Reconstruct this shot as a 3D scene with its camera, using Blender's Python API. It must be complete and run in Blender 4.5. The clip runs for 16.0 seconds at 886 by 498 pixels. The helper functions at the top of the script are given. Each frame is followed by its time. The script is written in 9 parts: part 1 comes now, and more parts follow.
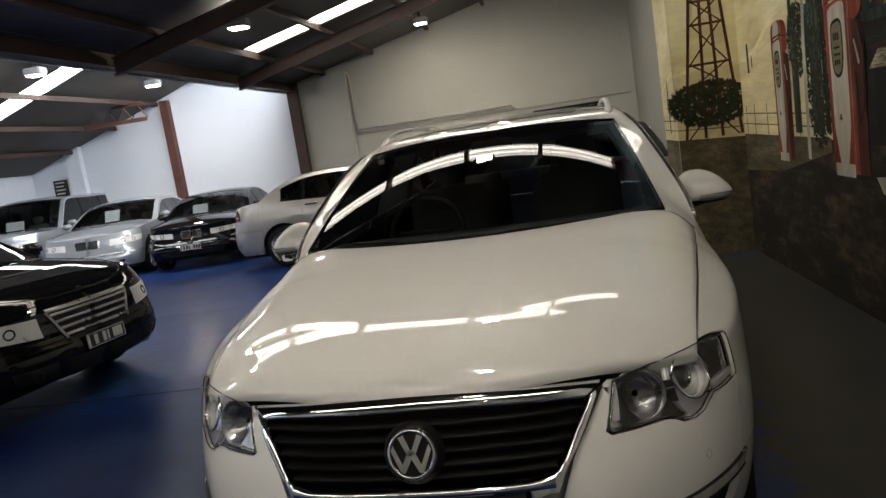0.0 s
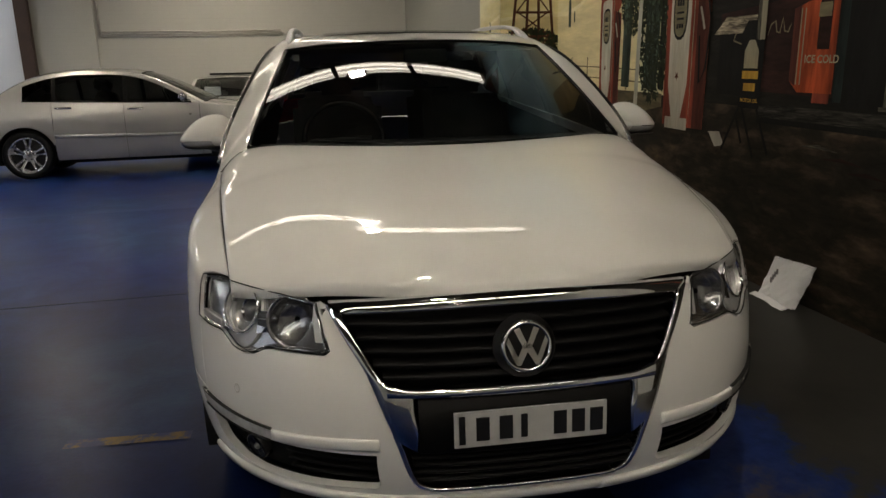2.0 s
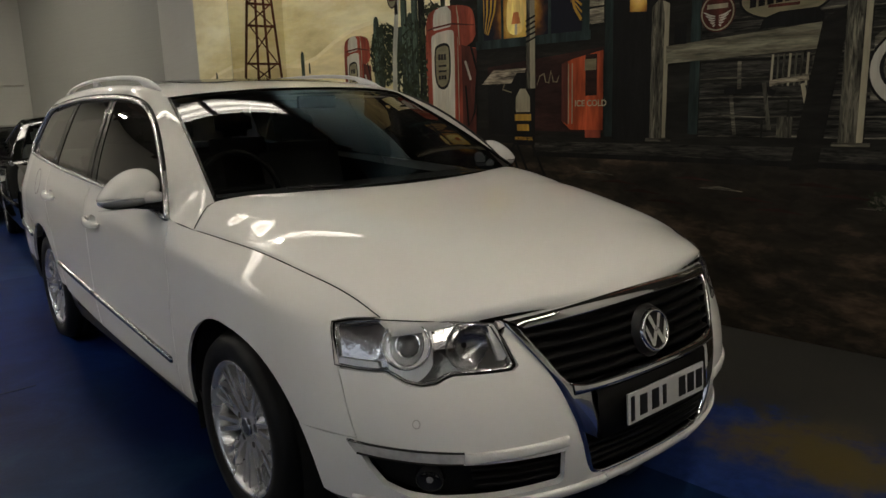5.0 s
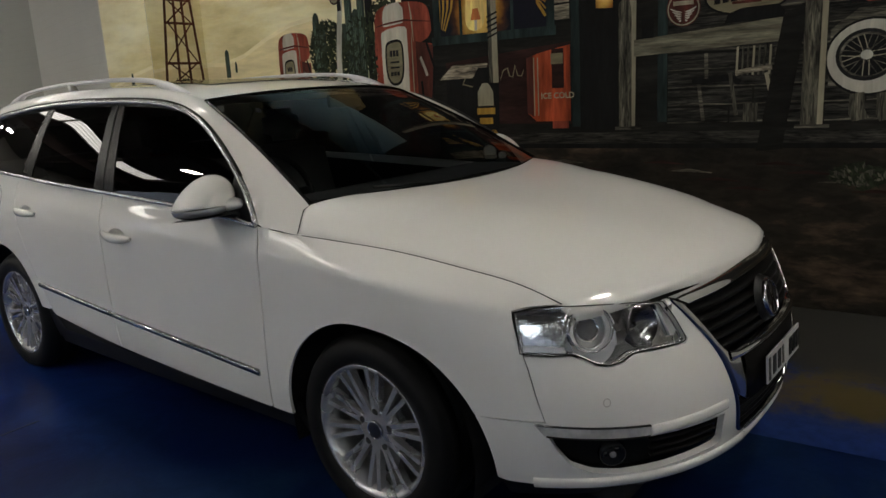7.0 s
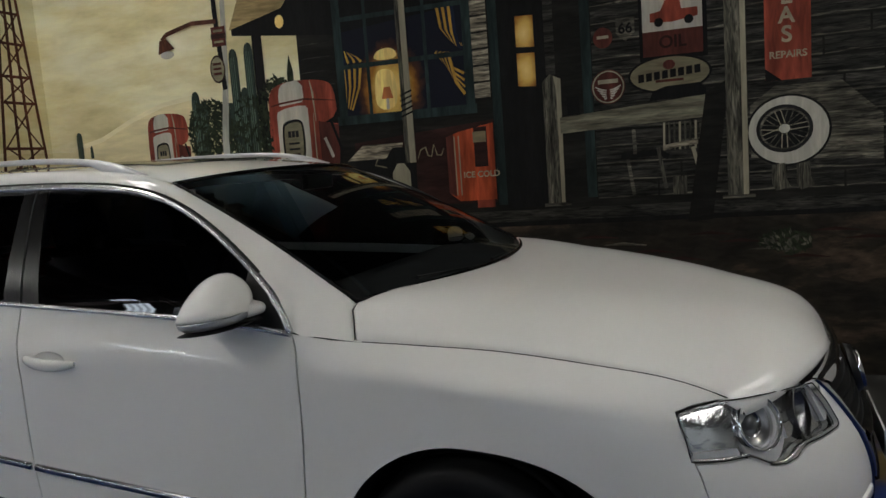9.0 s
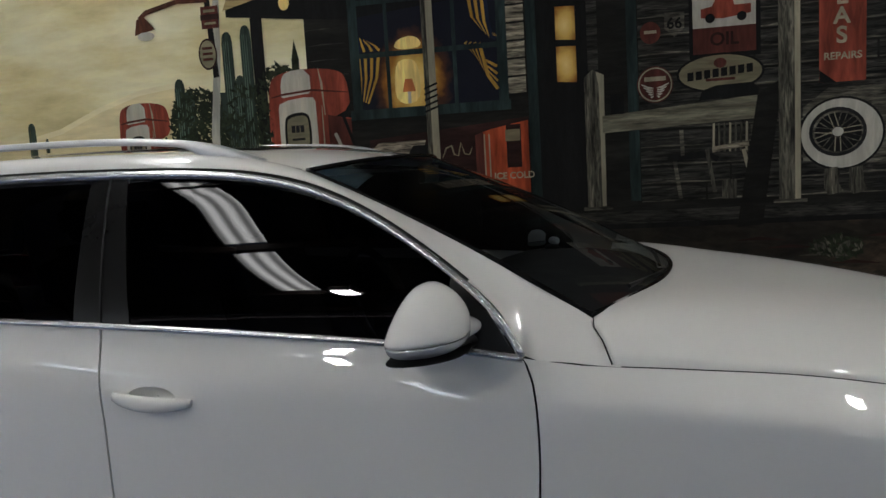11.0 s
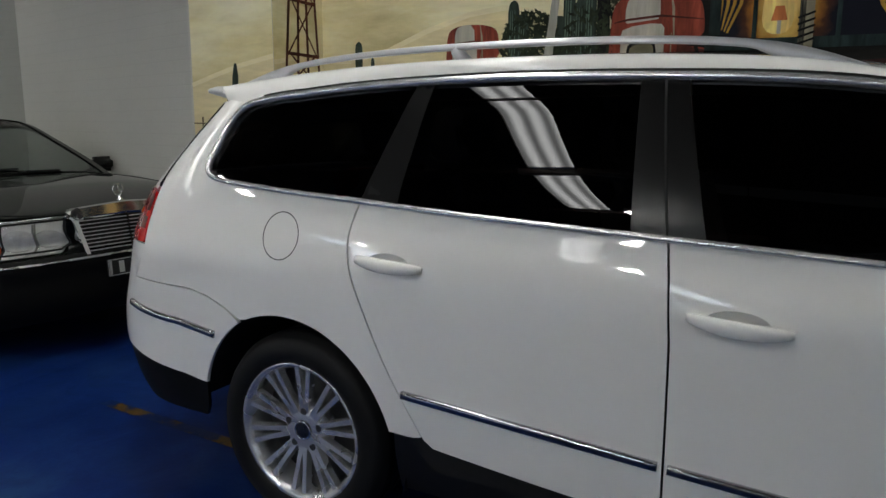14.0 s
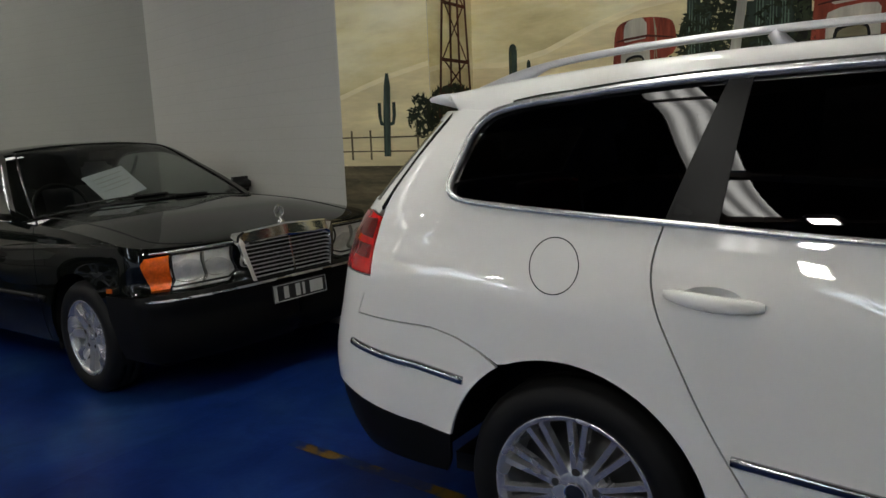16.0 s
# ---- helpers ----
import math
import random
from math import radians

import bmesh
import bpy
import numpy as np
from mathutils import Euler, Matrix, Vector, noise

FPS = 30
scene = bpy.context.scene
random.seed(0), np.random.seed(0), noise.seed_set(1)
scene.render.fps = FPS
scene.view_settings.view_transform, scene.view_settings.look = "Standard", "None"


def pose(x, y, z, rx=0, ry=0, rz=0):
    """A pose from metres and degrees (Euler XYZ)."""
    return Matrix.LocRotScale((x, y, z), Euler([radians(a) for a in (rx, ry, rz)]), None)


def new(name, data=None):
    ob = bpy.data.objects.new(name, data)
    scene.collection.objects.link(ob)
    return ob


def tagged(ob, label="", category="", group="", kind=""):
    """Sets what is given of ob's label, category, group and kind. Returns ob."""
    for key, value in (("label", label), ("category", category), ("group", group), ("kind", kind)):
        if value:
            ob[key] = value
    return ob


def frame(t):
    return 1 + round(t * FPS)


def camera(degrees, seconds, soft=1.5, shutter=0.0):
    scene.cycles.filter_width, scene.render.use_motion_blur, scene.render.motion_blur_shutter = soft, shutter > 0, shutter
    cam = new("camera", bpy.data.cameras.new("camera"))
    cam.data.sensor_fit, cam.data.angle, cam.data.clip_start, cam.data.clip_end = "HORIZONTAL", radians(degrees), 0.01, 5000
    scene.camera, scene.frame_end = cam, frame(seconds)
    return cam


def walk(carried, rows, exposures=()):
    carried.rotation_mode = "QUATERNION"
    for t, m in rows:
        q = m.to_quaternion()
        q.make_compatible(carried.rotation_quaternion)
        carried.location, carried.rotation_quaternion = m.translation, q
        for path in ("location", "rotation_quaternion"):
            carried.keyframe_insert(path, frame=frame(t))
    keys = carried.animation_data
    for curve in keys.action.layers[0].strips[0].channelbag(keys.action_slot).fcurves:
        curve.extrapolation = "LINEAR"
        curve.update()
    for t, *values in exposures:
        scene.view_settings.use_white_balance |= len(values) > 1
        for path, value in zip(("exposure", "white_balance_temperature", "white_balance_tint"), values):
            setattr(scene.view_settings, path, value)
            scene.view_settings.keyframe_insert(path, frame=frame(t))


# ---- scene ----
cam = camera(62.3, 16.0)
PATH = [
    (0, 0.342, -2.606, 1.423, 81.65, 8.68, 7.67),
    (0.5, 0.101, -2.578, 1.441, 80.52, 6.05, 3.86),
    (1, -0.202, -2.578, 1.436, 80.10, 4.47, -2.60),
    (1.5, -0.406, -2.533, 1.395, 78.70, 1.90, -5.94),
    (2, -0.618, -2.501, 1.363, 75.27, 1.12, -13.13),
    (2.5, -0.865, -2.511, 1.361, 74.18, 1.88, -19.11),
    (3, -1.142, -2.479, 1.393, 74.49, 2.66, -26.87),
    (3.5, -1.325, -2.382, 1.377, 78.24, 2.73, -31.46),
    (4, -1.501, -2.251, 1.373, 79.02, 2.01, -36.93),
    (4.5, -1.697, -2.178, 1.363, 77.59, 2.38, -38.36),
    (5, -1.902, -2.021, 1.365, 78.45, 1.72, -43.73),
    (5.2, -1.956, -1.973, 1.349, 79.89, 1.62, -43.83),
    (7.3, -2.528, -1.273, 1.404, 78.36, 3.25, -58.03),
    (7.5, -2.521, -1.187, 1.404, 79.98, 3.60, -58.94),
    (8, -2.529, -0.957, 1.390, 82.22, 2.77, -59.70),
    (8.5, -2.542, -0.762, 1.411, 83.42, 3.41, -63.94),
    (8.7, -2.550, -0.656, 1.410, 83.57, 4.02, -67.87),
    (10.8, -2.363, 0.294, 1.401, 82.89, 4.16, -77.78),
    (11, -2.366, 0.408, 1.394, 83.53, 3.37, -79.27),
    (11.5, -2.353, 0.635, 1.363, 84.45, 2.32, -74.07),
    (12, -2.353, 0.871, 1.341, 84.44, 2.46, -73.23),
    (12.5, -2.424, 1.023, 1.327, 82.54, -0.68, -70.90),
    (13, -2.511, 1.222, 1.320, 81.62, 0.59, -71.05),
    (13.5, -2.583, 1.320, 1.329, 83.05, 0.48, -66.70),
    (14, -2.469, 1.426, 1.308, 80.08, -0.20, -65.96),
    (14.5, -2.464, 1.540, 1.316, 80.89, -1.68, -64.31),
    (15, -2.481, 1.737, 1.320, 81.80, -2.56, -59.95),
    (15.5, -2.511, 1.908, 1.335, 81.23, -1.23, -59.71),
    (16, -2.392, 2.098, 1.318, 80.72, 2.31, -60.34),
]
walk(cam, [(t, pose(x, y, z, rx, ry, rz)) for t, x, y, z, rx, ry, rz in PATH], [(0, 0.1, 7150, 10.5), (2.5, -0.1, 7600, 10.5), (5, -0.05, 7250, 9.5), (8, -0.06, 6550, 9), (11, -0.06, 6200, 9.5), (13, 0.0, 6100, 8.5), (16, -0.08, 6500, 8)])

# ---- world and light ----
world = bpy.data.worlds.new("world")
scene.world = world
world.use_nodes = True
wn = world.node_tree.nodes
sky = wn.new("ShaderNodeTexSky")
sky.sky_type, sky.sun_disc, sky.sun_elevation, sky.sun_rotation = "NISHITA", False, radians(50), radians(120)
wn["Background"].inputs["Strength"].default_value = 0.08
world.node_tree.links.new(sky.outputs["Color"], wn["Background"].inputs["Color"])

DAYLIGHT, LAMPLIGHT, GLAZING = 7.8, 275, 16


# ---- helpers of the scene ----
def nodes_of(name):
    m = bpy.data.materials.new(name)
    m.use_nodes = True
    t = m.node_tree
    return m, t, t.nodes["Principled BSDF"], t.nodes, t.links


def ramp_node(nodes, stops):
    r = nodes.new("ShaderNodeValToRGB")
    e = r.color_ramp.elements
    while len(e) < len(stops):
        e.new(0.5)
    for k, (p, c) in zip(e, stops):
        k.position, k.color = p, (*c, 1)
    return r


def shade(c, f):
    return tuple(min(1.0, v * f) for v in c)


def mat(name, colour, rough=0.5, metal=0.0, vary=0.12, scale=6.0, bump=0.0, fine=60.0, coat=0.0, spread=0.1, random_part=0.0, ior=1.45):
    """A surface whose colour and gloss vary in broad stains and in a fine grain."""
    m, t, b, n, l = nodes_of(name)
    co = n.new("ShaderNodeTexCoord")
    big, small = n.new("ShaderNodeTexNoise"), n.new("ShaderNodeTexNoise")
    big.inputs["Scale"].default_value, small.inputs["Scale"].default_value = scale, fine
    big.inputs["Detail"].default_value, small.inputs["Detail"].default_value = 4, 3
    l.new(co.outputs["Object"], big.inputs["Vector"])
    l.new(co.outputs["Object"], small.inputs["Vector"])
    mix = n.new("ShaderNodeMix")
    mix.data_type = "FLOAT"
    mix.inputs[0].default_value = 0.3
    l.new(big.outputs["Fac"], mix.inputs[2])
    l.new(small.outputs["Fac"], mix.inputs[3])
    r = ramp_node(n, [(0.3, shade(colour, 1 - vary)), (0.7, shade(colour, 1 + vary))])
    l.new(mix.outputs[0], r.inputs["Fac"])
    out = r.outputs["Color"]
    if random_part:
        info, hsv = n.new("ShaderNodeObjectInfo"), n.new("ShaderNodeHueSaturation")
        mr = n.new("ShaderNodeMapRange")
        mr.inputs["To Min"].default_value, mr.inputs["To Max"].default_value = 1 - random_part, 1 + random_part
        l.new(info.outputs["Random"], mr.inputs["Value"])
        l.new(mr.outputs[0], hsv.inputs["Value"])
        l.new(out, hsv.inputs["Color"])
        out = hsv.outputs["Color"]
    l.new(out, b.inputs["Base Color"])
    rr = n.new("ShaderNodeMapRange")
    rr.inputs["To Min"].default_value, rr.inputs["To Max"].default_value = max(0.0, rough * (1 - spread * 2)), min(1.0, rough * (1 + spread * 2))
    l.new(big.outputs["Fac"], rr.inputs["Value"])
    l.new(rr.outputs[0], b.inputs["Roughness"])
    b.inputs["Metallic"].default_value, b.inputs["IOR"].default_value = metal, ior
    b.inputs["Coat Weight"].default_value, b.inputs["Coat Roughness"].default_value = coat, 0.015
    if coat:
        b.inputs["Specular IOR Level"].default_value = 0.12
    if bump:
        bp = n.new("ShaderNodeBump")
        bp.inputs["Strength"].default_value, bp.inputs["Distance"].default_value = min(1.0, bump), 0.004
        l.new(mix.outputs[0], bp.inputs["Height"])
        l.new(bp.outputs["Normal"], b.inputs["Normal"])
    return m


def glass(name, tint, gloss=1.5):
    """A thin tinted pane: what passes is coloured, and the surface mirrors by its refractive index."""
    m, t, b, n, l = nodes_of(name)
    n.remove(b)
    tr, gl, fr, pw, ma, mx = (n.new("ShaderNode" + k) for k in ("BsdfTransparent", "BsdfGlossy", "LayerWeight", "Math", "Math", "MixShader"))
    tr.inputs["Color"].default_value = (*tint, 1)
    gl.inputs["Roughness"].default_value = 0.01
    base = ((gloss - 1) / (gloss + 1)) ** 2
    fr.inputs["Blend"].default_value = 0.5
    pw.operation, ma.operation = "POWER", "MULTIPLY_ADD"
    pw.inputs[1].default_value, ma.inputs[1].default_value, ma.inputs[2].default_value = 5.0, 1 - base, base
    l.new(fr.outputs["Facing"], pw.inputs[0])
    l.new(pw.outputs[0], ma.inputs[0])
    l.new(ma.outputs[0], mx.inputs[0])
    l.new(tr.outputs[0], mx.inputs[1])
    l.new(gl.outputs[0], mx.inputs[2])
    l.new(mx.outputs[0], n["Material Output"].inputs["Surface"])
    return m


def glow(name, colour, strength, rib=0.0):
    m, t, b, n, l = nodes_of(name)
    b.inputs["Base Color"].default_value = (*colour, 1)
    b.inputs["Emission Color"].default_value = (*colour, 1)
    b.inputs["Emission Strength"].default_value = strength
    if rib:
        co, w, r = n.new("ShaderNodeTexCoord"), n.new("ShaderNodeTexWave"), n.new("ShaderNodeMapRange")
        w.bands_direction = "Y"
        w.inputs["Scale"].default_value, w.inputs["Distortion"].default_value = rib, 0.4
        r.inputs["To Min"].default_value, r.inputs["To Max"].default_value = strength * 0.3, strength * 1.35
        l.new(co.outputs["Object"], w.inputs["Vector"])
        l.new(w.outputs["Fac"], r.inputs["Value"])
        l.new(r.outputs[0], b.inputs["Emission Strength"])
    return m


def mesh_of(name, verts, faces, material, smooth=False):
    me = bpy.data.meshes.new(name)
    me.from_pydata([tuple(map(float, v)) for v in verts], [], [tuple(map(int, f)) for f in faces])
    me.materials.append(material)
    if smooth:
        me.polygons.foreach_set("use_smooth", [True] * len(me.polygons))
    me.validate()
    me.update()
    return me


def piece(name, verts, faces, material, parent=None, label="", smooth=False):
    ob = new(name, mesh_of(name, verts, faces, material, smooth))
    if parent:
        ob.parent = parent
    return tagged(ob, label)


def part(name, bm, material, parent=None, label="", smooth=False):
    me = bpy.data.meshes.new(name)
    bmesh.ops.recalc_face_normals(bm, faces=bm.faces[:])
    bm.to_mesh(me)
    bm.free()
    me.materials.append(material)
    if smooth:
        me.polygons.foreach_set("use_smooth", [True] * len(me.polygons))
    ob = new(name, me)
    if parent:
        ob.parent = parent
    return tagged(ob, label)


def thing(name, m, label, category, group="", kind=""):
    ob = new(name)
    ob.empty_display_size = 0.1
    ob.matrix_basis = m
    return tagged(ob, label, category, group, kind)


def box(bm, x0, x1, y0, y1, z0, z1, m=None):
    r = bmesh.ops.create_cube(bm, size=1, matrix=Matrix.LocRotScale(((x0 + x1) / 2, (y0 + y1) / 2, (z0 + z1) / 2), None, (x1 - x0, y1 - y0, z1 - z0)))
    if m is not None:
        bmesh.ops.transform(bm, matrix=m, verts=r["verts"])
    return r["verts"]


def boxes(*rows, bevel=0.0, m=None):
    bm = bmesh.new()
    for r in rows:
        box(bm, *r, m)
    if bevel:
        bmesh.ops.bevel(bm, geom=bm.edges[:], offset=bevel, segments=2, affect="EDGES", profile=0.6)
    return bm


def lathe(profile, n=48, axis="x", close=False):
    """Verts and faces of a profile of (radius, along) turned round an axis."""
    p = np.array(profile, float)
    a = np.linspace(0, 2 * np.pi, n, endpoint=False)
    c, s = np.cos(a)[:, None] * p[:, 0], np.sin(a)[:, None] * p[:, 0]
    along = np.broadcast_to(p[:, 1], c.shape)
    v = {"x": np.stack([along, c, s], -1), "z": np.stack([c, s, along], -1), "y": np.stack([s, along, c], -1)}[axis].reshape(-1, 3)
    k, f = len(p), []
    for i in range(n):
        for j in range(k if close else k - 1):
            q, w = (j + 1) % k, (i + 1) % n
            f.append((i * k + j, w * k + j, w * k + q, i * k + q))
    return v, f


def tube(points, radius, n=8, closed=False, flat=1.0):
    """A round (or flattened) bar along a line of points."""
    p = np.array(points, float)
    d = np.roll(p, -1, 0) - np.roll(p, 1, 0)
    if not closed:
        d[0], d[-1] = p[1] - p[0], p[-1] - p[-2]
    d /= np.maximum(np.linalg.norm(d, axis=1, keepdims=True), 1e-9)
    up = np.where(np.abs(d[:, 2:3]) > 0.95, [[0.0, 1.0, 0.0]], [[0.0, 0.0, 1.0]])
    a = np.cross(d, up)
    a /= np.linalg.norm(a, axis=1, keepdims=True)
    b = np.cross(a, d)
    r = np.broadcast_to(np.asarray(radius, float), (len(p),))[:, None, None]
    t = np.linspace(0, 2 * np.pi, n, endpoint=False)
    v = (p[:, None] + r * (np.cos(t)[None, :, None] * a[:, None] + flat * np.sin(t)[None, :, None] * b[:, None])).reshape(-1, 3)
    f, m = [], len(p)
    for i in range(m if closed else m - 1):
        for j in range(n):
            k, w = (i + 1) % m, (j + 1) % n
            f.append((i * n + j, i * n + w, k * n + w, k * n + j))
    if not closed:
        f += [tuple(range(n))[::-1], tuple(range((m - 1) * n, m * n))]
    return v, f


def sheet(grid, closed_u=False):
    """Faces of a grid of points (rows, columns, 3)."""
    g = np.array(grid, float)
    r, c = g.shape[:2]
    f = [(i * c + j, i * c + (j + 1) % c, (i + 1) * c + (j + 1) % c, (i + 1) * c + j) for i in range(r - 1) for j in range(c if closed_u else c - 1)]
    return g.reshape(-1, 3), f


def mirrored(v, f):
    return np.array(v) * (-1, 1, 1), [tuple(q)[::-1] for q in f]


def prism(outline, depth, axis="x"):
    """A flat outline of (a, b) given thickness; axis x: a is y, b is z, from x = 0 to -depth."""
    n = len(outline)
    front = [(-depth, a, b) for a, b in outline]
    back = [(0, a, b) for a, b in outline]
    if axis == "y":
        front, back = [(a, -depth, b) for a, b in outline], [(a, 0, b) for a, b in outline]
    if axis == "z":
        front, back = [(a, b, depth) for a, b in outline], [(a, b, 0) for a, b in outline]
    f = [tuple(range(n)), tuple(range(2 * n - 1, n - 1, -1))] + [(i, n + i, n + (i + 1) % n, (i + 1) % n) for i in range(n)]
    return front + back, f


# ---- materials ----
M = {}


def brick_wall(name, colour):
    """Painted brickwork: courses show as faint relief under the paint."""
    m = mat(name, colour, 0.75, vary=0.05, scale=1.2)
    t = m.node_tree
    n, l, b = t.nodes, t.links, t.nodes["Principled BSDF"]
    co, sep, com, add = n.new("ShaderNodeTexCoord"), n.new("ShaderNodeSeparateXYZ"), n.new("ShaderNodeCombineXYZ"), n.new("ShaderNodeMath")
    br, bp, mx = n.new("ShaderNodeTexBrick"), n.new("ShaderNodeBump"), n.new("ShaderNodeMix")
    l.new(co.outputs["Object"], sep.inputs[0])
    l.new(sep.outputs[0], add.inputs[0])
    l.new(sep.outputs[1], add.inputs[1])
    l.new(add.outputs[0], com.inputs[0])
    l.new(sep.outputs[2], com.inputs[1])
    l.new(com.outputs[0], br.inputs["Vector"])
    for k, v in (("Scale", 1.0), ("Mortar Size", 0.006), ("Mortar Smooth", 0.6), ("Brick Width", 0.24), ("Row Height", 0.086)):
        br.inputs[k].default_value = v
    br.inputs["Color1"].default_value = br.inputs["Color2"].default_value = (1, 1, 1, 1)
    br.inputs["Mortar"].default_value = (0.95, 0.95, 0.945, 1)
    mx.data_type, mx.blend_type = "RGBA", "MULTIPLY"
    mx.inputs[0].default_value = 0.6
    src = b.inputs["Base Color"].links[0].from_socket
    l.new(src, mx.inputs[6])
    l.new(br.outputs["Color"], mx.inputs[7])
    l.new(mx.outputs[2], b.inputs["Base Color"])
    bp.inputs["Strength"].default_value, bp.inputs["Distance"].default_value, bp.invert = 0.22, 0.003, True
    l.new(br.outputs["Fac"], bp.inputs["Height"])
    l.new(bp.outputs["Normal"], b.inputs["Normal"])
    return m


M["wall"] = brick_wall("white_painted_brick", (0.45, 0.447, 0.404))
# The same white brick with the rear side wall's shade in its colour.
M["wall_shaded"] = brick_wall("shaded_white_painted_brick", (0.29, 0.292, 0.262))
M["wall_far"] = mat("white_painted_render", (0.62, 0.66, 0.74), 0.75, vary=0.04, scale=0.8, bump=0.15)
M["steel"] = mat("oxide_brown_steel", (0.05, 0.028, 0.022), 0.6, vary=0.3, scale=3, bump=0.2)
M["red_steel"] = mat("red_oxide_steel", (0.085, 0.03, 0.024), 0.55, vary=0.3, scale=3)
M["roofing"] = mat("dull_foil_roof_lining", (0.06, 0.055, 0.05), 0.6, metal=0.1, vary=0.5, scale=1.5, bump=0.3, fine=14)
M["conduit"] = mat("grey_conduit", (0.5, 0.48, 0.44), 0.5)
M["black_paint"] = mat("dark_doorway_paint", (0.012, 0.012, 0.012), 0.6)
M["skylight"] = glow("backlit_ribbed_sheet", (1.0, 0.97, 0.92), DAYLIGHT, rib=1.9)
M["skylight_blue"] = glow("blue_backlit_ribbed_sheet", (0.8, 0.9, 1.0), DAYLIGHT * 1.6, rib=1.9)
M["glazing"] = glow("backlit_glazing", (0.82, 0.9, 1.0), GLAZING)
M["lamp"] = glow("lamp_diffuser", (1.0, 0.95, 0.87), LAMPLIGHT)
M["housing"] = mat("grey_lamp_housing", (0.3, 0.3, 0.3), 0.5)


def floor_material():
    m, t, b, n, l = nodes_of("blue_epoxy_floor")
    co = n.new("ShaderNodeTexCoord")
    big, mid, fin = (n.new("ShaderNodeTexNoise") for _ in range(3))
    for k, s, d in ((big, 0.7, 9), (mid, 3.0, 10), (fin, 45, 3)):
        k.inputs["Scale"].default_value, k.inputs["Detail"].default_value = s, d
        l.new(co.outputs["Object"], k.inputs["Vector"])
    mid.inputs["Roughness"].default_value, mid.inputs["Distortion"].default_value = 0.68, 0.6
    r1 = ramp_node(n, [(0.36, (0.0035, 0.013, 0.078)), (0.5, (0.006, 0.021, 0.112)), (0.64, (0.014, 0.043, 0.13))])
    r2 = ramp_node(n, [(0.4, (0.74, 0.77, 0.82)), (0.5, (1.0, 1.0, 1.0)), (0.62, (1.7, 1.5, 1.15))])
    mx = n.new("ShaderNodeMix")
    mx.data_type, mx.blend_type = "RGBA", "MULTIPLY"
    mx.inputs[0].default_value = 1.0
    l.new(big.outputs["Fac"], r1.inputs["Fac"])
    l.new(mid.outputs["Fac"], r2.inputs["Fac"])
    l.new(r1.outputs["Color"], mx.inputs[6])
    l.new(r2.outputs["Color"], mx.inputs[7])
    # The floor is darker on the near side of the joint, with a ragged edge.
    sep, ad, mr, tone = n.new("ShaderNodeSeparateXYZ"), n.new("ShaderNodeMath"), n.new("ShaderNodeMapRange"), n.new("ShaderNodeMix")
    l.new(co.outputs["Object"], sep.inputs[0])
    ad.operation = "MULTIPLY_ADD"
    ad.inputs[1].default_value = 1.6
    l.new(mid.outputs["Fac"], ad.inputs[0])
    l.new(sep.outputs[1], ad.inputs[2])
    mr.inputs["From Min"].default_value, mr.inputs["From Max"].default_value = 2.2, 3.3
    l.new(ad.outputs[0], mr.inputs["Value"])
    tone.data_type, tone.blend_type = "RGBA", "MULTIPLY"
    tone.inputs[0].default_value = 1.0
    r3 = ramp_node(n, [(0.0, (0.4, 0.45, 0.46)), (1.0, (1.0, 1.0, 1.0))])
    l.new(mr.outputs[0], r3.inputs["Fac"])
    l.new(mx.outputs[2], tone.inputs[6])
    l.new(r3.outputs["Color"], tone.inputs[7])
    l.new(tone.outputs[2], b.inputs["Base Color"])
    rr = n.new("ShaderNodeMapRange")
    rr.inputs["To Min"].default_value, rr.inputs["To Max"].default_value = 0.24, 0.4
    b.inputs["Specular IOR Level"].default_value = 0.055
    l.new(big.outputs["Fac"], rr.inputs["Value"])
    l.new(rr.outputs[0], b.inputs["Roughness"])
    bp = n.new("ShaderNodeBump")
    bp.inputs["Strength"].default_value, bp.inputs["Distance"].default_value = 0.12, 0.003
    l.new(fin.outputs["Fac"], bp.inputs["Height"])
    l.new(bp.outputs["Normal"], b.inputs["Normal"])
    return m


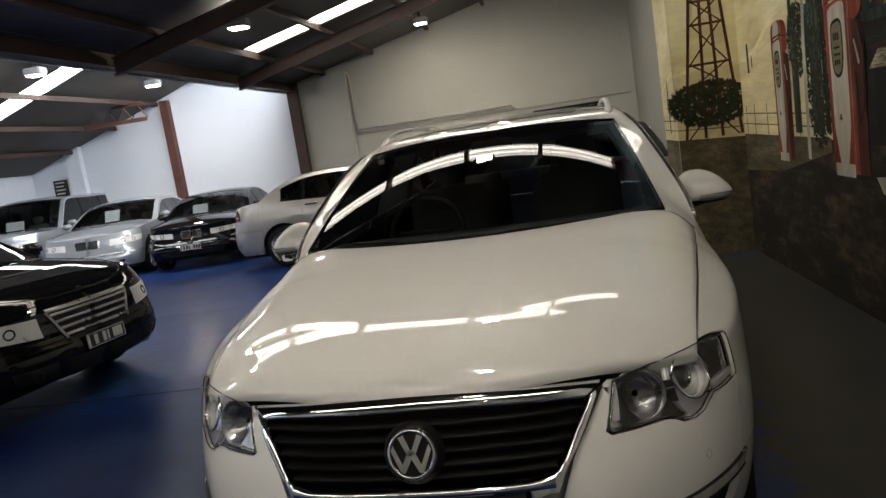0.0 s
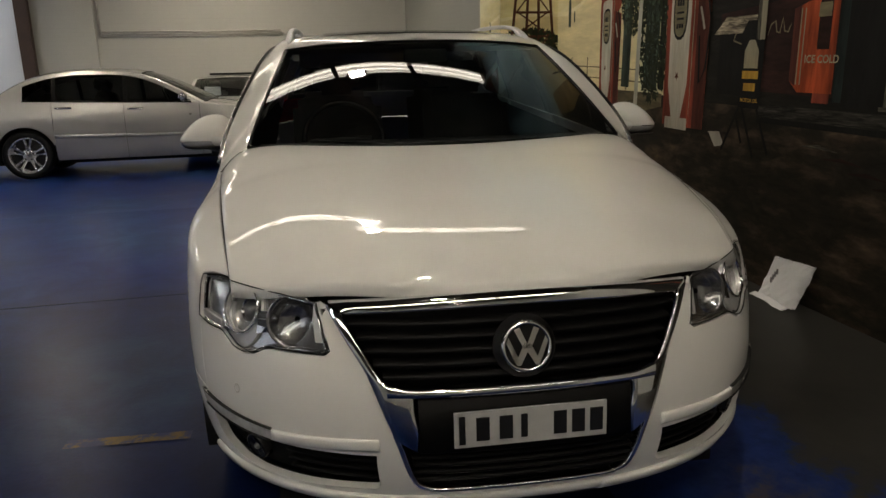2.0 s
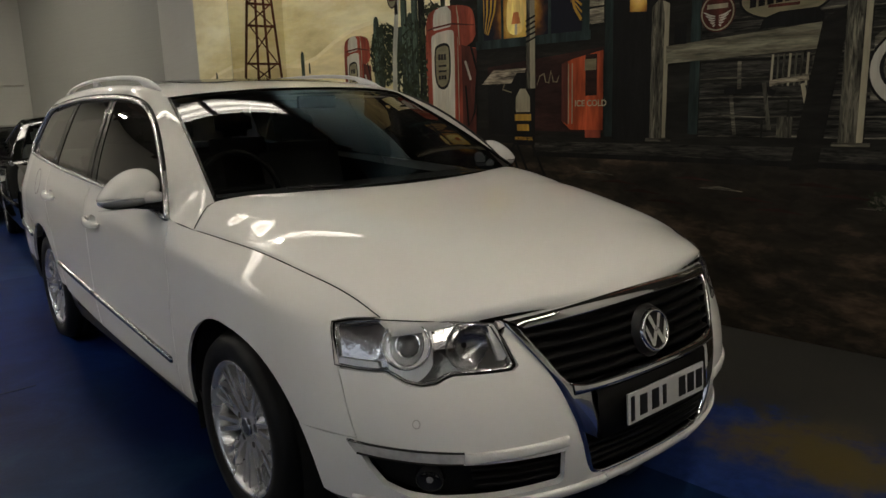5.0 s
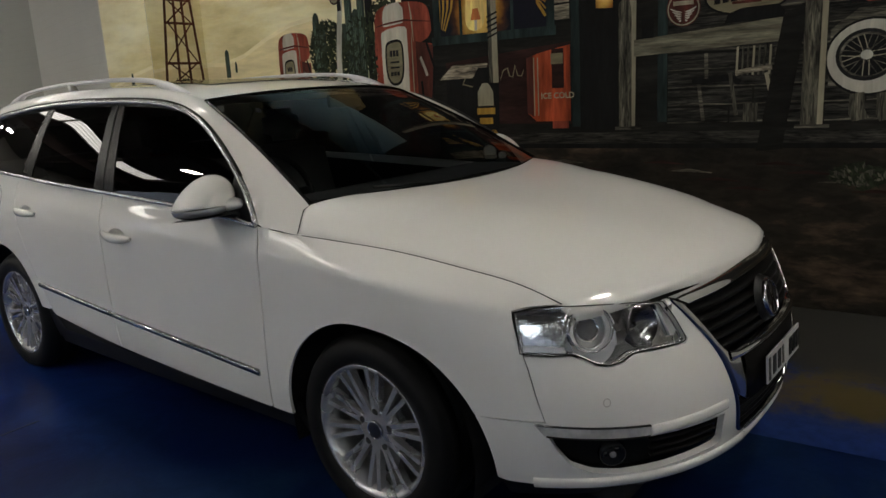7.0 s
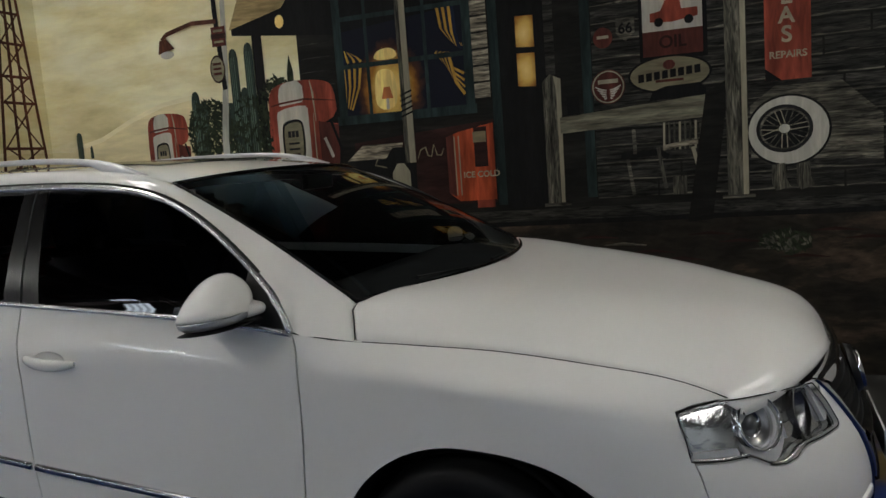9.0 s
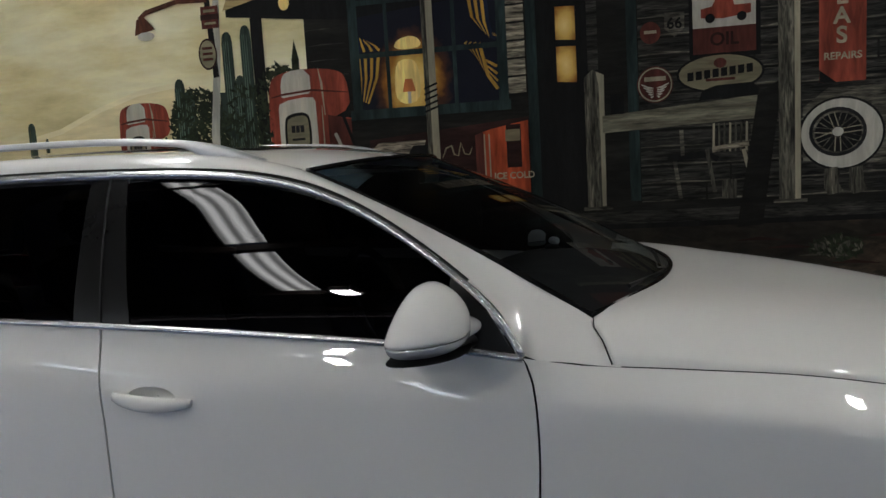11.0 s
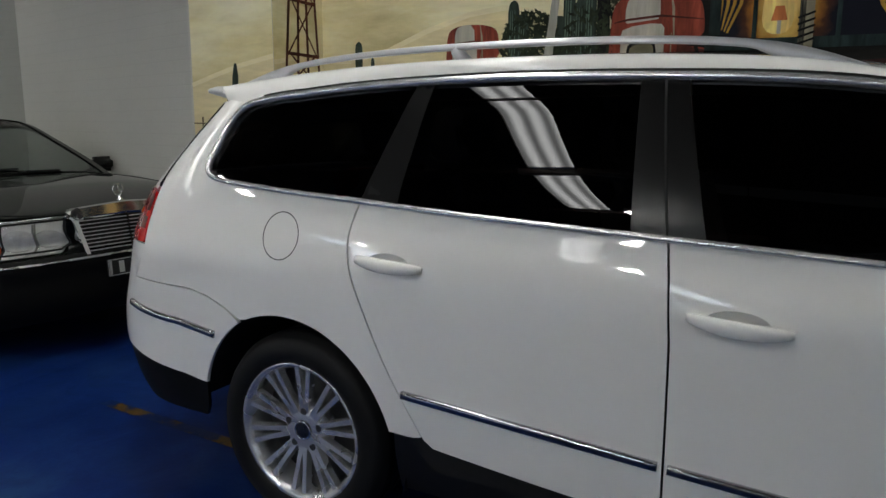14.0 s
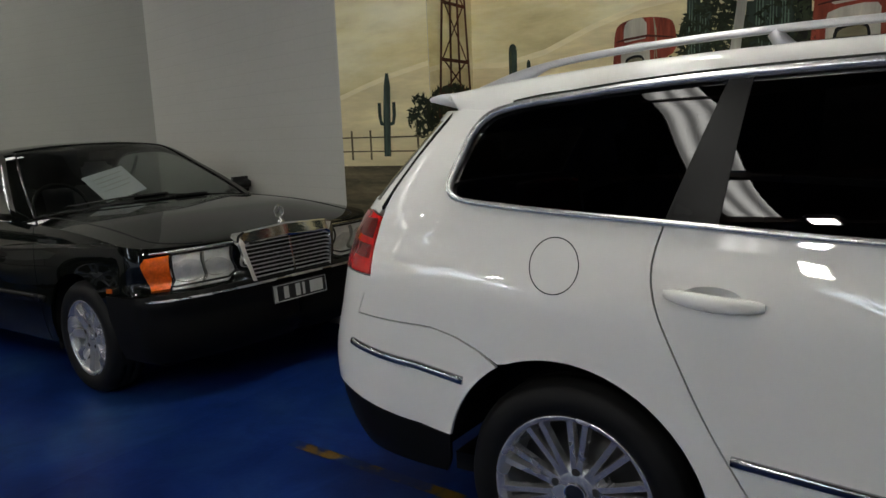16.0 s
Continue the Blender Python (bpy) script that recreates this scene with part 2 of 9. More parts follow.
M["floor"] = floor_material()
def worn_border():
    """Grey floor paint over the blue, scuffed away along its edge and stained yellow in one worn stretch."""
    m, t, b, n, l = nodes_of("worn_grey_floor_edge")
    co, sep = n.new("ShaderNodeTexCoord"), n.new("ShaderNodeSeparateXYZ")
    big, fine = n.new("ShaderNodeTexNoise"), n.new("ShaderNodeTexNoise")
    for k, sc in ((big, 3.2), (fine, 14)):
        k.inputs["Scale"].default_value, k.inputs["Detail"].default_value, k.inputs["Roughness"].default_value = sc, 9, 0.68
        l.new(co.outputs["Object"], k.inputs["Vector"])
    l.new(co.outputs["Object"], sep.inputs[0])

    def math_node(op, a, c, d=None):
        q = n.new("ShaderNodeMath")
        q.operation = op
        for i, w in enumerate((a, c, d)):
            if w is None:
                continue
            if isinstance(w, (int, float)):
                q.inputs[i].default_value = w
            else:
                l.new(w, q.inputs[i])
        return q.outputs[0]

    def soft_step(value, lo, hi):
        q = n.new("ShaderNodeMapRange")
        q.interpolation_type = "SMOOTHSTEP"
        q.inputs["From Min"].default_value, q.inputs["From Max"].default_value = lo, hi
        l.new(value, q.inputs["Value"])
        return q.outputs[0]

    grey = ramp_node(n, [(0.35, (0.024, 0.024, 0.022)), (0.65, (0.045, 0.044, 0.04))])
    l.new(big.outputs["Fac"], grey.inputs["Fac"])
    blue = ramp_node(n, [(0.35, (0.006, 0.019, 0.1)), (0.65, (0.018, 0.045, 0.17))])
    l.new(fine.outputs["Fac"], blue.inputs["Fac"])
    wear = math_node("MULTIPLY_ADD", big.outputs["Fac"], 0.9, math_node("MULTIPLY_ADD", fine.outputs["Fac"], 0.35, -0.62))
    edge = soft_step(math_node("ADD", math_node("SUBTRACT", sep.outputs[0], 1.1), wear), -0.06, 0.06)
    mx = n.new("ShaderNodeMix")
    mx.data_type = "RGBA"
    l.new(edge, mx.inputs[0])
    l.new(blue.outputs["Color"], mx.inputs[6])
    l.new(grey.outputs["Color"], mx.inputs[7])
    dx = math_node("MULTIPLY", math_node("SUBTRACT", sep.outputs[0], 0.86), 2.6)
    dy = math_node("MULTIPLY", math_node("ADD", sep.outputs[1], 1.15), 1.5)
    far = math_node("SQRT", math_node("ADD", math_node("MULTIPLY", dx, dx), math_node("MULTIPLY", dy, dy)), 0.0)
    stain = soft_step(math_node("SUBTRACT", math_node("MULTIPLY_ADD", big.outputs["Fac"], 1.6, math_node("MULTIPLY", fine.outputs["Fac"], 1.1)), math_node("ADD", far, 0.62)), -0.12, 0.5)
    m2 = n.new("ShaderNodeMix")
    m2.data_type = "RGBA"
    l.new(stain, m2.inputs[0])
    l.new(mx.outputs[2], m2.inputs[6])
    m2.inputs[7].default_value = (0.085, 0.066, 0.026, 1)
    l.new(m2.outputs[2], b.inputs["Base Color"])
    rr = n.new("ShaderNodeMapRange")
    rr.inputs["To Min"].default_value, rr.inputs["To Max"].default_value = 0.3, 0.5
    l.new(big.outputs["Fac"], rr.inputs["Value"])
    l.new(rr.outputs[0], b.inputs["Roughness"])
    b.inputs["Specular IOR Level"].default_value = 0.2
    return m


M["grey_floor"] = worn_border()


def worn_paint(name, tone, under, level):
    """Paint worn through to the floor under it in ragged flakes."""
    m, t, b, n, l = nodes_of(name)
    co, ns, fine = n.new("ShaderNodeTexCoord"), n.new("ShaderNodeTexNoise"), n.new("ShaderNodeTexNoise")
    ns.inputs["Scale"].default_value, ns.inputs["Detail"].default_value, ns.inputs["Roughness"].default_value = 4.0, 9, 0.7
    fine.inputs["Scale"].default_value, fine.inputs["Detail"].default_value = 30, 4
    l.new(co.outputs["Object"], ns.inputs["Vector"])
    l.new(co.outputs["Object"], fine.inputs["Vector"])
    r = ramp_node(n, [(level, under), (level + 0.06, shade(tone, 0.6)), (level + 0.2, tone)])
    l.new(ns.outputs["Fac"], r.inputs["Fac"])
    l.new(r.outputs["Color"], b.inputs["Base Color"])
    mr = n.new("ShaderNodeMapRange")
    mr.inputs["To Min"].default_value, mr.inputs["To Max"].default_value = 0.25, 0.5
    l.new(fine.outputs["Fac"], mr.inputs["Value"])
    l.new(mr.outputs[0], b.inputs["Roughness"])
    b.inputs["Specular IOR Level"].default_value = 0.1
    return m


M["yellow"] = worn_paint("worn_yellow_line", (0.13, 0.075, 0.01), (0.003, 0.012, 0.06), 0.49)
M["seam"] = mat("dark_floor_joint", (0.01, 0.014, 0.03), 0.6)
M["paper"] = mat("white_paper", (0.75, 0.76, 0.78), 0.8, vary=0.03)
M["ink"] = mat("grey_print", (0.2, 0.2, 0.22), 0.8)
M["white_car"] = mat("white_car_paint", (0.77, 0.76, 0.725), 0.5, vary=0.015, scale=2, coat=1.0, spread=0.05)
M["silver_car"] = mat("silver_car_paint", (0.42, 0.41, 0.39), 0.3, metal=0.55, vary=0.03, coat=1.0)
M["ice_car"] = mat("pale_silver_car_paint", (0.33, 0.35, 0.38), 0.3, metal=0.5, vary=0.03, coat=1.0)
M["black_car"] = mat("black_car_paint", (0.005, 0.005, 0.006), 0.5, vary=0.1, coat=1.0)
M["green_car"] = mat("black_green_car_paint", (0.005, 0.006, 0.005), 0.5, vary=0.1, coat=1.0)
for k in ("black_car", "green_car"):
    M[k].node_tree.nodes["Principled BSDF"].inputs["Specular IOR Level"].default_value = 0.0
    M[k].node_tree.nodes["Principled BSDF"].inputs["Coat IOR"].default_value = 1.42
M["grey_car"] = mat("dark_grey_car_paint", (0.02, 0.021, 0.023), 0.25, vary=0.1, coat=1.0)
M["chrome"] = mat("chrome", (0.78, 0.78, 0.78), 0.06, metal=1.0, vary=0.02)
M["satin"] = mat("satin_aluminium", (0.55, 0.55, 0.54), 0.28, metal=1.0, vary=0.04)
M["bright_trim"] = mat("bright_window_trim", (0.66, 0.66, 0.66), 0.24, metal=0.75, vary=0.04)
M["alloy"] = mat("silver_alloy_wheel", (0.56, 0.56, 0.57), 0.27, metal=0.75, vary=0.06)
M["rail"] = mat("anodised_roof_rail", (0.5, 0.5, 0.51), 0.35, metal=0.6, vary=0.03)
M["bumper_black"] = mat("dark_bumper_plastic", (0.005, 0.005, 0.005), 0.5, vary=0.1)
M["bumper_black"].node_tree.nodes["Principled BSDF"].inputs["Specular IOR Level"].default_value = 0.12
M["alloy_dark"] = mat("dark_wheel_well", (0.03, 0.03, 0.03), 0.5, metal=0.3)
M["rubber"] = mat("tyre_rubber", (0.007, 0.007, 0.007), 0.55, vary=0.25, scale=12, bump=0.3)
M["rubber"].node_tree.nodes["Principled BSDF"].inputs["Specular IOR Level"].default_value = 0.2
M["plastic"] = mat("black_plastic", (0.008, 0.008, 0.008), 0.4, vary=0.15)
M["plastic"].node_tree.nodes["Principled BSDF"].inputs["Specular IOR Level"].default_value = 0.3
M["gap"] = mat("dark_inner_body", (0.004, 0.004, 0.004), 0.8)
M["trim"] = mat("black_pillar_trim", (0.006, 0.006, 0.006), 0.25, vary=0.1)
M["trim"].node_tree.nodes["Principled BSDF"].inputs["Specular IOR Level"].default_value = 0.16
M["cabin"] = mat("dark_cabin_lining", (0.024, 0.024, 0.026), 0.7, vary=0.2)
M["seat"] = mat("charcoal_seat_leather", (0.13, 0.127, 0.12), 0.5, vary=0.2)
M["tint"] = glass("privacy_glass", (0.05, 0.05, 0.055), 1.5)
M["clear"] = glass("clear_screen_glass", (0.55, 0.58, 0.58), 1.72)
M["side_clear"] = glass("light_side_glass", (0.6, 0.64, 0.62), 1.5)
M["lens"] = glass("headlight_lens", (0.95, 0.95, 0.95), 1.35)
M["lamp_silver"] = mat("silver_lamp_shroud", (0.66, 0.66, 0.66), 0.3, metal=0.35)
M["reflector"] = mat("headlight_reflector", (0.8, 0.8, 0.8), 0.25, metal=0.35, vary=0.15, scale=25, bump=0.5, fine=30)
M["projector"] = mat("grey_projector_glass", (0.16, 0.16, 0.165), 0.08, metal=0.2, coat=1.0)
M["dark_chrome"] = mat("dull_chrome_strip", (0.38, 0.38, 0.39), 0.16, metal=1.0, vary=0.2, scale=20)
M["repeater"] = mat("clear_indicator_plastic", (0.68, 0.66, 0.62), 0.15, metal=0.35, vary=0.3, scale=16, coat=1.0)
M["lamp_smoke"] = mat("smoky_lamp_chrome", (0.34, 0.34, 0.35), 0.22, metal=0.9, vary=0.15, scale=12)
M["lamp_disc"] = mat("frosted_lamp_silver", (0.6, 0.6, 0.59), 0.25, metal=0.4, vary=0.15, scale=9, coat=1.0)
M["lamp_facet"] = mat("faceted_lamp_chrome", (0.86, 0.86, 0.86), 0.15, metal=0.95, vary=0.15, scale=20, bump=1.0, fine=45)
M["lamp_dark"] = mat("dark_lamp_chrome", (0.62, 0.62, 0.62), 0.12, metal=0.95, vary=0.2, scale=14, bump=0.5, fine=16)
M["lamp_black"] = mat("dark_lamp_bowl", (0.03, 0.03, 0.03), 0.12, metal=0.5)
M["red_lens"] = mat("red_lamp_lens", (0.5, 0.006, 0.006), 0.08, vary=0.35, scale=20, coat=1.0)
M["dark_red_lens"] = mat("dark_red_lamp_lens", (0.13, 0.002, 0.003), 0.1, vary=0.3, scale=20, coat=1.0)
M["orange_lens"] = mat("orange_lamp_lens", (0.52, 0.1, 0.007), 0.12, vary=0.2, scale=30, coat=1.0)
M["plate_white"] = mat("reflective_plate", (0.47, 0.47, 0.45), 0.4, vary=0.08, scale=20)
M["plate_black"] = mat("black_plate", (0.01, 0.01, 0.01), 0.4)
M["badge_blue"] = mat("dark_badge_ground", (0.01, 0.012, 0.02), 0.25)

# ---- the building ----
WALL_X, BACK_Y, FRONT_Y, BEAM_X, FAR_X = 2.144, 14.53, -9.0, -5.33, -12.52
CORNER = (WALL_X, 4.43)


def roof_z(x):
    return 3.29 + 0.235 * (x + 5.275)


def left_roof_z(x):
    return 4.62 + 0.34 * (x + 5.275)


def structure(name, bm, material, label, category):
    return tagged(part(name, bm, material), label, category, kind="structure")


FALL = 0.038


def floor_z(y):
    """The floor is level at the front and falls gently to the back wall."""
    return -FALL * max(0.0, y - 4.8)


bm = bmesh.new()
rows = [[bm.verts.new((x, y, floor_z(y) - d)) for x in (-16, 5)] for y, d in ((-12, 0), (4.8, 0), (18, 0), (18, 0.3), (4.8, 0.3), (-12, 0.3))]
for a, b in zip(rows, rows[1:] + rows[:1]):
    bm.faces.new((a[0], a[1], b[1], b[0]))
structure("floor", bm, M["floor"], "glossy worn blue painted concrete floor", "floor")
bm = bmesh.new()
bm.faces.new([bm.verts.new(v) for v in ((0.35, FRONT_Y, 0.004), (WALL_X, FRONT_Y, 0.004), (WALL_X, 4.3, 0.004), (1.02, 4.3, 0.004), (1.05, 0.9, 0.004), (0.35, 0.0, 0.004))])
structure("floor_border", bm, M["grey_floor"], "worn dark grey painted floor strip along the mural", "floor")

structure("wall_mural_side", boxes((WALL_X, WALL_X + 0.25, FRONT_Y, CORNER[1], 0, 5.2)), M["wall"], "painted wall behind the mural", "wall")
v, f = prism([CORNER, (1.56, 4.43), (1.56, 5.13), (2.5, 8.1), (2.75, 8.1), (2.75, 4.43)], 5.4, "z")
tagged(piece("wall_pier", np.array(v) - (0, 0, 0.3), f, M["wall"]), "thick white painted brick wall pier", "wall", kind="structure")
structure("wall_side_rear", boxes((2.5, 2.75, 8.1, BACK_Y, -0.6, 5.6)), M["wall_shaded"], "cream white painted brick side wall", "wall")
bm = boxes((BEAM_X, 0.265, BACK_Y, BACK_Y + 0.25, -0.6, 5.6), (1.655, 2.75, BACK_Y, BACK_Y + 0.25, -0.6, 5.6), (0.265, 1.655, BACK_Y, BACK_Y + 0.25, 1.73, 5.6))
structure("wall_back", bm, M["wall"], "cream painted brick back wall with a doorway", "wall")
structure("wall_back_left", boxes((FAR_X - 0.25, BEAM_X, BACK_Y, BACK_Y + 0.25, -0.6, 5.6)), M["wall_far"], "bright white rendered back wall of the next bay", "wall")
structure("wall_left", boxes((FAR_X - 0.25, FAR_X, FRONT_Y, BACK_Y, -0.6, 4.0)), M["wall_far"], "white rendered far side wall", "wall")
# End wall out of view, added to close the hall.
structure("wall_front", boxes((FAR_X - 0.25, WALL_X + 0.25, FRONT_Y - 0.25, FRONT_Y, 0, 5.4)), M["wall"], "plain end wall added unseen behind the camera", "wall")
structure("doorway_lining", boxes((0.265, 0.955, BACK_Y + 0.12, BACK_Y + 0.17, -0.4, 1.73), (0.965, 1.655, BACK_Y + 0.12, BACK_Y + 0.17, -0.4, 1.73), (0.875, 0.925, BACK_Y + 0.08, BACK_Y + 0.12, 0.95, 1.05), (0.265, 1.655, BACK_Y + 0.2, BACK_Y + 0.24, -0.4, 1.73)), M["black_paint"], "dark closed door set in the back wall", "door")
bm = boxes((0.195, 0.265, BACK_Y - 0.02, BACK_Y, -0.4, 1.79), (1.655, 1.725, BACK_Y - 0.02, BACK_Y, -0.4, 1.79), (0.265, 1.655, BACK_Y - 0.02, BACK_Y, 1.73, 1.79))
structure("trim_doorway", bm, M["black_paint"], "dark timber door frame", "door frame")


def slab(x0, x1, y0, y1, zf, t=0.06):
    bm = bmesh.new()
    vs = [bm.verts.new((x, y, zf(x) + d)) for d in (0, t) for x, y in ((x0, y0), (x1, y0), (x1, y1), (x0, y1))]
    for q in ((3, 2, 1, 0), (4, 5, 6, 7), (0, 1, 5, 4), (1, 2, 6, 5), (2, 3, 7, 6), (3, 0, 4, 7)):
        bm.faces.new([vs[i] for i in q])
    return bm


# Roof lining with openings for the ribbed skylight strips.
# The first strip is unseen, added at a guessed place in the row.
STRIPS = [(-4.6, -4.0), (3.4, 3.82), (9.75, 10.4)]
PURLINS = (-4.52, -3.3, -1.95, -0.62, 0.6, 1.98)
FAR_PURLINS = (-6.4, -7.6, -8.8, -10.0, -11.2)


def roof(name, x0, x1, zf, strip_x, label):
    edges = [FRONT_Y] + [e for s in STRIPS for e in s] + [BACK_Y]
    bm = bmesh.new()
    for k in range(0, len(edges), 2):
        tmp = bpy.data.meshes.new("tmp")
        b2 = slab(x0, x1, edges[k], edges[k + 1], zf)
        b2.to_mesh(tmp)
        b2.free()
        bm.from_mesh(tmp)
        bpy.data.meshes.remove(tmp)
    for a, b in STRIPS:
        for u, w in ((x0, strip_x[0]), (strip_x[1], x1)):
            if w - u > 0.01:
                tmp = bpy.data.meshes.new("tmp")
                b2 = slab(u, w, a, b, zf)
                b2.to_mesh(tmp)
                b2.free()
                bm.from_mesh(tmp)
                bpy.data.meshes.remove(tmp)
    structure(name, bm, M["roofing"], label, "ceiling")


roof("ceiling", BEAM_X, 2.75, roof_z, (PURLINS[0], PURLINS[-1]), "dark foil lined pitched roof over the bay")
roof("ceiling_left", FAR_X - 0.25, BEAM_X, left_roof_z, (-11.2, -6.4), "dark foil lined roof of the next bay")

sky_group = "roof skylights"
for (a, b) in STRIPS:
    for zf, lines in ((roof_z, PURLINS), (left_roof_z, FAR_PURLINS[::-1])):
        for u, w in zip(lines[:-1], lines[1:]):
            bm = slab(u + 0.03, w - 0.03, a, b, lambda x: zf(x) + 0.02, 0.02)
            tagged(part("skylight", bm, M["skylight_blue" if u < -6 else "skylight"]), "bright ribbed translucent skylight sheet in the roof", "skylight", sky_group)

# Clerestory glazing between the two roof heights lights the next bay.
for i in range(6):
    y = -7 + i * 3.5
    tagged(part("clerestory_window", boxes((BEAM_X - 0.02, BEAM_X, y + 0.1, y + 3.4, 3.55, 4.45)), M["glazing"]), "bright clerestory window above the roof beam", "window", "clerestory windows")
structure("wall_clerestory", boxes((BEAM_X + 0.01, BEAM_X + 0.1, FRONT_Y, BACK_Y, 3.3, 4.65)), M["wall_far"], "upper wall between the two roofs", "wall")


def i_beam(x0, x1, y0, y1, zf0, zf1, h=0.28, b=0.14, axis="y"):
    """A rolled steel beam with flanges, along y or along x."""
    bm = bmesh.new()
    for dz0, dz1, hw in ((-h, -h + 0.016, b / 2), (-h + 0.016, -0.016, 0.012), (-0.016, 0, b / 2)):
        if axis == "y":
            ring = [((x0 - hw, y0), zf0), ((x0 + hw, y0), zf0), ((x0 + hw, y1), zf1), ((x0 - hw, y1), zf1)]
        else:
            ring = [((x0, y0 - hw), zf0), ((x1, y0 - hw), zf1), ((x1, y0 + hw), zf1), ((x0, y0 + hw), zf0)]
        vs = [bm.verts.new((*p, z + d)) for d in (dz0, dz1) for p, z in ring]
        for q in ((3, 2, 1, 0), (4, 5, 6, 7), (0, 1, 5, 4), (1, 2, 6, 5), (2, 3, 7, 6), (3, 0, 4, 7)):
            bm.faces.new([vs[i] for i in q])
    return bm


tagged(part("valley_beam", i_beam(BEAM_X, 0, FRONT_Y, BACK_Y, 3.42, 3.42, 0.34, 0.22), M["steel"]), "long dark brown steel valley beam", "beam", kind="structure")
tagged(part("gutter_edge", boxes((BEAM_X - 0.13, BEAM_X - 0.105, FRONT_Y, BACK_Y, 3.06, 3.12)), M["conduit"]), "pale metal edge strip under the valley beam", "trim", kind="structure")
for y in (-6.8, -2.6, 2.0, 6.94, 11.08):
    bm = i_beam(BEAM_X + 0.1, WALL_X, y, 0, roof_z(BEAM_X + 0.1) - 0.1, roof_z(WALL_X) - 0.1, 0.24, 0.12, "x")
    tagged(part("rafter", bm, M["steel"]), "dark brown steel roof rafter", "rafter", "roof rafters")
for x in PURLINS:
    bm = boxes((x - 0.035, x + 0.035, FRONT_Y, BACK_Y, roof_z(x) - 0.11, roof_z(x) - 0.012))
    tagged(part("purlin", bm, M["steel"]), "dark brown timber roof purlin", "purlin", "roof purlins")
for x in FAR_PURLINS:
    bm = boxes((x - 0.035, x + 0.035, FRONT_Y, BACK_Y, left_roof_z(x) - 0.11, left_roof_z(x) - 0.012))
    tagged(part("purlin", bm, M["steel"]), "dark purlin under the next bay roof", "purlin", "far roof purlins")

# Columns at the back wall and the red lattice truss of the next bay.
tagged(part("column", boxes((BEAM_X - 0.11, BEAM_X + 0.13, BACK_Y - 0.2, BACK_Y - 0.02, -0.4, 3.35)), M["steel"]), "dark brown steel column against the back wall", "column", "columns")
tagged(part("column", boxes((-8.64, -8.44, BACK_Y - 0.2, BACK_Y - 0.02, -0.4, 3.4)), M["red_steel"]), "brown steel column on the bright white wall", "column", "columns")


def truss(y):
    t = thing("roof_truss", pose(0, y, 0), "red oxide lattice roof truss across the next bay", "truss", "roof trusses")
    part("bottom_chord", boxes((FAR_X, -8.44, -0.045, 0.045, 2.91, 2.99)), M["red_steel"], t)
    part("top_chord", boxes((FAR_X, -8.44, -0.045, 0.045, 3.26, 3.34)), M["red_steel"], t)
    for i in range(11):
        x = FAR_X + 0.05 + i * 0.37
        v, f = tube([(x, 0, 2.98), (x + 0.185, 0, 3.27), (x + 0.37, 0, 2.98)], 0.012, 6)
        piece("web_bar", v, f, M["red_steel"], t)


truss(13.26)

# Conduits, boxes and lamps.
for z, x1 in ((1.99, -0.27), (1.935, -0.22), (1.89, -0.24)):
    v, f = tube([(-3.94, BACK_Y - 0.02, z), (x1, BACK_Y - 0.02, z)], 0.014, 8)
    tagged(piece("conduit", v, f, M["conduit"], smooth=True), "cream conduit along the back wall", "conduit", "wall conduits")
v, f = tube([(-4.99, BACK_Y - 0.1, 3.3), (-3.98, BACK_Y - 0.03, 3.35), (-3.94, BACK_Y - 0.03, 3.23), (-3.94, BACK_Y - 0.03, 1.91)], 0.022, 8)
tagged(piece("conduit", v, f, M["conduit"], smooth=True), "conduit bent down the back wall", "conduit", "wall conduits")
v, f = tube([(-0.22, BACK_Y - 0.02, 1.92), (-0.1, BACK_Y - 0.02, 1.88), (2.4, BACK_Y - 0.02, 1.88)], 0.012, 8)
tagged(piece("conduit", v, f, M["conduit"], smooth=True), "thin conduit running to the doorway", "conduit", "wall conduits")
tagged(part("wall_pilaster", boxes((-4.7, -4.01, BACK_Y - 0.09, BACK_Y, -0.4, 3.35)), M["wall"]), "shallow painted pilaster on the back wall", "pilaster", kind="structure")
tagged(part("wall_pilaster", boxes((-11.43, -11.03, BACK_Y - 0.15, BACK_Y, -0.4, 2.8)), M["wall_far"]), "white pilaster on the bright back wall", "pilaster", kind="structure")

t = thing("notice_board", pose(-11.76, BACK_Y - 0.03, 1.72), "small dark notice board with lines of print", "sign")
part("board", boxes((-0.19, 0.19, -0.02, 0.0, -0.2, 0.2)), M["black_paint"], t)
for i in range(4):
    part("text_bar", boxes((-0.14, 0.12 - 0.04 * (i % 2), -0.026, -0.021, 0.12 - i * 0.09, 0.15 - i * 0.09)), M["conduit"], t)


def hanging_lamp(x, y, zf):
    t = thing("bay_lamp", pose(x, y, zf(x) - 0.12), "square high bay lamp, lit, under the roof", "lamp", "bay lamps")
    bm = bmesh.new()
    box(bm, -0.15, 0.15, -0.12, 0.12, -0.12, 0.0)
    bmesh.ops.bevel(bm, geom=bm.edges[:], offset=0.02, segments=2, affect="EDGES")
    part("housing", bm, M["housing"], t)
    part("diffuser", boxes((-0.115, 0.115, -0.09, 0.09, -0.135, -0.121)), M["lamp"], t)
    part("bracket", boxes((-0.02, 0.02, -0.02, 0.02, 0.0, 0.12)), M["steel"], t)


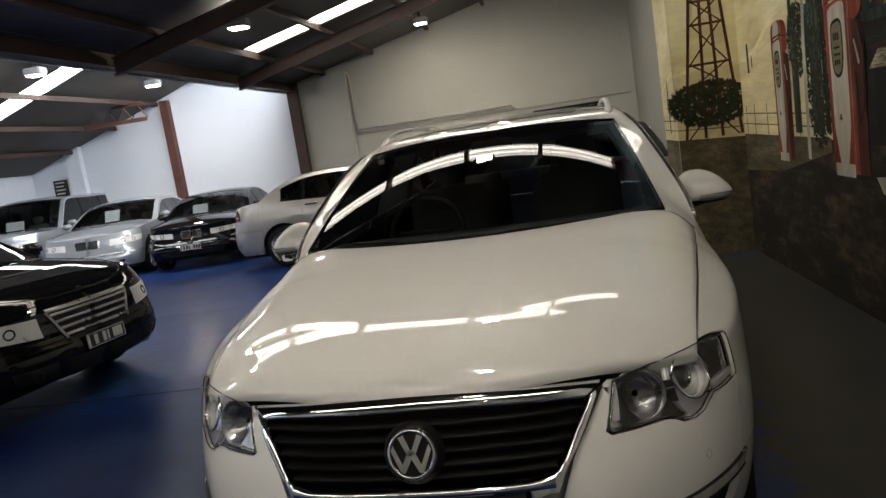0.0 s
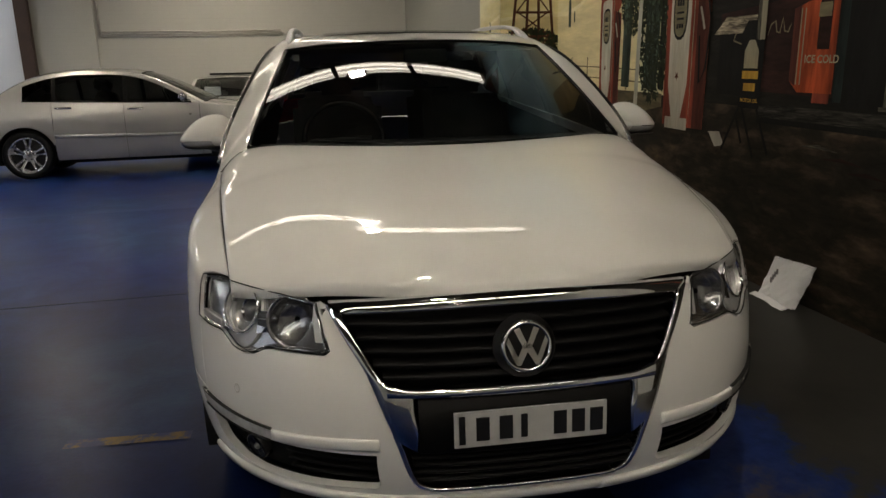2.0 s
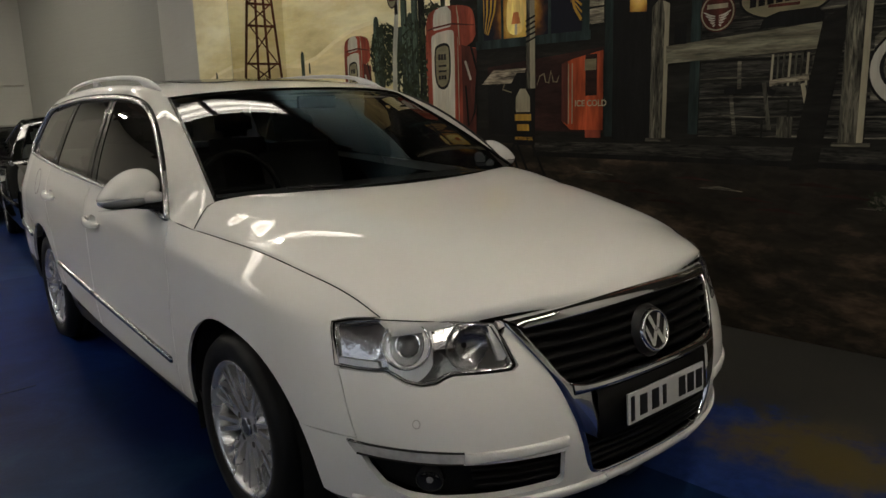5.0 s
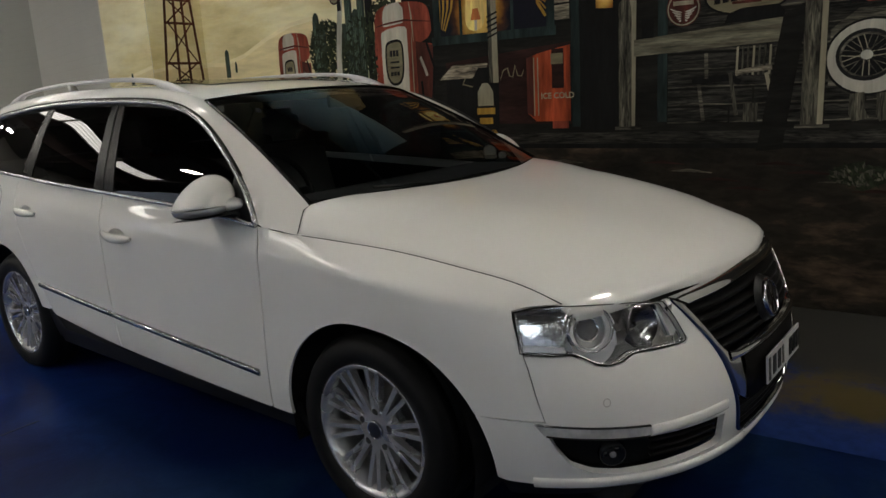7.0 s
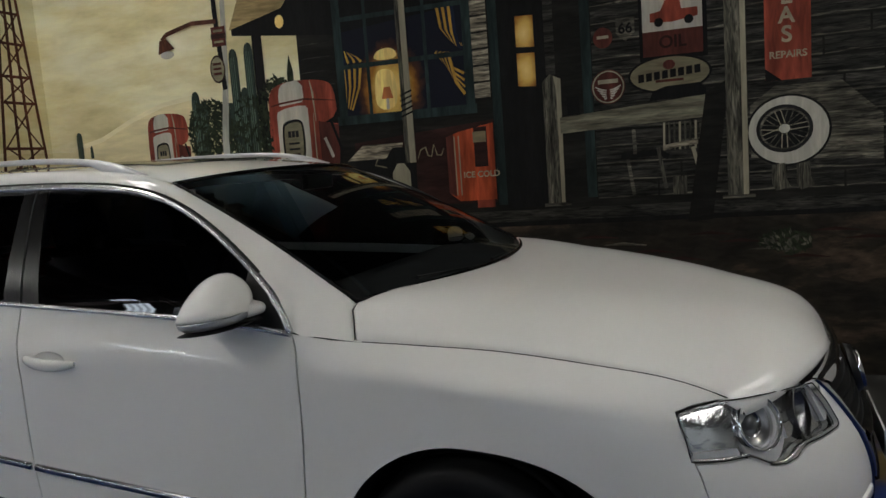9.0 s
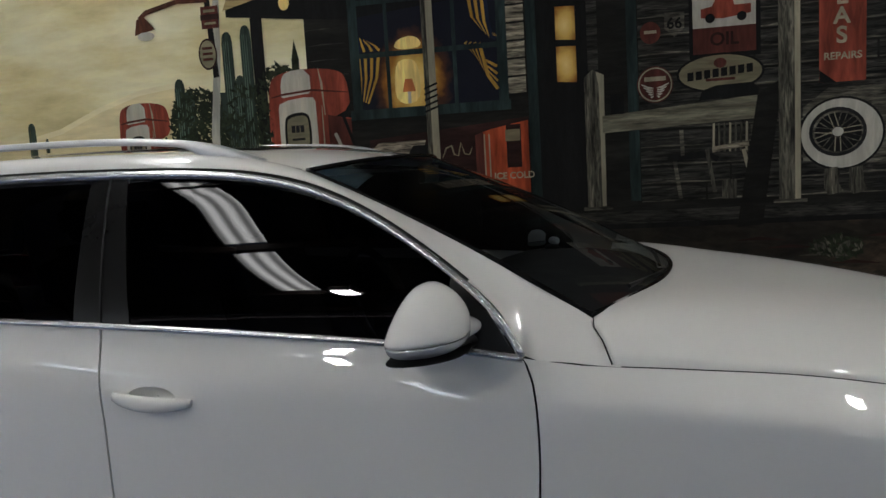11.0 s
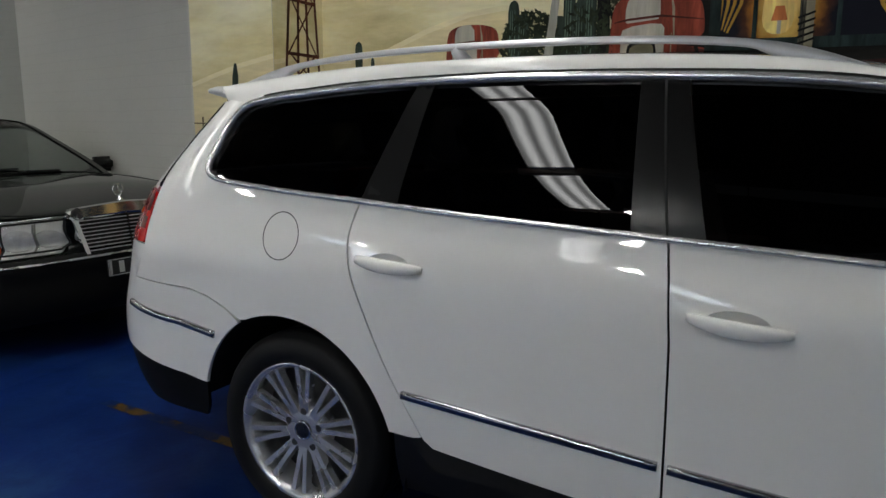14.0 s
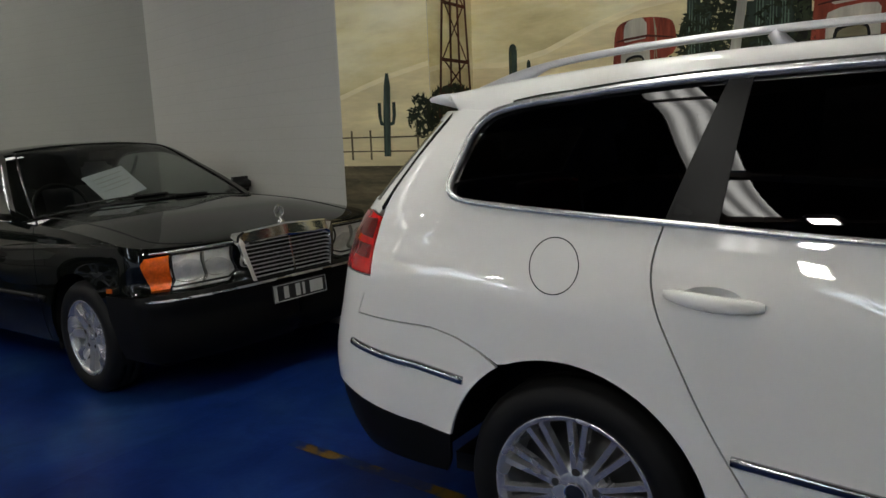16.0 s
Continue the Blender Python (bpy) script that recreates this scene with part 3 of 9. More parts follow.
# The lamp at (-0.4, 12.0) is added to brighten the back wall.
for x, y in ((-3.67, 7.63), (-1.83, 12.8), (-0.4, 12.0), (-0.3, 3.2), (-4.3, 3.05), (-0.35, -2.0), (-0.35, -6.8)):
    hanging_lamp(x, y, roof_z)
for x, y in ((-7.75, 12.57), (-7.8, 8.9), (-8.0, 1.5)):
    hanging_lamp(x, y, left_roof_z)

# Floor marks.
for x0, y0, x1, y1, w in ((-0.13, 4.2, -0.25, 3.3, 0.06), (-1.0, 0.15, -1.45, 0.19, 0.06)):
    d = Vector((x1 - x0, y1 - y0, 0))
    s = Vector((-d.y, d.x, 0)).normalized() * w / 2
    bm = bmesh.new()
    bm.faces.new([bm.verts.new((px, py, 0.004)) for px, py in ((x0 + s.x, y0 + s.y), (x0 - s.x, y0 - s.y), (x1 - s.x, y1 - s.y), (x1 + s.x, y1 + s.y))])
    tagged(part("floor_line", bm, M["yellow"]), "worn yellow bay line painted on the blue floor", "floor line", "bay lines", "structure")
bm = boxes((-4.5, -1.0, 1.975, 1.985, 0.001, 0.003))
tagged(part("floor_joint", bm, M["seam"], ), "thin dark joint in the floor", "floor joint", kind="structure")


# ---- car surfaces ----
def spl(xs, ys):
    """Natural cubic spline with straight ends."""
    xs, ys = np.array(xs, float), np.array(ys, float)
    n, h = len(xs), np.diff(xs)
    a = np.eye(n)
    b = np.zeros(n)
    for i in range(1, n - 1):
        a[i, i - 1:i + 2] = h[i - 1], 2 * (h[i - 1] + h[i]), h[i]
        b[i] = 6 * ((ys[i + 1] - ys[i]) / h[i] - (ys[i] - ys[i - 1]) / h[i - 1])
    m = np.linalg.solve(a, b)

    def f(x):
        x = np.asarray(x, float)
        c = np.clip(x, xs[0], xs[-1])
        i = np.clip(np.searchsorted(xs, c) - 1, 0, n - 2)
        d, e, g = xs[i + 1] - c, c - xs[i], h[i]
        y = (m[i] * d ** 3 + m[i + 1] * e ** 3) / (6 * g) + (ys[i] / g - m[i] * g / 6) * d + (ys[i + 1] / g - m[i + 1] * g / 6) * e
        s0 = (ys[1] - ys[0]) / h[0] - h[0] * (2 * m[0] + m[1]) / 6
        s1 = (ys[-1] - ys[-2]) / h[-1] + h[-1] * (m[-2] + 2 * m[-1]) / 6
        return y + np.where(x < xs[0], (x - xs[0]) * s0, 0) + np.where(x > xs[-1], (x - xs[-1]) * s1, 0)
    return f


class Shell:
    """The side of a car from the middle of its nose round to the middle of its tail, over (s, z); s is y along the flank."""

    def __init__(self, width, tuck, nose, tail, front=(0.9, 2.4), rear=(0.6, 2.6), lean=None):
        self.width, self.tuck, self.nose, self.tail, self.lean = width, tuck, nose, tail, lean
        (self.lf, self.nf), (self.lr, self.nr) = front, rear
        self.af, self.ar = self.lf + 0.5, self.lr + 0.5

    def ends(self, z):
        return self.nose(z) + self.lf, self.tail(z) - self.lr

    def at(self, s, z, out=0.0):
        s, z = np.broadcast_arrays(np.asarray(s, float), np.asarray(z, float))
        y1, y2 = self.ends(z)
        a = np.clip((y1 - s) / self.af, 0, 1) * np.pi / 2
        b = np.clip((s - y2) / self.ar, 0, 1) * np.pi / 2
        y = np.clip(s, y1, y2)
        w = self.width(y) - self.tuck(z)
        front, back = s < y1, s > y2
        x = np.where(front, w * np.maximum(np.cos(a), 1e-9) ** (2 / self.nf), np.where(back, w * np.maximum(np.cos(b), 1e-9) ** (2 / self.nr), w))
        y = np.where(front, y1 - self.lf * (1 - 0) * np.maximum(np.sin(a), 1e-12) ** (2 / self.nf), np.where(back, y2 + self.lr * np.maximum(np.sin(b), 1e-12) ** (2 / self.nr), y))
        if self.lean:
            x = x - self.lean(s, z)
        p = np.stack([-x, y, z], -1)
        if np.any(out):
            p = p + self.normal(s, z) * np.asarray(out)[..., None]
        return p

    def normal(self, s, z):
        e = 2e-3
        n = np.cross(self.at(s + e, z) - self.at(s - e, z), self.at(s, z + e) - self.at(s, z - e))
        return -n / np.maximum(np.linalg.norm(n, axis=-1, keepdims=True), 1e-12)

    def by_x(self, x, z):
        """(s, z) of a point of the nose, by its distance from the middle."""
        y1, _ = self.ends(z)
        w = self.width(y1) - self.tuck(z)
        return np.stack([y1 - self.af * np.arccos(np.clip((np.abs(x) / w) ** (self.nf / 2), 0, 1)) / (np.pi / 2), z + 0 * y1], -1)

    def by_y(self, y, z):
        y1, y2 = self.ends(z)
        a = np.arcsin(np.clip((np.maximum(y1 - y, 0) / self.lf) ** (self.nf / 2), 0, 1)) / (np.pi / 2)
        b = np.arcsin(np.clip((np.maximum(y - y2, 0) / self.lr) ** (self.nr / 2), 0, 1)) / (np.pi / 2)
        return np.stack([np.where(y < y1, y1 - a * self.af, np.where(y > y2, y2 + b * self.ar, y)), z + 0 * y1], -1)



def inside(px, py, poly):
    p = np.array(poly, float)
    q = np.roll(p, -1, 0)
    r = np.zeros(px.shape, bool)
    for (x0, y0), (x1, y1) in zip(p, q):
        if y0 != y1:
            r ^= ((y0 > py) != (y1 > py)) & (px < (x1 - x0) * (py - y0) / (y1 - y0) + x0)
    return r


def cut(shell, outline, holes=(), step=0.014, out=0.0, depth=0.012, half=-1):
    """Verts and faces of the piece of a shell inside an outline of (s, z), its rim turned in by depth. half: -1 right flank, 1 left."""
    loops = [np.array(outline, float)] + [np.array(h, float) for h in holes]
    (s0, z0), (s1, z1) = loops[0].min(0) - step, loops[0].max(0) + step
    S, Z = np.arange(s0, s1 + step, step), np.arange(z0, z1 + step, step)
    cs, cz = np.meshgrid(S[:-1] + step / 2, Z[:-1] + step / 2, indexing="ij")
    keep = inside(cs, cz, loops[0])
    for h in loops[1:]:
        keep &= ~inside(cs, cz, h)
    gs, gz = np.meshgrid(S, Z, indexing="ij")
    uv, c = np.stack([gs, gz], -1).reshape(-1, 2), len(Z)
    I, J = np.nonzero(keep)
    quads = np.stack([I * c + J, (I + 1) * c + J, (I + 1) * c + J + 1, I * c + J + 1], 1)
    edges = np.concatenate([quads[:, [k, (k + 1) % 4]] for k in range(4)])
    key = np.sort(edges, 1)
    key = key[:, 0] * len(uv) + key[:, 1]
    _, first, count = np.unique(key, return_index=True, return_counts=True)
    rim = edges[first[count == 1]]
    on = np.unique(rim)
    a = np.concatenate(loops)
    b = np.concatenate([np.roll(l, -1, 0) for l in loops])
    p = uv[on]
    ab = b - a
    t = np.clip(((p[:, None] - a) * ab).sum(-1) / np.maximum((ab ** 2).sum(-1), 1e-12), 0, 1)
    near = a + t[..., None] * ab
    dist = np.linalg.norm(near - p[:, None], axis=-1)
    k = dist.argmin(1)
    uv[on] = np.where((dist.min(1) < 2.2 * step)[:, None], near[np.arange(len(p)), k], p)
    for l in loops:
        e0, e1 = l - np.roll(l, 1, 0), np.roll(l, -1, 0) - l
        bend = (e0 * e1).sum(1) / np.maximum(np.linalg.norm(e0, axis=1) * np.linalg.norm(e1, axis=1), 1e-12)
        for q in l[bend < 0.9]:
            d = np.linalg.norm(uv[on] - q, axis=1)
            if d.min() < 2 * step:
                uv[on[d.argmin()]] = q
    used, inv = np.unique(quads, return_inverse=True)
    quads = inv.reshape(-1, 4)
    back = {int(o): n for n, o in enumerate(used)}
    st = uv[used]
    v = shell.at(st[:, 0], st[:, 1], np.full(len(st), out))
    f = [tuple(q) for q in quads]
    if depth:
        nv = len(v)
        lip = [back[int(o)] for o in on]
        n = shell.normal(st[lip, 0], st[lip, 1])
        ring0 = {o: nv + i for i, o in enumerate(lip)}
        ring1 = {o: nv + len(lip) + i for i, o in enumerate(lip)}
        v = np.concatenate([v, v[lip], v[lip] - n * depth])
        f += [(ring0[back[int(i)]], ring1[back[int(i)]], ring1[back[int(j)]], ring0[back[int(j)]]) for i, j in rim]
    # The right flank faces -x; turn the faces to suit.
    q = f[0]
    fn = np.cross(v[q[1]] - v[q[0]], v[q[2]] - v[q[1]])
    if fn @ shell.normal(st[q[0], 0], st[q[0], 1]) < 0:
        f = [tuple(g)[::-1] for g in f]
    return (v, f) if half < 0 else mirrored(v, f)


def ribbon(shell, path, width, height, half=-1, base=0.0):
    """A raised strip along a path of (s, z) on a shell."""
    p = np.array(path, float)
    d = np.gradient(p, axis=0)
    d /= np.maximum(np.linalg.norm(d, axis=1, keepdims=True), 1e-9)
    n = np.stack([-d[:, 1], d[:, 0]], 1)
    rows = []
    for k, o in ((-0.5, base - 0.004), (-0.5, base + height * 0.6), (-0.3, base + height), (0.3, base + height), (0.5, base + height * 0.6), (0.5, base - 0.004)):
        q = p + n * width * k
        rows.append(shell.at(q[:, 0], q[:, 1], np.full(len(q), o)))
    v, f = sheet(np.array(rows))
    c = len(p)
    f += [tuple(i * c for i in range(6)), tuple(i * c + c - 1 for i in range(6))[::-1]]
    return (v, f) if half < 0 else mirrored(v, f)


def smooth_path(points, n=40):
    p = np.array(points, float)
    t = np.concatenate([[0], np.cumsum(np.linalg.norm(np.diff(p, axis=0), axis=1))])
    u = np.linspace(0, t[-1], n)
    return np.stack([spl(t, p[:, k])(u) for k in range(p.shape[1])], 1)


def arc(cx, cz, r, a0, a1, n=40):
    a = np.radians(np.linspace(a0, a1, n))
    return [(cx + r * math.cos(k), cz + r * math.sin(k)) for k in a]


def both(name, builder, material, parent, label="", smooth=True):
    """The same part on the right and on the left flank."""
    made = []
    for half in (-1, 1):
        v, f = builder(half)
        made.append(piece(name, v, f, material, parent, label, smooth))
    return made


def wheel(parent, x, y, z, radius, rim, width, style, side, names=("rim", "tyre")):
    """A road wheel: tyre, alloy rim with spokes, hub cap; side -1 shows its face to -x."""
    w = new("wheel")
    w.parent = parent
    w.matrix_basis = pose(x, y, z, 0, 0, 0 if side < 0 else 180)
    h = width / 2
    prof = [(rim - 0.012, h * 0.7), (rim + 0.006, h * 0.92), (rim + (radius - rim) * 0.35, h), (rim + (radius - rim) * 0.75, h * 0.96), (radius - 0.012, h * 0.8), (radius - 0.001, h * 0.6)]
    groove = [(radius, h * 0.58), (radius, h * 0.3), (radius - 0.007, h * 0.28), (radius - 0.007, h * 0.2), (radius, h * 0.18)]
    prof = [(r, -a) for r, a in prof + groove]
    prof += [(r, -a) for r, a in prof[::-1]]
    v, f = lathe(prof, 72)
    piece("tyre", v, f, M["rubber"], w, smooth=True)
    # Barrel and lip.
    v, f = lathe([(rim - 0.004, -h * 0.72), (rim + 0.008, -h * 0.86), (rim + 0.008, -h * 0.92), (rim - 0.006, -h * 0.9), (rim - 0.018, -h * 0.72), (rim - 0.03, h * 0.2), (rim - 0.02, h * 0.8)], 72)
    r = piece("rim", v, f, M["alloy"], w, smooth=True)
    v, f = lathe([(0.0, -h * 0.05), (rim - 0.03, -h * 0.0), (rim - 0.03, h * 0.3)], 40)
    piece("brake_disc", v, f, M["alloy_dark"], w, smooth=True)
    bm = bmesh.new()
    if style == "multi":
        angles = [(k * 36 + d, 0.0105) for k in range(10) for d in (-6.2, 6.2)]
    elif style == "star":
        angles = [(k * 72 + d, 0.016) for k in range(5) for d in (-11, 11)]
    elif style == "disc":
        angles = [(k * 45, 0.034) for k in range(8)]
    else:
        angles = [(k * 72, 0.032) for k in range(5)]
    for a, hw in angles:
        m = Matrix.Rotation(radians(a + 4), 4, "X")
        r0, r1 = 0.055, rim - 0.012
        pts = []
        for rr, o, k in ((r0, -h * 0.62, 1.15), ((r0 + r1) / 2, -h * 0.7, 0.95), (r1, -h * 0.78, 1.1)):
            for dy, dx in ((-hw * k, 0.022), (-hw * k * 0.75, -0.002), (hw * k * 0.75, -0.002), (hw * k, 0.022)):
                pts.append(bm.verts.new(m @ Vector((o + dx, dy, rr))))
        for i in range(2):
            for j in range(3):
                bm.faces.new((pts[i * 4 + j], pts[i * 4 + j + 1], pts[i * 4 + 5 + j], pts[i * 4 + 4 + j]))
    part("spokes", bm, M["alloy"], w)
    v, f = lathe([(0.0, -h * 0.66), (0.052, -h * 0.66), (0.07, -h * 0.62), (0.085, -h * 0.5), (0.085, -h * 0.1)], 40)
    piece("hub", v, f, M["alloy"], w, smooth=True)
    for k in range(5):
        a = radians(k * 72 + 20)
        v, f = lathe([(0.0, -h * 0.648), (0.012, -h * 0.648), (0.014, -h * 0.6)], 12)
        v = np.array(v) + (-0.001, 0.062 * math.cos(a), 0.062 * math.sin(a))
        piece("bolt_hole", v, f, M["alloy_dark"], w)
    v, f = lathe([(0.0, -h * 0.71), (0.027, -h * 0.71), (0.032, -h * 0.69), (0.033, -h * 0.62)], 28)
    piece("centre_cap", v, f, M["badge_blue"] if style == "multi" else M["alloy"], w, smooth=True)
    if style == "multi":
        v, f = lathe([(0.027, -h * 0.712), (0.028, -h * 0.725), (0.031, -h * 0.725), (0.032, -h * 0.70)], 28)
        piece("cap_ring", v, f, M["chrome"], w, smooth=True)
    return w


def plate(parent, m, dark=False, width=0.372, height=0.105):
    """A number plate whose characters are plain bars."""
    p = new("number_plate")
    p.parent = parent
    p.matrix_basis = m
    bm = boxes((-width / 2, width / 2, -0.006, 0.0, -height / 2, height / 2))
    part("plate", bm, M["plate_black" if dark else "plate_white"], p)
    ink = M["plate_white" if dark else "plate_black"]
    xs = [-0.118, -0.062, -0.018, 0.07, 0.115, 0.16] if not dark else [-0.1, -0.02, 0.02, 0.08, 0.11, 0.14]
    for k, x in enumerate(xs):
        part("text_bar", boxes((x * width / 0.372 - (0.008 if k == 2 else 0.016), x * width / 0.372 + (0.008 if k == 2 else 0.016), -0.009, -0.0065, -height * 0.33, height * 0.33)), ink, p)
    if dark:
        w, h = width / 2 - 0.004, height / 2 - 0.004
        for r in ((-w, w, -0.009, -0.0065, h - 0.004, h), (-w, w, -0.009, -0.0065, -h, -h + 0.004), (-w, -w + 0.004, -0.009, -0.0065, -h, h), (w - 0.004, w, -0.009, -0.0065, -h, h)):
            part("plate_border", boxes(r), ink, p)
    part("text_bar", boxes((-0.175 * width / 0.372, -0.16 * width / 0.372, -0.009, -0.0065, -height * 0.4, height * 0.4)), ink, p)
    return p


# ---- the white station wagon ----
PW = spl([-0.1, 0.4, 1.0, 1.6, 2.2, 2.7, 3.1, 3.4], [0.906, 0.9, 0.896, 0.894, 0.884, 0.874, 0.858, 0.842])
PT = spl([0.18, 0.28, 0.4, 0.55, 0.7, 0.82, 0.88, 0.92, 0.96, 1.0, 1.06, 1.2, 1.32, 1.42, 1.46], [0.07, 0.035, 0.014, 0.003, 0.0005, 0.002, 0.0075, 0.018, 0.0315, 0.045, 0.062, 0.115, 0.17, 0.228, 0.262])
PN = spl([0.18, 0.25, 0.33, 0.42, 0.51, 0.6, 0.68, 0.75, 0.8, 0.88, 1.4], [-0.86, -0.93, -0.968, -0.985, -0.985, -0.968, -0.94, -0.91, -0.88, -0.83, -0.5])
PR = spl([0.2, 0.35, 0.5, 0.62, 0.75, 0.9, 1.05, 1.2, 1.42], [3.64, 3.74, 3.785, 3.78, 3.745, 3.71, 3.65, 3.53, 3.33])
LINE_Z = spl([-0.62, -0.5, -0.4, -0.3, -0.2, 0.0, 0.1, 0.2, 0.37, 0.49], [0.81, 0.847, 0.87, 0.886, 0.902, 0.932, 0.942, 0.949, 0.959, 0.973])
LEAN = spl([-0.62, -0.5, -0.4, -0.3, -0.2, -0.1, 0.0, 0.1, 0.2, 0.28, 0.35, 0.5, 0.6], [0.0, 0.0349, 0.0588, 0.0769, 0.0859, 0.0863, 0.0788, 0.0626, 0.0461, 0.035, 0.0252, 0.0, 0.0])


WAIST = spl([0.49, 0.825, 1.22, 1.83, 2.45, 2.95], [0.972, 1.003, 1.023, 1.047, 1.076, 1.106])
CREASE = spl([-0.35, -0.27, -0.2, -0.14, -0.125, -0.11, -0.08, -0.04, -0.01, 0.01, 0.03], [0.0, 0.0, -0.0012, -0.0045, -0.0062, -0.0076, -0.0074, -0.004, -0.0008, 0.0, 0.0])


def wing_lean(s, z):
    """The front wings roll inwards to the shut line of the hood, and the doors are creased."""
    k = np.clip((z - (LINE_Z(np.clip(s, -0.62, 0.49)) - 0.085)) / 0.085, 0, 1.25)
    roll = np.where(k < 0.4, k * k / 0.8, k - 0.2) / 0.8
    wing = np.where((s > -0.62) & (s < 0.55), LEAN(np.clip(s, -0.62, 0.55)) * roll, 0.0)
    # A crease runs along the doors below the window line.
    fade = np.clip((s - 0.3) / 0.4, 0, 1) * np.clip((3.35 - s) / 0.9, 0, 1)
    return wing + fade * CREASE(np.clip(z - WAIST(s), -0.35, 0.03))


SH = Shell(PW, PT, PN, PR, (0.9, 2.5), (0.6, 2.8), lean=wing_lean)
WAGON_TURN = -4.07
wagon = thing("station_wagon", pose(0, 0, 0, 0, 0, WAGON_TURN), "glossy white station wagon with chrome grille and dark tinted windows", "car")
WHITE = M["white_car"]

# Lines on the flank, as (s, z).
HEADLIGHT = [(-0.458, 0.7928), (-0.473, 0.7392), (-0.483, 0.6855), (-0.573, 0.6799), (-0.645, 0.6818), (-0.678, 0.6686), (-0.713, 0.6535), (-0.758, 0.6469), (-0.803, 0.6535), (-0.828, 0.6667), (-0.853, 0.6733), (-0.943, 0.6733), (-1.028, 0.6742), (-1.035, 0.6818), (-0.998, 0.7392), (-0.958, 0.7862), (-0.843, 0.7966), (-0.728, 0.8022), (-0.613, 0.806), (-0.513, 0.8022)]
HOOD_LINE = smooth_path([(s, float(LINE_Z(s))) for s in (-0.61, -0.5, -0.4, -0.3, -0.2, -0.1, 0.0, 0.1, 0.2, 0.3, 0.37)], 34)
BELT = smooth_path([(0.49, 0.972), (0.6, 0.985), (0.825, 1.003), (1.22, 1.023), (1.578, 1.038), (1.83, 1.047), (2.15, 1.059), (2.45, 1.076), (2.756, 1.092), (2.99, 1.109)], 60)
TOP = smooth_path([(0.49, 0.974), (0.537, 1.051), (0.615, 1.124), (0.711, 1.193), (0.857, 1.281), (1.013, 1.348), (1.159, 1.383), (1.363, 1.405), (1.638, 1.417), (2.03, 1.422), (2.34, 1.416), (2.63, 1.4), (2.82, 1.379), (2.94, 1.358)], 80)
REAR_EDGE = smooth_path([(2.94, 1.358), (2.98, 1.328), (3.006, 1.273), (3.03, 1.193), (3.048, 1.143), (3.035, 1.118), (2.99, 1.109)], 24)
belt_z, top_z = spl(BELT[:, 0], BELT[:, 1]), spl(TOP[:, 0], TOP[:, 1])
SILL = spl([0.3, 0.5, 1.14, 1.8, 2.2, 2.4], [0.3, 0.302, 0.322, 0.362, 0.4, 0.42])
G = 0.0025
FR, RR = 0.388, 0.396


def front_gap(z):
    return float(spl([0.3, 0.5, 0.7, 0.87, 0.93, 0.98], [0.497, 0.475, 0.46, 0.46, 0.47, 0.492])(z))


def rear_gap(z):
    return float(spl([0.4, 0.418, 0.599, 0.787, 0.97, 1.077], [2.202, 2.212, 2.321, 2.414, 2.472, 2.452])(z))


zs = np.linspace(0.31, 0.968, 16)
arch_f = arc(0, 0.318, FR, 0, 180, 50)
fender = [(front_gap(z) - G, z) for z in zs[::-1]] + [(front_gap(0.3), 0.303), (FR, 0.303)] + [p for p in arch_f if p[0] > -0.347] + [(-0.347, 0.4965), (-0.29, 0.4985), (-0.42, 0.498), (-0.552, 0.497)]
fender = [p for p in fender if not (p == (-0.29, 0.4985))] + [(-0.53, 0.56), (-0.503, 0.6498), (-0.491, 0.6799), (-0.468, 0.7392), (-0.453, 0.7975), (-0.5, 0.806), (-0.598, 0.811)] + [(s + 0.0, z - 0.0035) for s, z in HOOD_LINE[1:]] + [(0.49, 0.973)]
both("front_fender", lambda h: cut(SH, fender, half=h), WHITE, wagon)

door_f = [(front_gap(z) + G, z) for z in zs] + [(s, z - 0.004) for s, z in BELT if 0.5 < s < 1.565] + [(1.572, 1.033), (1.56, 0.95), (1.548, 0.8), (1.546, 0.6), (1.548, float(SILL(1.55)))] + [(s, float(SILL(s))) for s in np.linspace(1.5, 0.51, 12)]
door_r = [(1.578, 1.034), (1.566, 0.95), (1.554, 0.8), (1.552, 0.6), (1.554, float(SILL(1.55)))]
door_r = door_r[::-1] + [(s, z - 0.004) for s, z in BELT if 1.59 < s < 2.44] + [(rear_gap(z) - G, z) for z in np.linspace(1.068, 0.42, 16)] + [(s, float(SILL(s))) for s in np.linspace(2.18, 1.6, 8)]
HANDLES = ((1.405, 0.864), (2.325, 0.908))


def cup_line(s0, z0, k=1.0):
    return [(s0 + 0.004 + k * 0.07 * math.cos(a), z0 + 0.006 + k * 0.029 * math.sin(a)) for a in np.linspace(0, 2 * math.pi, 40, endpoint=False)]


doors_f = both("front_door", lambda h: cut(SH, door_f, [cup_line(*HANDLES[0])], half=h, depth=0.008), WHITE, wagon)
doors_r = both("rear_door", lambda h: cut(SH, door_r, [cup_line(*HANDLES[1])], half=h, depth=0.008), WHITE, wagon)

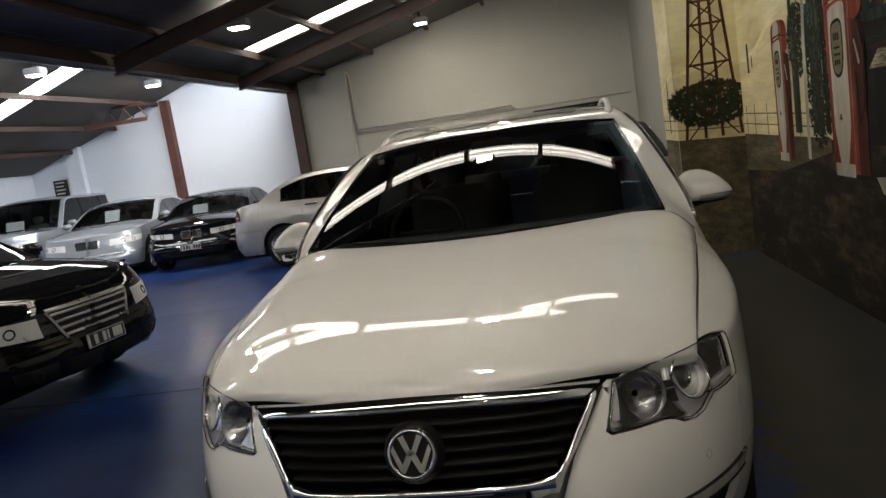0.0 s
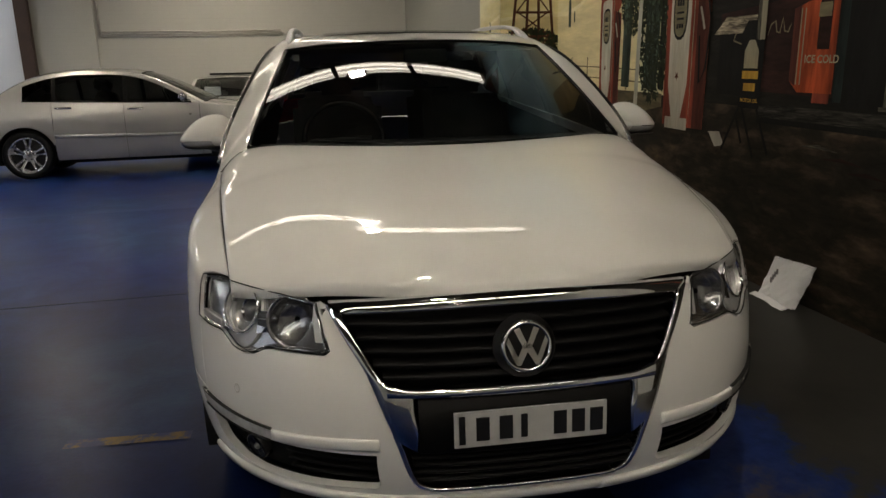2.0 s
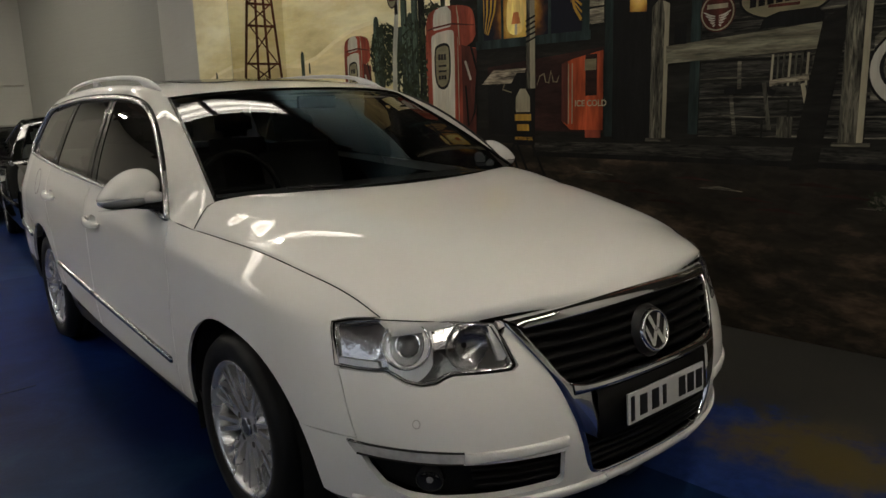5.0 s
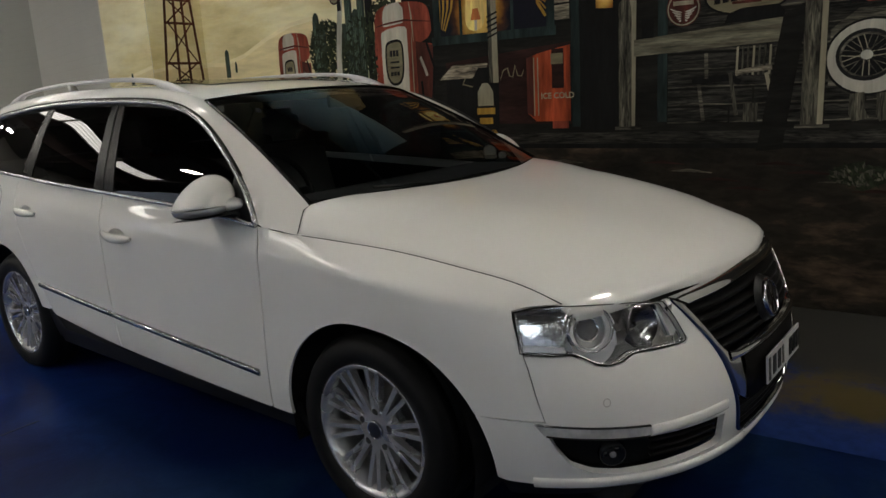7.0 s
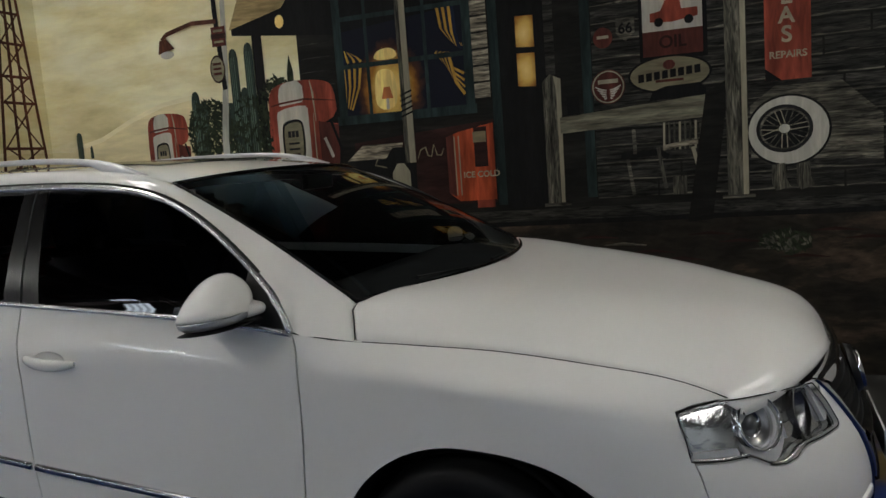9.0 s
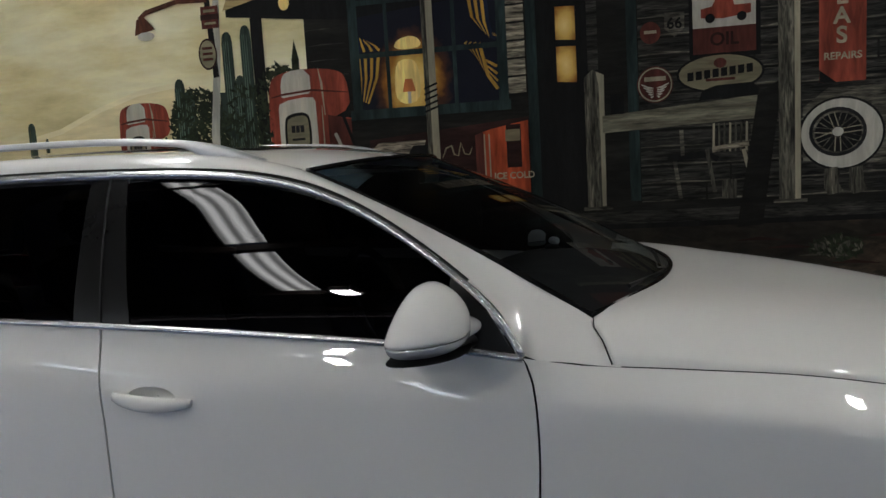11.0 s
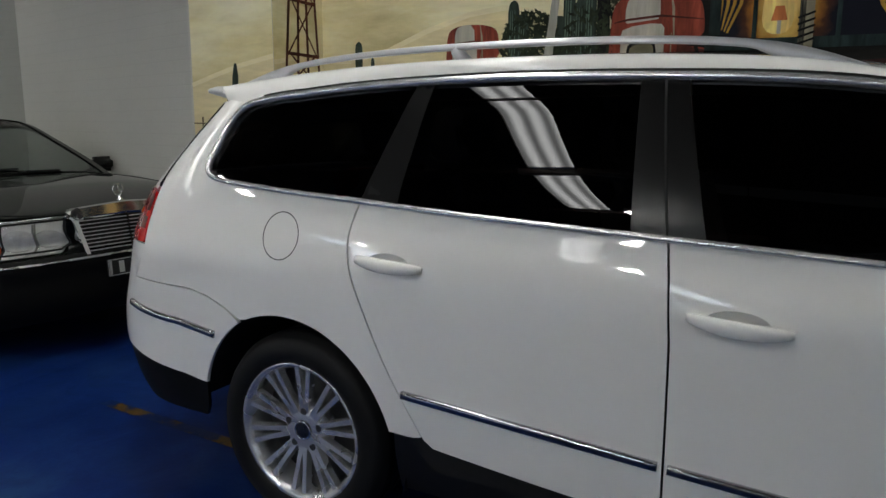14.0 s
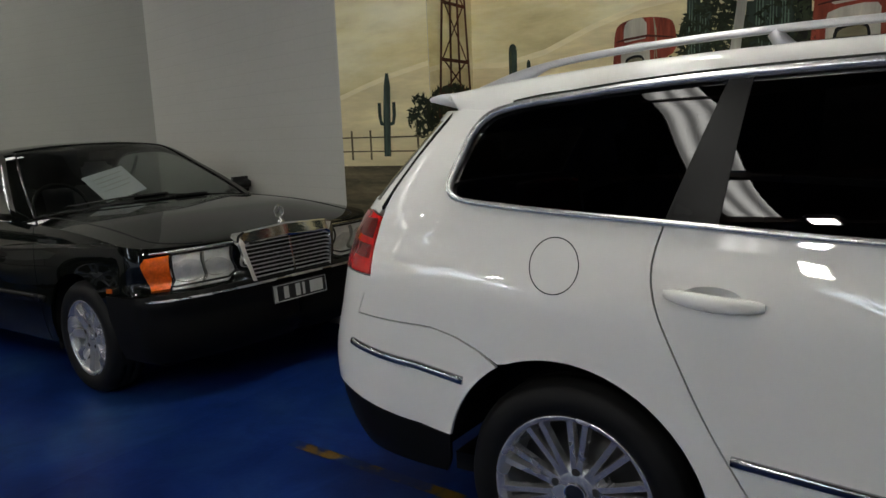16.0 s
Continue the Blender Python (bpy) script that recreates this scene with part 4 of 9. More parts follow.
arch_r = [p for p in arc(2.709, 0.318, RR, 165, 20, 44)]
LAMP_TOP, LAMP_LOW = (3.322, 1.056), (3.312, 0.885)
quarter = [(rear_gap(z) + G, z) for z in np.linspace(1.07, 0.425, 16)] + [(2.25, 0.418), (2.3265, 0.42)] + [p for p in arch_r if p[0] < 2.87] + [(2.89, 0.6785), (2.95, 0.71), (3.03, 0.74), (3.11, 0.756), (3.25, 0.76), (3.376, 0.762), (3.355, 0.8), LAMP_LOW, (3.322, 0.96), LAMP_TOP, (3.32, 1.12), (3.28, 1.22), (3.22, 1.31), (3.17, 1.372), (3.05, 1.386), (2.945, 1.392)]
quarter += [(s, z + 0.004) for s, z in TOP[::-1] if 2.86 < s < 2.94][:2] + [(s + 0.004, z) for s, z in REAR_EDGE] + [(s, z - 0.004) for s, z in BELT[::-1] if 2.47 < s < 2.97]
both("rear_quarter_panel", lambda h: cut(SH, quarter, half=h), WHITE, wagon)

# Rear bumper, tailgate and lamps.
def rear_arch(a):
    r = RR - 0.022 * min(1.0, max(0.0, (62 - a) / 45))
    return (2.709 + r * math.cos(math.radians(a)), 0.318 + r * math.sin(math.radians(a)))


bumper_r = [rear_arch(a) for a in np.linspace(62, 18, 18)] + [(3.1, 0.436), (3.3, 0.466), (3.46, 0.492), (3.6, 0.5), (4.27, 0.5), (4.27, 0.883), (3.31, 0.88), (3.36, 0.8), (3.381, 0.757), (3.25, 0.755), (3.11, 0.751), (3.03, 0.735), (2.955, 0.706)]
both("rear_bumper", lambda h: cut(SH, bumper_r, half=h), WHITE, wagon)
valance = [(3.072, 0.43), (3.08, 0.34), (3.1, 0.3), (3.3, 0.3), (3.6, 0.3), (4.27, 0.3), (4.27, 0.497), (3.6, 0.497), (3.46, 0.489), (3.3, 0.463), (3.1, 0.433)]
both("rear_valance", lambda h: cut(SH, valance, out=-0.006, half=h, step=0.025), M["bumper_black"], wagon)
lamp_r = [LAMP_LOW, (3.322, 0.96), LAMP_TOP, (3.42, 1.066), (3.6, 1.06), (3.72, 1.05), (3.7, 0.91), (3.62, 0.888)]
tails = both("tail_lamp", lambda h: cut(SH, [(s + 0.004, z) for s, z in lamp_r], out=0.004, half=h), M["red_lens"], wagon, "glossy red tail lamp")
for half, t in zip((-1, 1), tails):
    v, f = cut(SH, [(3.47, 0.975), (3.46, 0.995), (3.62, 1.0), (3.62, 0.98)], out=0.007, depth=0.003, half=half, step=0.01)
    piece("lamp_stripe", v, f, M["orange_lens"], t)
    v, f = cut(SH, [(3.34, 0.99), (3.335, 1.03), (3.345, 1.048), (3.58, 1.044), (3.58, 0.998)], out=0.0058, depth=0.003, half=half, step=0.01)
    piece("lamp_upper_lens", v, f, M["dark_red_lens"], t)
    v, f = cut(SH, [(3.334, 0.93), (3.336, 0.97), (3.58, 0.976), (3.58, 0.938)], out=0.0058, depth=0.003, half=half, step=0.01)
    piece("lamp_lower_lens", v, f, M["dark_red_lens"], t)
tailgate = [(3.34, 0.888), (3.626, 0.893), (3.706, 0.91), (3.726, 1.055), (3.6, 1.066), (3.42, 1.072), (3.362, 1.064), (3.336, 1.12), (3.286, 1.22), (3.226, 1.31), (3.176, 1.372), (4.26, 1.39), (4.26, 0.888)]
back_window = [(3.43, 1.1), (3.33, 1.25), (3.27, 1.345), (4.26, 1.36), (4.26, 1.1)]
both("tailgate", lambda h: cut(SH, tailgate, [back_window], half=h, step=0.02), WHITE, wagon)
both("rear_window_edge", lambda h: ribbon(SH, [(3.352, 1.08), (3.325, 1.14), (3.285, 1.23), (3.245, 1.3), (3.2, 1.36)], 0.022, 0.003, h), M["trim"], wagon)
both("rear_window", lambda h: cut(SH, back_window, out=-0.004, depth=0, half=h, step=0.03), M["tint"], wagon)

# Hood over the flank lines.
hl3 = SH.at(HOOD_LINE[:, 0], HOOD_LINE[:, 1])
hood_x, hood_e = spl(hl3[:, 1], -hl3[:, 0]), spl(hl3[:, 1], hl3[:, 2])
hood_c = spl([-0.91, -0.88, -0.84, -0.8, -0.7, -0.6, -0.47, -0.35, -0.15, 0.0, 0.15, 0.35], [0.775, 0.818, 0.857, 0.881, 0.916, 0.9385, 0.963, 0.984, 1.013, 1.032, 1.047, 1.054])


def nose_y(x, z):
    return SH.at(*SH.by_x(np.abs(x), np.full(np.shape(x), z)).T)[..., 1]


def hood_height(x, y):
    e = np.maximum(hood_x(y), 0.3)
    r = np.clip(np.abs(x) / e, 0, 1.02)
    power = 3.2 + 2.0 * np.clip((y + 0.6) / 0.5, 0, 1) + 7.0 * np.clip((y + 0.05) / 0.35, 0, 1) ** 1.5
    return hood_c(y) + (hood_e(y) - hood_c(y)) * r ** power


u = np.linspace(-1, 1, 121)
ed = np.abs(u)
x_f = 0.694 * u
for _ in range(3):
    y_f = nose_y(x_f, 0.795) + 0.004
y_r = 0.155 + 0.2 * np.minimum(ed / 0.91, 1.0) ** 1.9 - 0.055 * np.clip((ed - 0.91) / 0.09, 0, 1)
rows = []
for k in np.linspace(0, 1, 80):
    y = y_f + (y_r - y_f) * k
    # The front rim follows the nose, the sides follow the shut lines.
    side = -(hood_x(y_f[0] + (y_r[0] - y_f[0]) * k)) + 0.002
    x = np.where(ed < 1, u * ((1 - k) * 0.694 + k * 0.8 + ed ** 4 * (-side - ((1 - k) * 0.694 + k * 0.8))), u * -side)
    z = hood_height(x, y)
    z = np.where(k < 0.06, z - 0.012 * (1 - k / 0.06) ** 2, z)
    rows.append(np.stack([x, y, z], -1))
rows = [rows[0] - (0, -0.012, 0.025)] + rows + [rows[-1] - (0, -0.01, 0.03)]
g = np.array(rows)
g = np.concatenate([g[:, :1] - (0.0, 0, 0.02), g, g[:, -1:] - (0.0, 0, 0.02)], 1)
v, f = sheet(g)
piece("hood", v, f, WHITE, wagon, smooth=True)
# Dark tubes in the hood's side and rear corner gaps stand for shade.
seam = SH.at(HOOD_LINE[:, 0], HOOD_LINE[:, 1] - 0.0015, np.full(len(HOOD_LINE), -0.0035))
corner = [tuple(p) for p in (g[-2, 1] + (-0.004, 0.004, 0.0), g[-2, 3] + (0, 0.003, 0.001), g[-2, 5] + (0, 0.003, 0.001), g[-2, 8] + (0, 0.003, 0.0))]
for line in (seam, np.array(corner)):
    v, f = tube(line, 0.0019, 6)
    piece("hood_shut_line", v, f, M["gap"], wagon, smooth=True)
    v, f = mirrored(v, f)
    piece("hood_shut_line", v, f, M["gap"], wagon, smooth=True)

# Windscreen, roof and the side frames between them.
q = np.linspace(-1, 1, 61)
base = np.stack([0.738 * q, 0.15 + 0.2 * np.abs(q) ** 1.9, 1.05 - 0.01 * q ** 2], -1)
head = np.stack([0.605 * q, 0.945 + 0.135 * q ** 2, 1.432 - 0.03 * np.abs(q) ** 2.5], -1)
rows = []
for k in np.linspace(0, 1, 40):
    p = base + (head - base) * k
    p[:, 2] += 0.018 * math.sin(math.pi * k) * (1 - 0.3 * q ** 2)
    p[:, 1] -= 0.008 * math.sin(math.pi * k)
    rows.append(p)
screen = np.array(rows)
v, f = sheet(screen)
piece("windscreen", v, f, M["clear"], wagon, "clear curved windscreen", smooth=True)
band = np.concatenate([screen[:, 0], screen[-1], screen[::-1, -1], screen[0, ::-1]])
v, f = tube(band + (0, 0, 0.001), 0.007, 6, closed=True)
piece("windscreen_seal", v, f, M["trim"], wagon, smooth=True)

roof_y = np.concatenate([[0.0], np.linspace(0, 1, 60)])
edge_line = smooth_path([(1.08, 1.404), (1.25, 1.444), (1.45, 1.467), (1.7, 1.48), (2.0, 1.485), (2.4, 1.481), (2.8, 1.462), (3.1, 1.436), (3.2, 1.425)], 60)
edge3 = np.stack([np.interp(edge_line[:, 0], [1.08, 1.3, 2.0, 2.6, 3.2], [0.605, 0.612, 0.606, 0.596, 0.572]), edge_line[:, 0], edge_line[:, 1]], -1)
crown = spl([0.945, 1.2, 1.6, 2.1, 2.6, 3.0, 3.26], [1.432, 1.472, 1.5, 1.509, 1.499, 1.472, 1.443])
rows = []
for i, (ex, ey, ez) in enumerate(edge3):
    k = i / (len(edge3) - 1)
    mid = 0.945 + (3.26 - 0.945) * k
    y = ey + (mid - ey) * (1 - q ** 2)
    z = ez + (crown(mid) - ez) * (1 - np.abs(q) ** 2.4)
    rows.append(np.stack([ex * q, y, z], -1))
g = np.array(rows)
g = np.concatenate([g, g[-1:] + (0, 0.004, -0.022), g[-1:] + (0, -0.1, -0.03)], 0)
v, f = sheet(g)
piece("roof", v, f, WHITE, wagon, smooth=True)
tip = g[-3]
lip = np.array([tip + (0, -0.02, 0.002), tip + (0, 0.03, 0.0015), tip * (0.99, 1, 1) + (0, 0.07, -0.004), tip * (0.985, 1, 1) + (0, 0.085, -0.01), tip * (0.985, 1, 1) + (0, 0.082, -0.02), tip * (0.97, 1, 1) + (0, 0.03, -0.034), tip * (0.96, 1, 1) + (0, -0.03, -0.05)])
v, f = sheet(lip)
f += [tuple(k * 61 for k in range(7)), tuple(k * 61 + 60 for k in range(7))[::-1]]
piece("roof_spoiler", v, f, WHITE, wagon, smooth=True)

# Glass roof panels.
rows = []
for i in range(8, 34):
    rows.append(np.array([g[i, j] + (0, 0, 0.004) for j in range(9, 52)]))
v, f = sheet(np.array(rows))
piece("sunroof_glass", v, f, M["lamp_black"], wagon, "dark glass sunroof panel", smooth=True)

inner = np.concatenate([screen[::-1][::-1][:, 0] * (-1, 1, 1), edge3[1:]], 0)
inner = smooth_path([(0.745, 0.335, 1.026), (0.743, 0.356, 1.04)] + [tuple(p) for p in inner[4::6]] + [tuple(edge3[-1])], 90)
outer2 = np.concatenate([[(0.285, 0.95), (0.35, 0.956), (0.43, 0.965), (0.47, 0.9695), (0.486, 0.978)], TOP[2:-1:3] + (0, 0.011), [(3.03, 1.37), (3.1, 1.376), (3.17, 1.374)]])
outer3 = SH.at(outer2[:, 0], outer2[:, 1]) * (-1, 1, 1)
outer3 = smooth_path(outer3, 90)
# Match the two lines along y, then bulge between them.
outer3 = np.stack([np.interp(np.linspace(0, 1, 90), np.linspace(0, 1, 90), outer3[:, k]) for k in range(3)], -1)
rows = []
for k in np.linspace(0, 1, 12):
    p = outer3 + (inner - outer3) * k
    b = 3.1 * k ** 1.15 * (1 - k)
    size = np.linalg.norm(inner - outer3, axis=1, keepdims=True)
    ramp = np.clip(np.arange(90) / 60.0, 0, 1)
    start = (0.05 + 0.95 * ramp * ramp * (3 - 2 * ramp))[:, None]
    p = p + b * size * start * np.array([0.12, -0.03, 0.14])
    rows.append(p)
v, f = sheet(np.array(rows))
both("side_frame", lambda h: (v, f) if h > 0 else mirrored(v, f), WHITE, wagon)

# Side glass, pillars, bright trim.
FRONT_GLASS = [tuple(p) for p in TOP if p[0] < 1.575] + [(1.575, 1.412), (1.49, 1.031)] + [tuple(p) for p in BELT[::-1] if p[0] < 1.49]
PILLAR_B = [(1.49, 1.033), (1.578, 1.412), (1.64, 1.416), (1.695, 1.417), (1.665, 1.044), (1.578, 1.039)]
REAR_GLASS = [(1.665, 1.044), (1.695, 1.417)] + [tuple(p) for p in TOP if 1.7 < p[0] < 2.29] + [(2.29, 1.417), (2.33, 1.072)] + [tuple(p) for p in BELT[::-1] if 1.67 < p[0] < 2.33]
PILLAR_C = [(2.33, 1.072), (2.29, 1.416), (2.345, 1.414), (2.455, 1.078)]
QUARTER_GLASS = [(2.455, 1.078), (2.345, 1.414)] + [tuple(p) for p in TOP if 2.36 < p[0] < 2.93] + [tuple(p) for p in REAR_EDGE] + [tuple(p) for p in BELT[::-1] if p[0] > 2.46]
for name, poly in (("front_window", FRONT_GLASS), ("rear_door_window", REAR_GLASS), ("quarter_window", QUARTER_GLASS)):
    both(name, lambda h: cut(SH, poly, out=-0.004, depth=0, half=h, step=0.02), M["tint"], wagon, "dark tinted window glass")
for name, poly in (("centre_pillar_trim", PILLAR_B), ("rear_pillar_trim", PILLAR_C)):
    both(name, lambda h: cut(SH, poly, out=-0.001, depth=0.004, half=h), M["trim"], wagon)
both("pillar_gap", lambda h: ribbon(SH, [(1.578 + 0.055 * k, 1.04 + 0.37 * k) for k in np.linspace(0, 1, 8)], 0.006, 0.0015, h), M["gap"], wagon)
both("mirror_sail", lambda h: cut(SH, [(0.51, 0.985), (0.56, 1.06), (0.655, 1.145), (0.665, 0.995)], out=0.0, depth=0.004, half=h), M["plastic"], wagon)
loop = np.concatenate([TOP, REAR_EDGE[1:], BELT[::-1][1:]])
t = np.concatenate([[0], np.cumsum(np.linalg.norm(np.diff(loop, axis=0), axis=1))])
loop = np.stack([np.interp(np.linspace(0, t[-1], 260), t, loop[:, k]) for k in range(2)], -1)
for _ in range(3):
    loop[1:-1] = (loop[:-2] + loop[1:-1] * 2 + loop[2:]) / 4
both("window_surround", lambda h: ribbon(SH, loop, 0.016, 0.012, h, 0.004), M["bright_trim"], wagon, "bright aluminium window surround")
gutter = [tuple(p + (-0.002, 0.0125)) for p in TOP[6:-2]]
both("roof_gutter_seal", lambda h: ribbon(SH, gutter, 0.005, 0.008, h, 0.004), M["gap"], wagon, "thin black rubber seal")
both("door_strip", lambda h: ribbon(SH, [(s, 0.437 + (s - 0.527) * 0.0618) for s in np.linspace(0.527, 1.538, 30)], 0.024, 0.012, h), M["dark_chrome"], wagon, "dull chrome rubbing strip")
both("door_strip", lambda h: ribbon(SH, [(s, 0.437 + (s - 0.527) * 0.0618) for s in np.linspace(1.562, 2.275, 24)], 0.024, 0.012, h), M["dark_chrome"], wagon, "dull chrome rubbing strip")
both("bumper_strip", lambda h: ribbon(SH, [(s, 0.612 + (s - 3.007) * 0.125) for s in np.linspace(3.007, 3.41, 20)], 0.024, 0.012, h), M["dark_chrome"], wagon, "dull chrome rubbing strip")
both("sill", lambda h: cut(SH, [(0.36, 0.34), (0.36, 0.2), (2.33, 0.2), (2.33, 0.43)], out=-0.03, depth=0.05, half=h, step=0.03), M["plastic"], wagon)


def ring(s0, z0, r, n=40):
    return [(s0 + r * math.cos(a), z0 + r * 1.02 * math.sin(a)) for a in np.linspace(0, 2 * math.pi, n)]


for half in (-1, 1):
    if half < 0:
        v, f = ribbon(SH, ring(2.727, 0.96, 0.07), 0.0028, 0.0008, half)
        piece("fuel_flap_gap", v, f, M["gap"], wagon)
    # Door handles with their recess.
    for door, s0, z0 in ((doors_f[0 if half < 0 else 1], *HANDLES[0]), (doors_r[0 if half < 0 else 1], *HANDLES[1])):
        n = 26
        t = np.linspace(0, 1, n)
        mid = np.stack([s0 + 0.112 - 0.224 * t, z0 + 0.011 - 0.012 * t - 0.006 * np.sin(math.pi * t)], -1)
        hw = 0.0185 * np.sin(math.pi * np.clip(t * 0.96 + 0.02, 0, 1)) ** 0.3
        lift = 0.03 * np.sin(math.pi * t) ** 0.6 + 0.002
        rows = []
        for a in np.linspace(0, 2 * math.pi, 14, endpoint=False):
            o = mid + np.stack([0 * hw, hw * math.cos(a)], -1)
            rows.append(SH.at(o[:, 0], o[:, 1], lift + 0.011 * math.sin(a) * np.minimum(1, hw / 0.012)))
        g2 = np.array(rows).transpose(1, 0, 2)
        v, f = sheet(g2, closed_u=True)
        f += [tuple(range(14)), tuple(range((n - 1) * 14, n * 14))[::-1]]
        if half > 0:
            v, f = mirrored(v, f)
        piece("door_handle", v, f, WHITE, door, smooth=True)
        dish = []
        for k in np.linspace(1.03, 0.03, 9):
            o = np.array(cup_line(s0, z0, k))
            dish.append(SH.at(o[:, 0], o[:, 1], np.full(len(o), -0.001 - 0.026 * (1 - min(k, 1.0) ** 2.2))))
        v, f = sheet(np.array(dish), closed_u=True)
        if half > 0:
            v, f = mirrored(v, f)
        piece("handle_cup", v, f, WHITE, door, smooth=True)
    # Mirror.
    mr = new("wing_mirror")
    mr.parent = wagon
    c = np.array([-0.95, 0.675, 1.047])
    a, b = np.meshgrid(np.linspace(0, 2 * math.pi, 40, endpoint=False), np.linspace(0.02, math.pi - 0.02, 24))
    sx, sy, sz = np.cos(a) * np.sin(b), np.cos(b), np.sin(a) * np.sin(b)
    sgn = lambda w, k: np.sign(w) * np.abs(w) ** k
    X = c[0] + np.where(sx > 0, 0.122, 0.094) * sgn(sx, 0.85) + 0.045 * np.maximum(sz, 0)
    Y = c[1] + np.where(sy < 0, 0.088 * sy, 0.085 * sgn(sy, 0.65) * (1 - 0.25 * np.maximum(sz, 0)))
    Z = c[2] + np.where(sz > 0, 0.102 * sgn(sz, 1.0) * (1 + 0.1 * sx) * (1 - 0.25 * np.maximum(-sy, 0)) * (1 - 0.35 * np.maximum(sx, 0) ** 2), 0.045 * sgn(sz, 0.6))
    for nm, lo, hi, mt in (("mirror_housing", -0.008, 9, WHITE), ("mirror_indicator", -0.042, -0.0105, M["lamp_disc"]), ("mirror_base", -9, -0.044, M["plastic"])):
        zz = np.clip(Z, c[2] + max(lo, -0.06), c[2] + min(hi, 0.2))
        zz = zz - 0.1 * (Y - c[1])
        v, f = sheet(np.stack([X, Y, zz], -1).reshape(24, 40, 3), closed_u=True)
        f += [tuple(range(40))[::-1], tuple(range(23 * 40, 24 * 40))]
        if half > 0:
            v, f = mirrored(v, f)
        piece(nm, v, f, mt, mr, smooth=True)
    v, f = tube([(-0.795, 0.588, 1.034), (-0.845, 0.606, 1.042), (-0.89, 0.63, 1.05), (-0.94, 0.65, 1.058)], [0.009, 0.026, 0.044, 0.052], 16, flat=0.75)
    if half > 0:
        v, f = mirrored(v, f)
    piece("mirror_neck", v, f, WHITE, mr, smooth=True)
    v, f = tube([(-0.79, 0.6, 0.998), (-0.85, 0.62, 1.009), (-0.93, 0.65, 1.02)], [0.034, 0.03, 0.026], 12, flat=0.6)
    if half > 0:
        v, f = mirrored(v, f)
    piece("mirror_arm", v, f, M["plastic"], mr, smooth=True)
    # Roof rail.
    rail = new("roof_rail")
    rail.parent = wagon
    ry = np.linspace(1.2, 3.11, 80)
    rx = np.interp(ry, [1.2, 1.6, 2.1, 2.6, 3.11], [0.594, 0.59, 0.581, 0.568, 0.546])
    seat_z = spl(edge_line[:, 0], edge_line[:, 1])(ry) + 0.002
    rise = np.clip(spl([1.2, 1.26, 1.35, 1.48, 1.66, 1.95, 2.3, 2.6, 2.82, 2.97, 3.06, 3.11], [0.003, 0.013, 0.028, 0.039, 0.044, 0.046, 0.047, 0.046, 0.041, 0.028, 0.012, 0.002])(ry), 0.002, 1)
    clear = np.clip(np.minimum((ry - 1.36) / 0.1, (2.96 - ry) / 0.1), 0, 1)
    clear = clear * clear * (3 - 2 * clear)
    under = (rise - 0.021) * clear - 0.012 * (1 - clear)
    half_w = np.interp(ry, [1.2, 1.28, 1.48, 2.8, 3.0, 3.11], [0.006, 0.019, 0.0145, 0.0145, 0.018, 0.006])
    ca = np.linspace(0, 2 * math.pi, 14, endpoint=False)
    mid_z, half_h = seat_z + (rise + under) / 2, (rise - under) / 2
    sect = lambda w: np.sign(w) * np.abs(w) ** 0.7
    rows = np.stack([rx[:, None] + half_w[:, None] * sect(np.cos(ca)) - (rise * 0.12)[:, None] * np.sin(ca), np.broadcast_to(ry[:, None], (80, 14)), mid_z[:, None] + half_h[:, None] * sect(np.sin(ca))], -1)
    v, f = sheet(rows, closed_u=True)
    f += [tuple(range(14))[::-1], tuple(range(79 * 14, 80 * 14))]
    if half < 0:
        v, f = mirrored(v, f)
    piece("rail_bar", v, f, M["rail"], rail, smooth=True)
    v, f = tube([(0.576, 2.235, 1.472), (0.577, 2.25, 1.495), (0.577, 2.265, 1.516)], [0.027, 0.02, 0.018], 10)
    if half < 0:
        v, f = mirrored(v, f)
    piece("rail_foot", v, f, M["rail"], rail, smooth=True)

# Front bumper skin with its openings.
def bx(x, z):
    return tuple(float(k) for k in SH.by_x(np.array(x), np.array(z)))


SHIELD_R = smooth_path([(0.472, 0.79), (0.452, 0.755), (0.42, 0.7), (0.384, 0.641), (0.346, 0.545), (0.31, 0.44), (0.285, 0.365), (0.268, 0.34), (0.235, 0.33)], 40)
shield_cut = [bx(x, z) for x, z in SHIELD_R] + [bx(0.0, 0.326), (-1.55, 0.326), (-1.55, 0.83), bx(0.0, 0.815), bx(0.3, 0.806)]
FOG = [(-0.562, 0.448), (-0.582, 0.41), (-0.622, 0.36), (-0.69, 0.332), (-0.78, 0.32), (-0.95, 0.322), (-1.165, 0.332), (-1.18, 0.345), (-1.19, 0.433), (-0.9, 0.433), (-0.7, 0.441)]
nose = [p for p in arc(0, 0.318, FR, 152.6, 180, 14)] + [(-FR, 0.3), (-0.42, 0.29), (-0.62, 0.282), (-0.9, 0.28), (-1.2, 0.288), (-1.4, 0.29)] + [(-1.4, 0.78)]
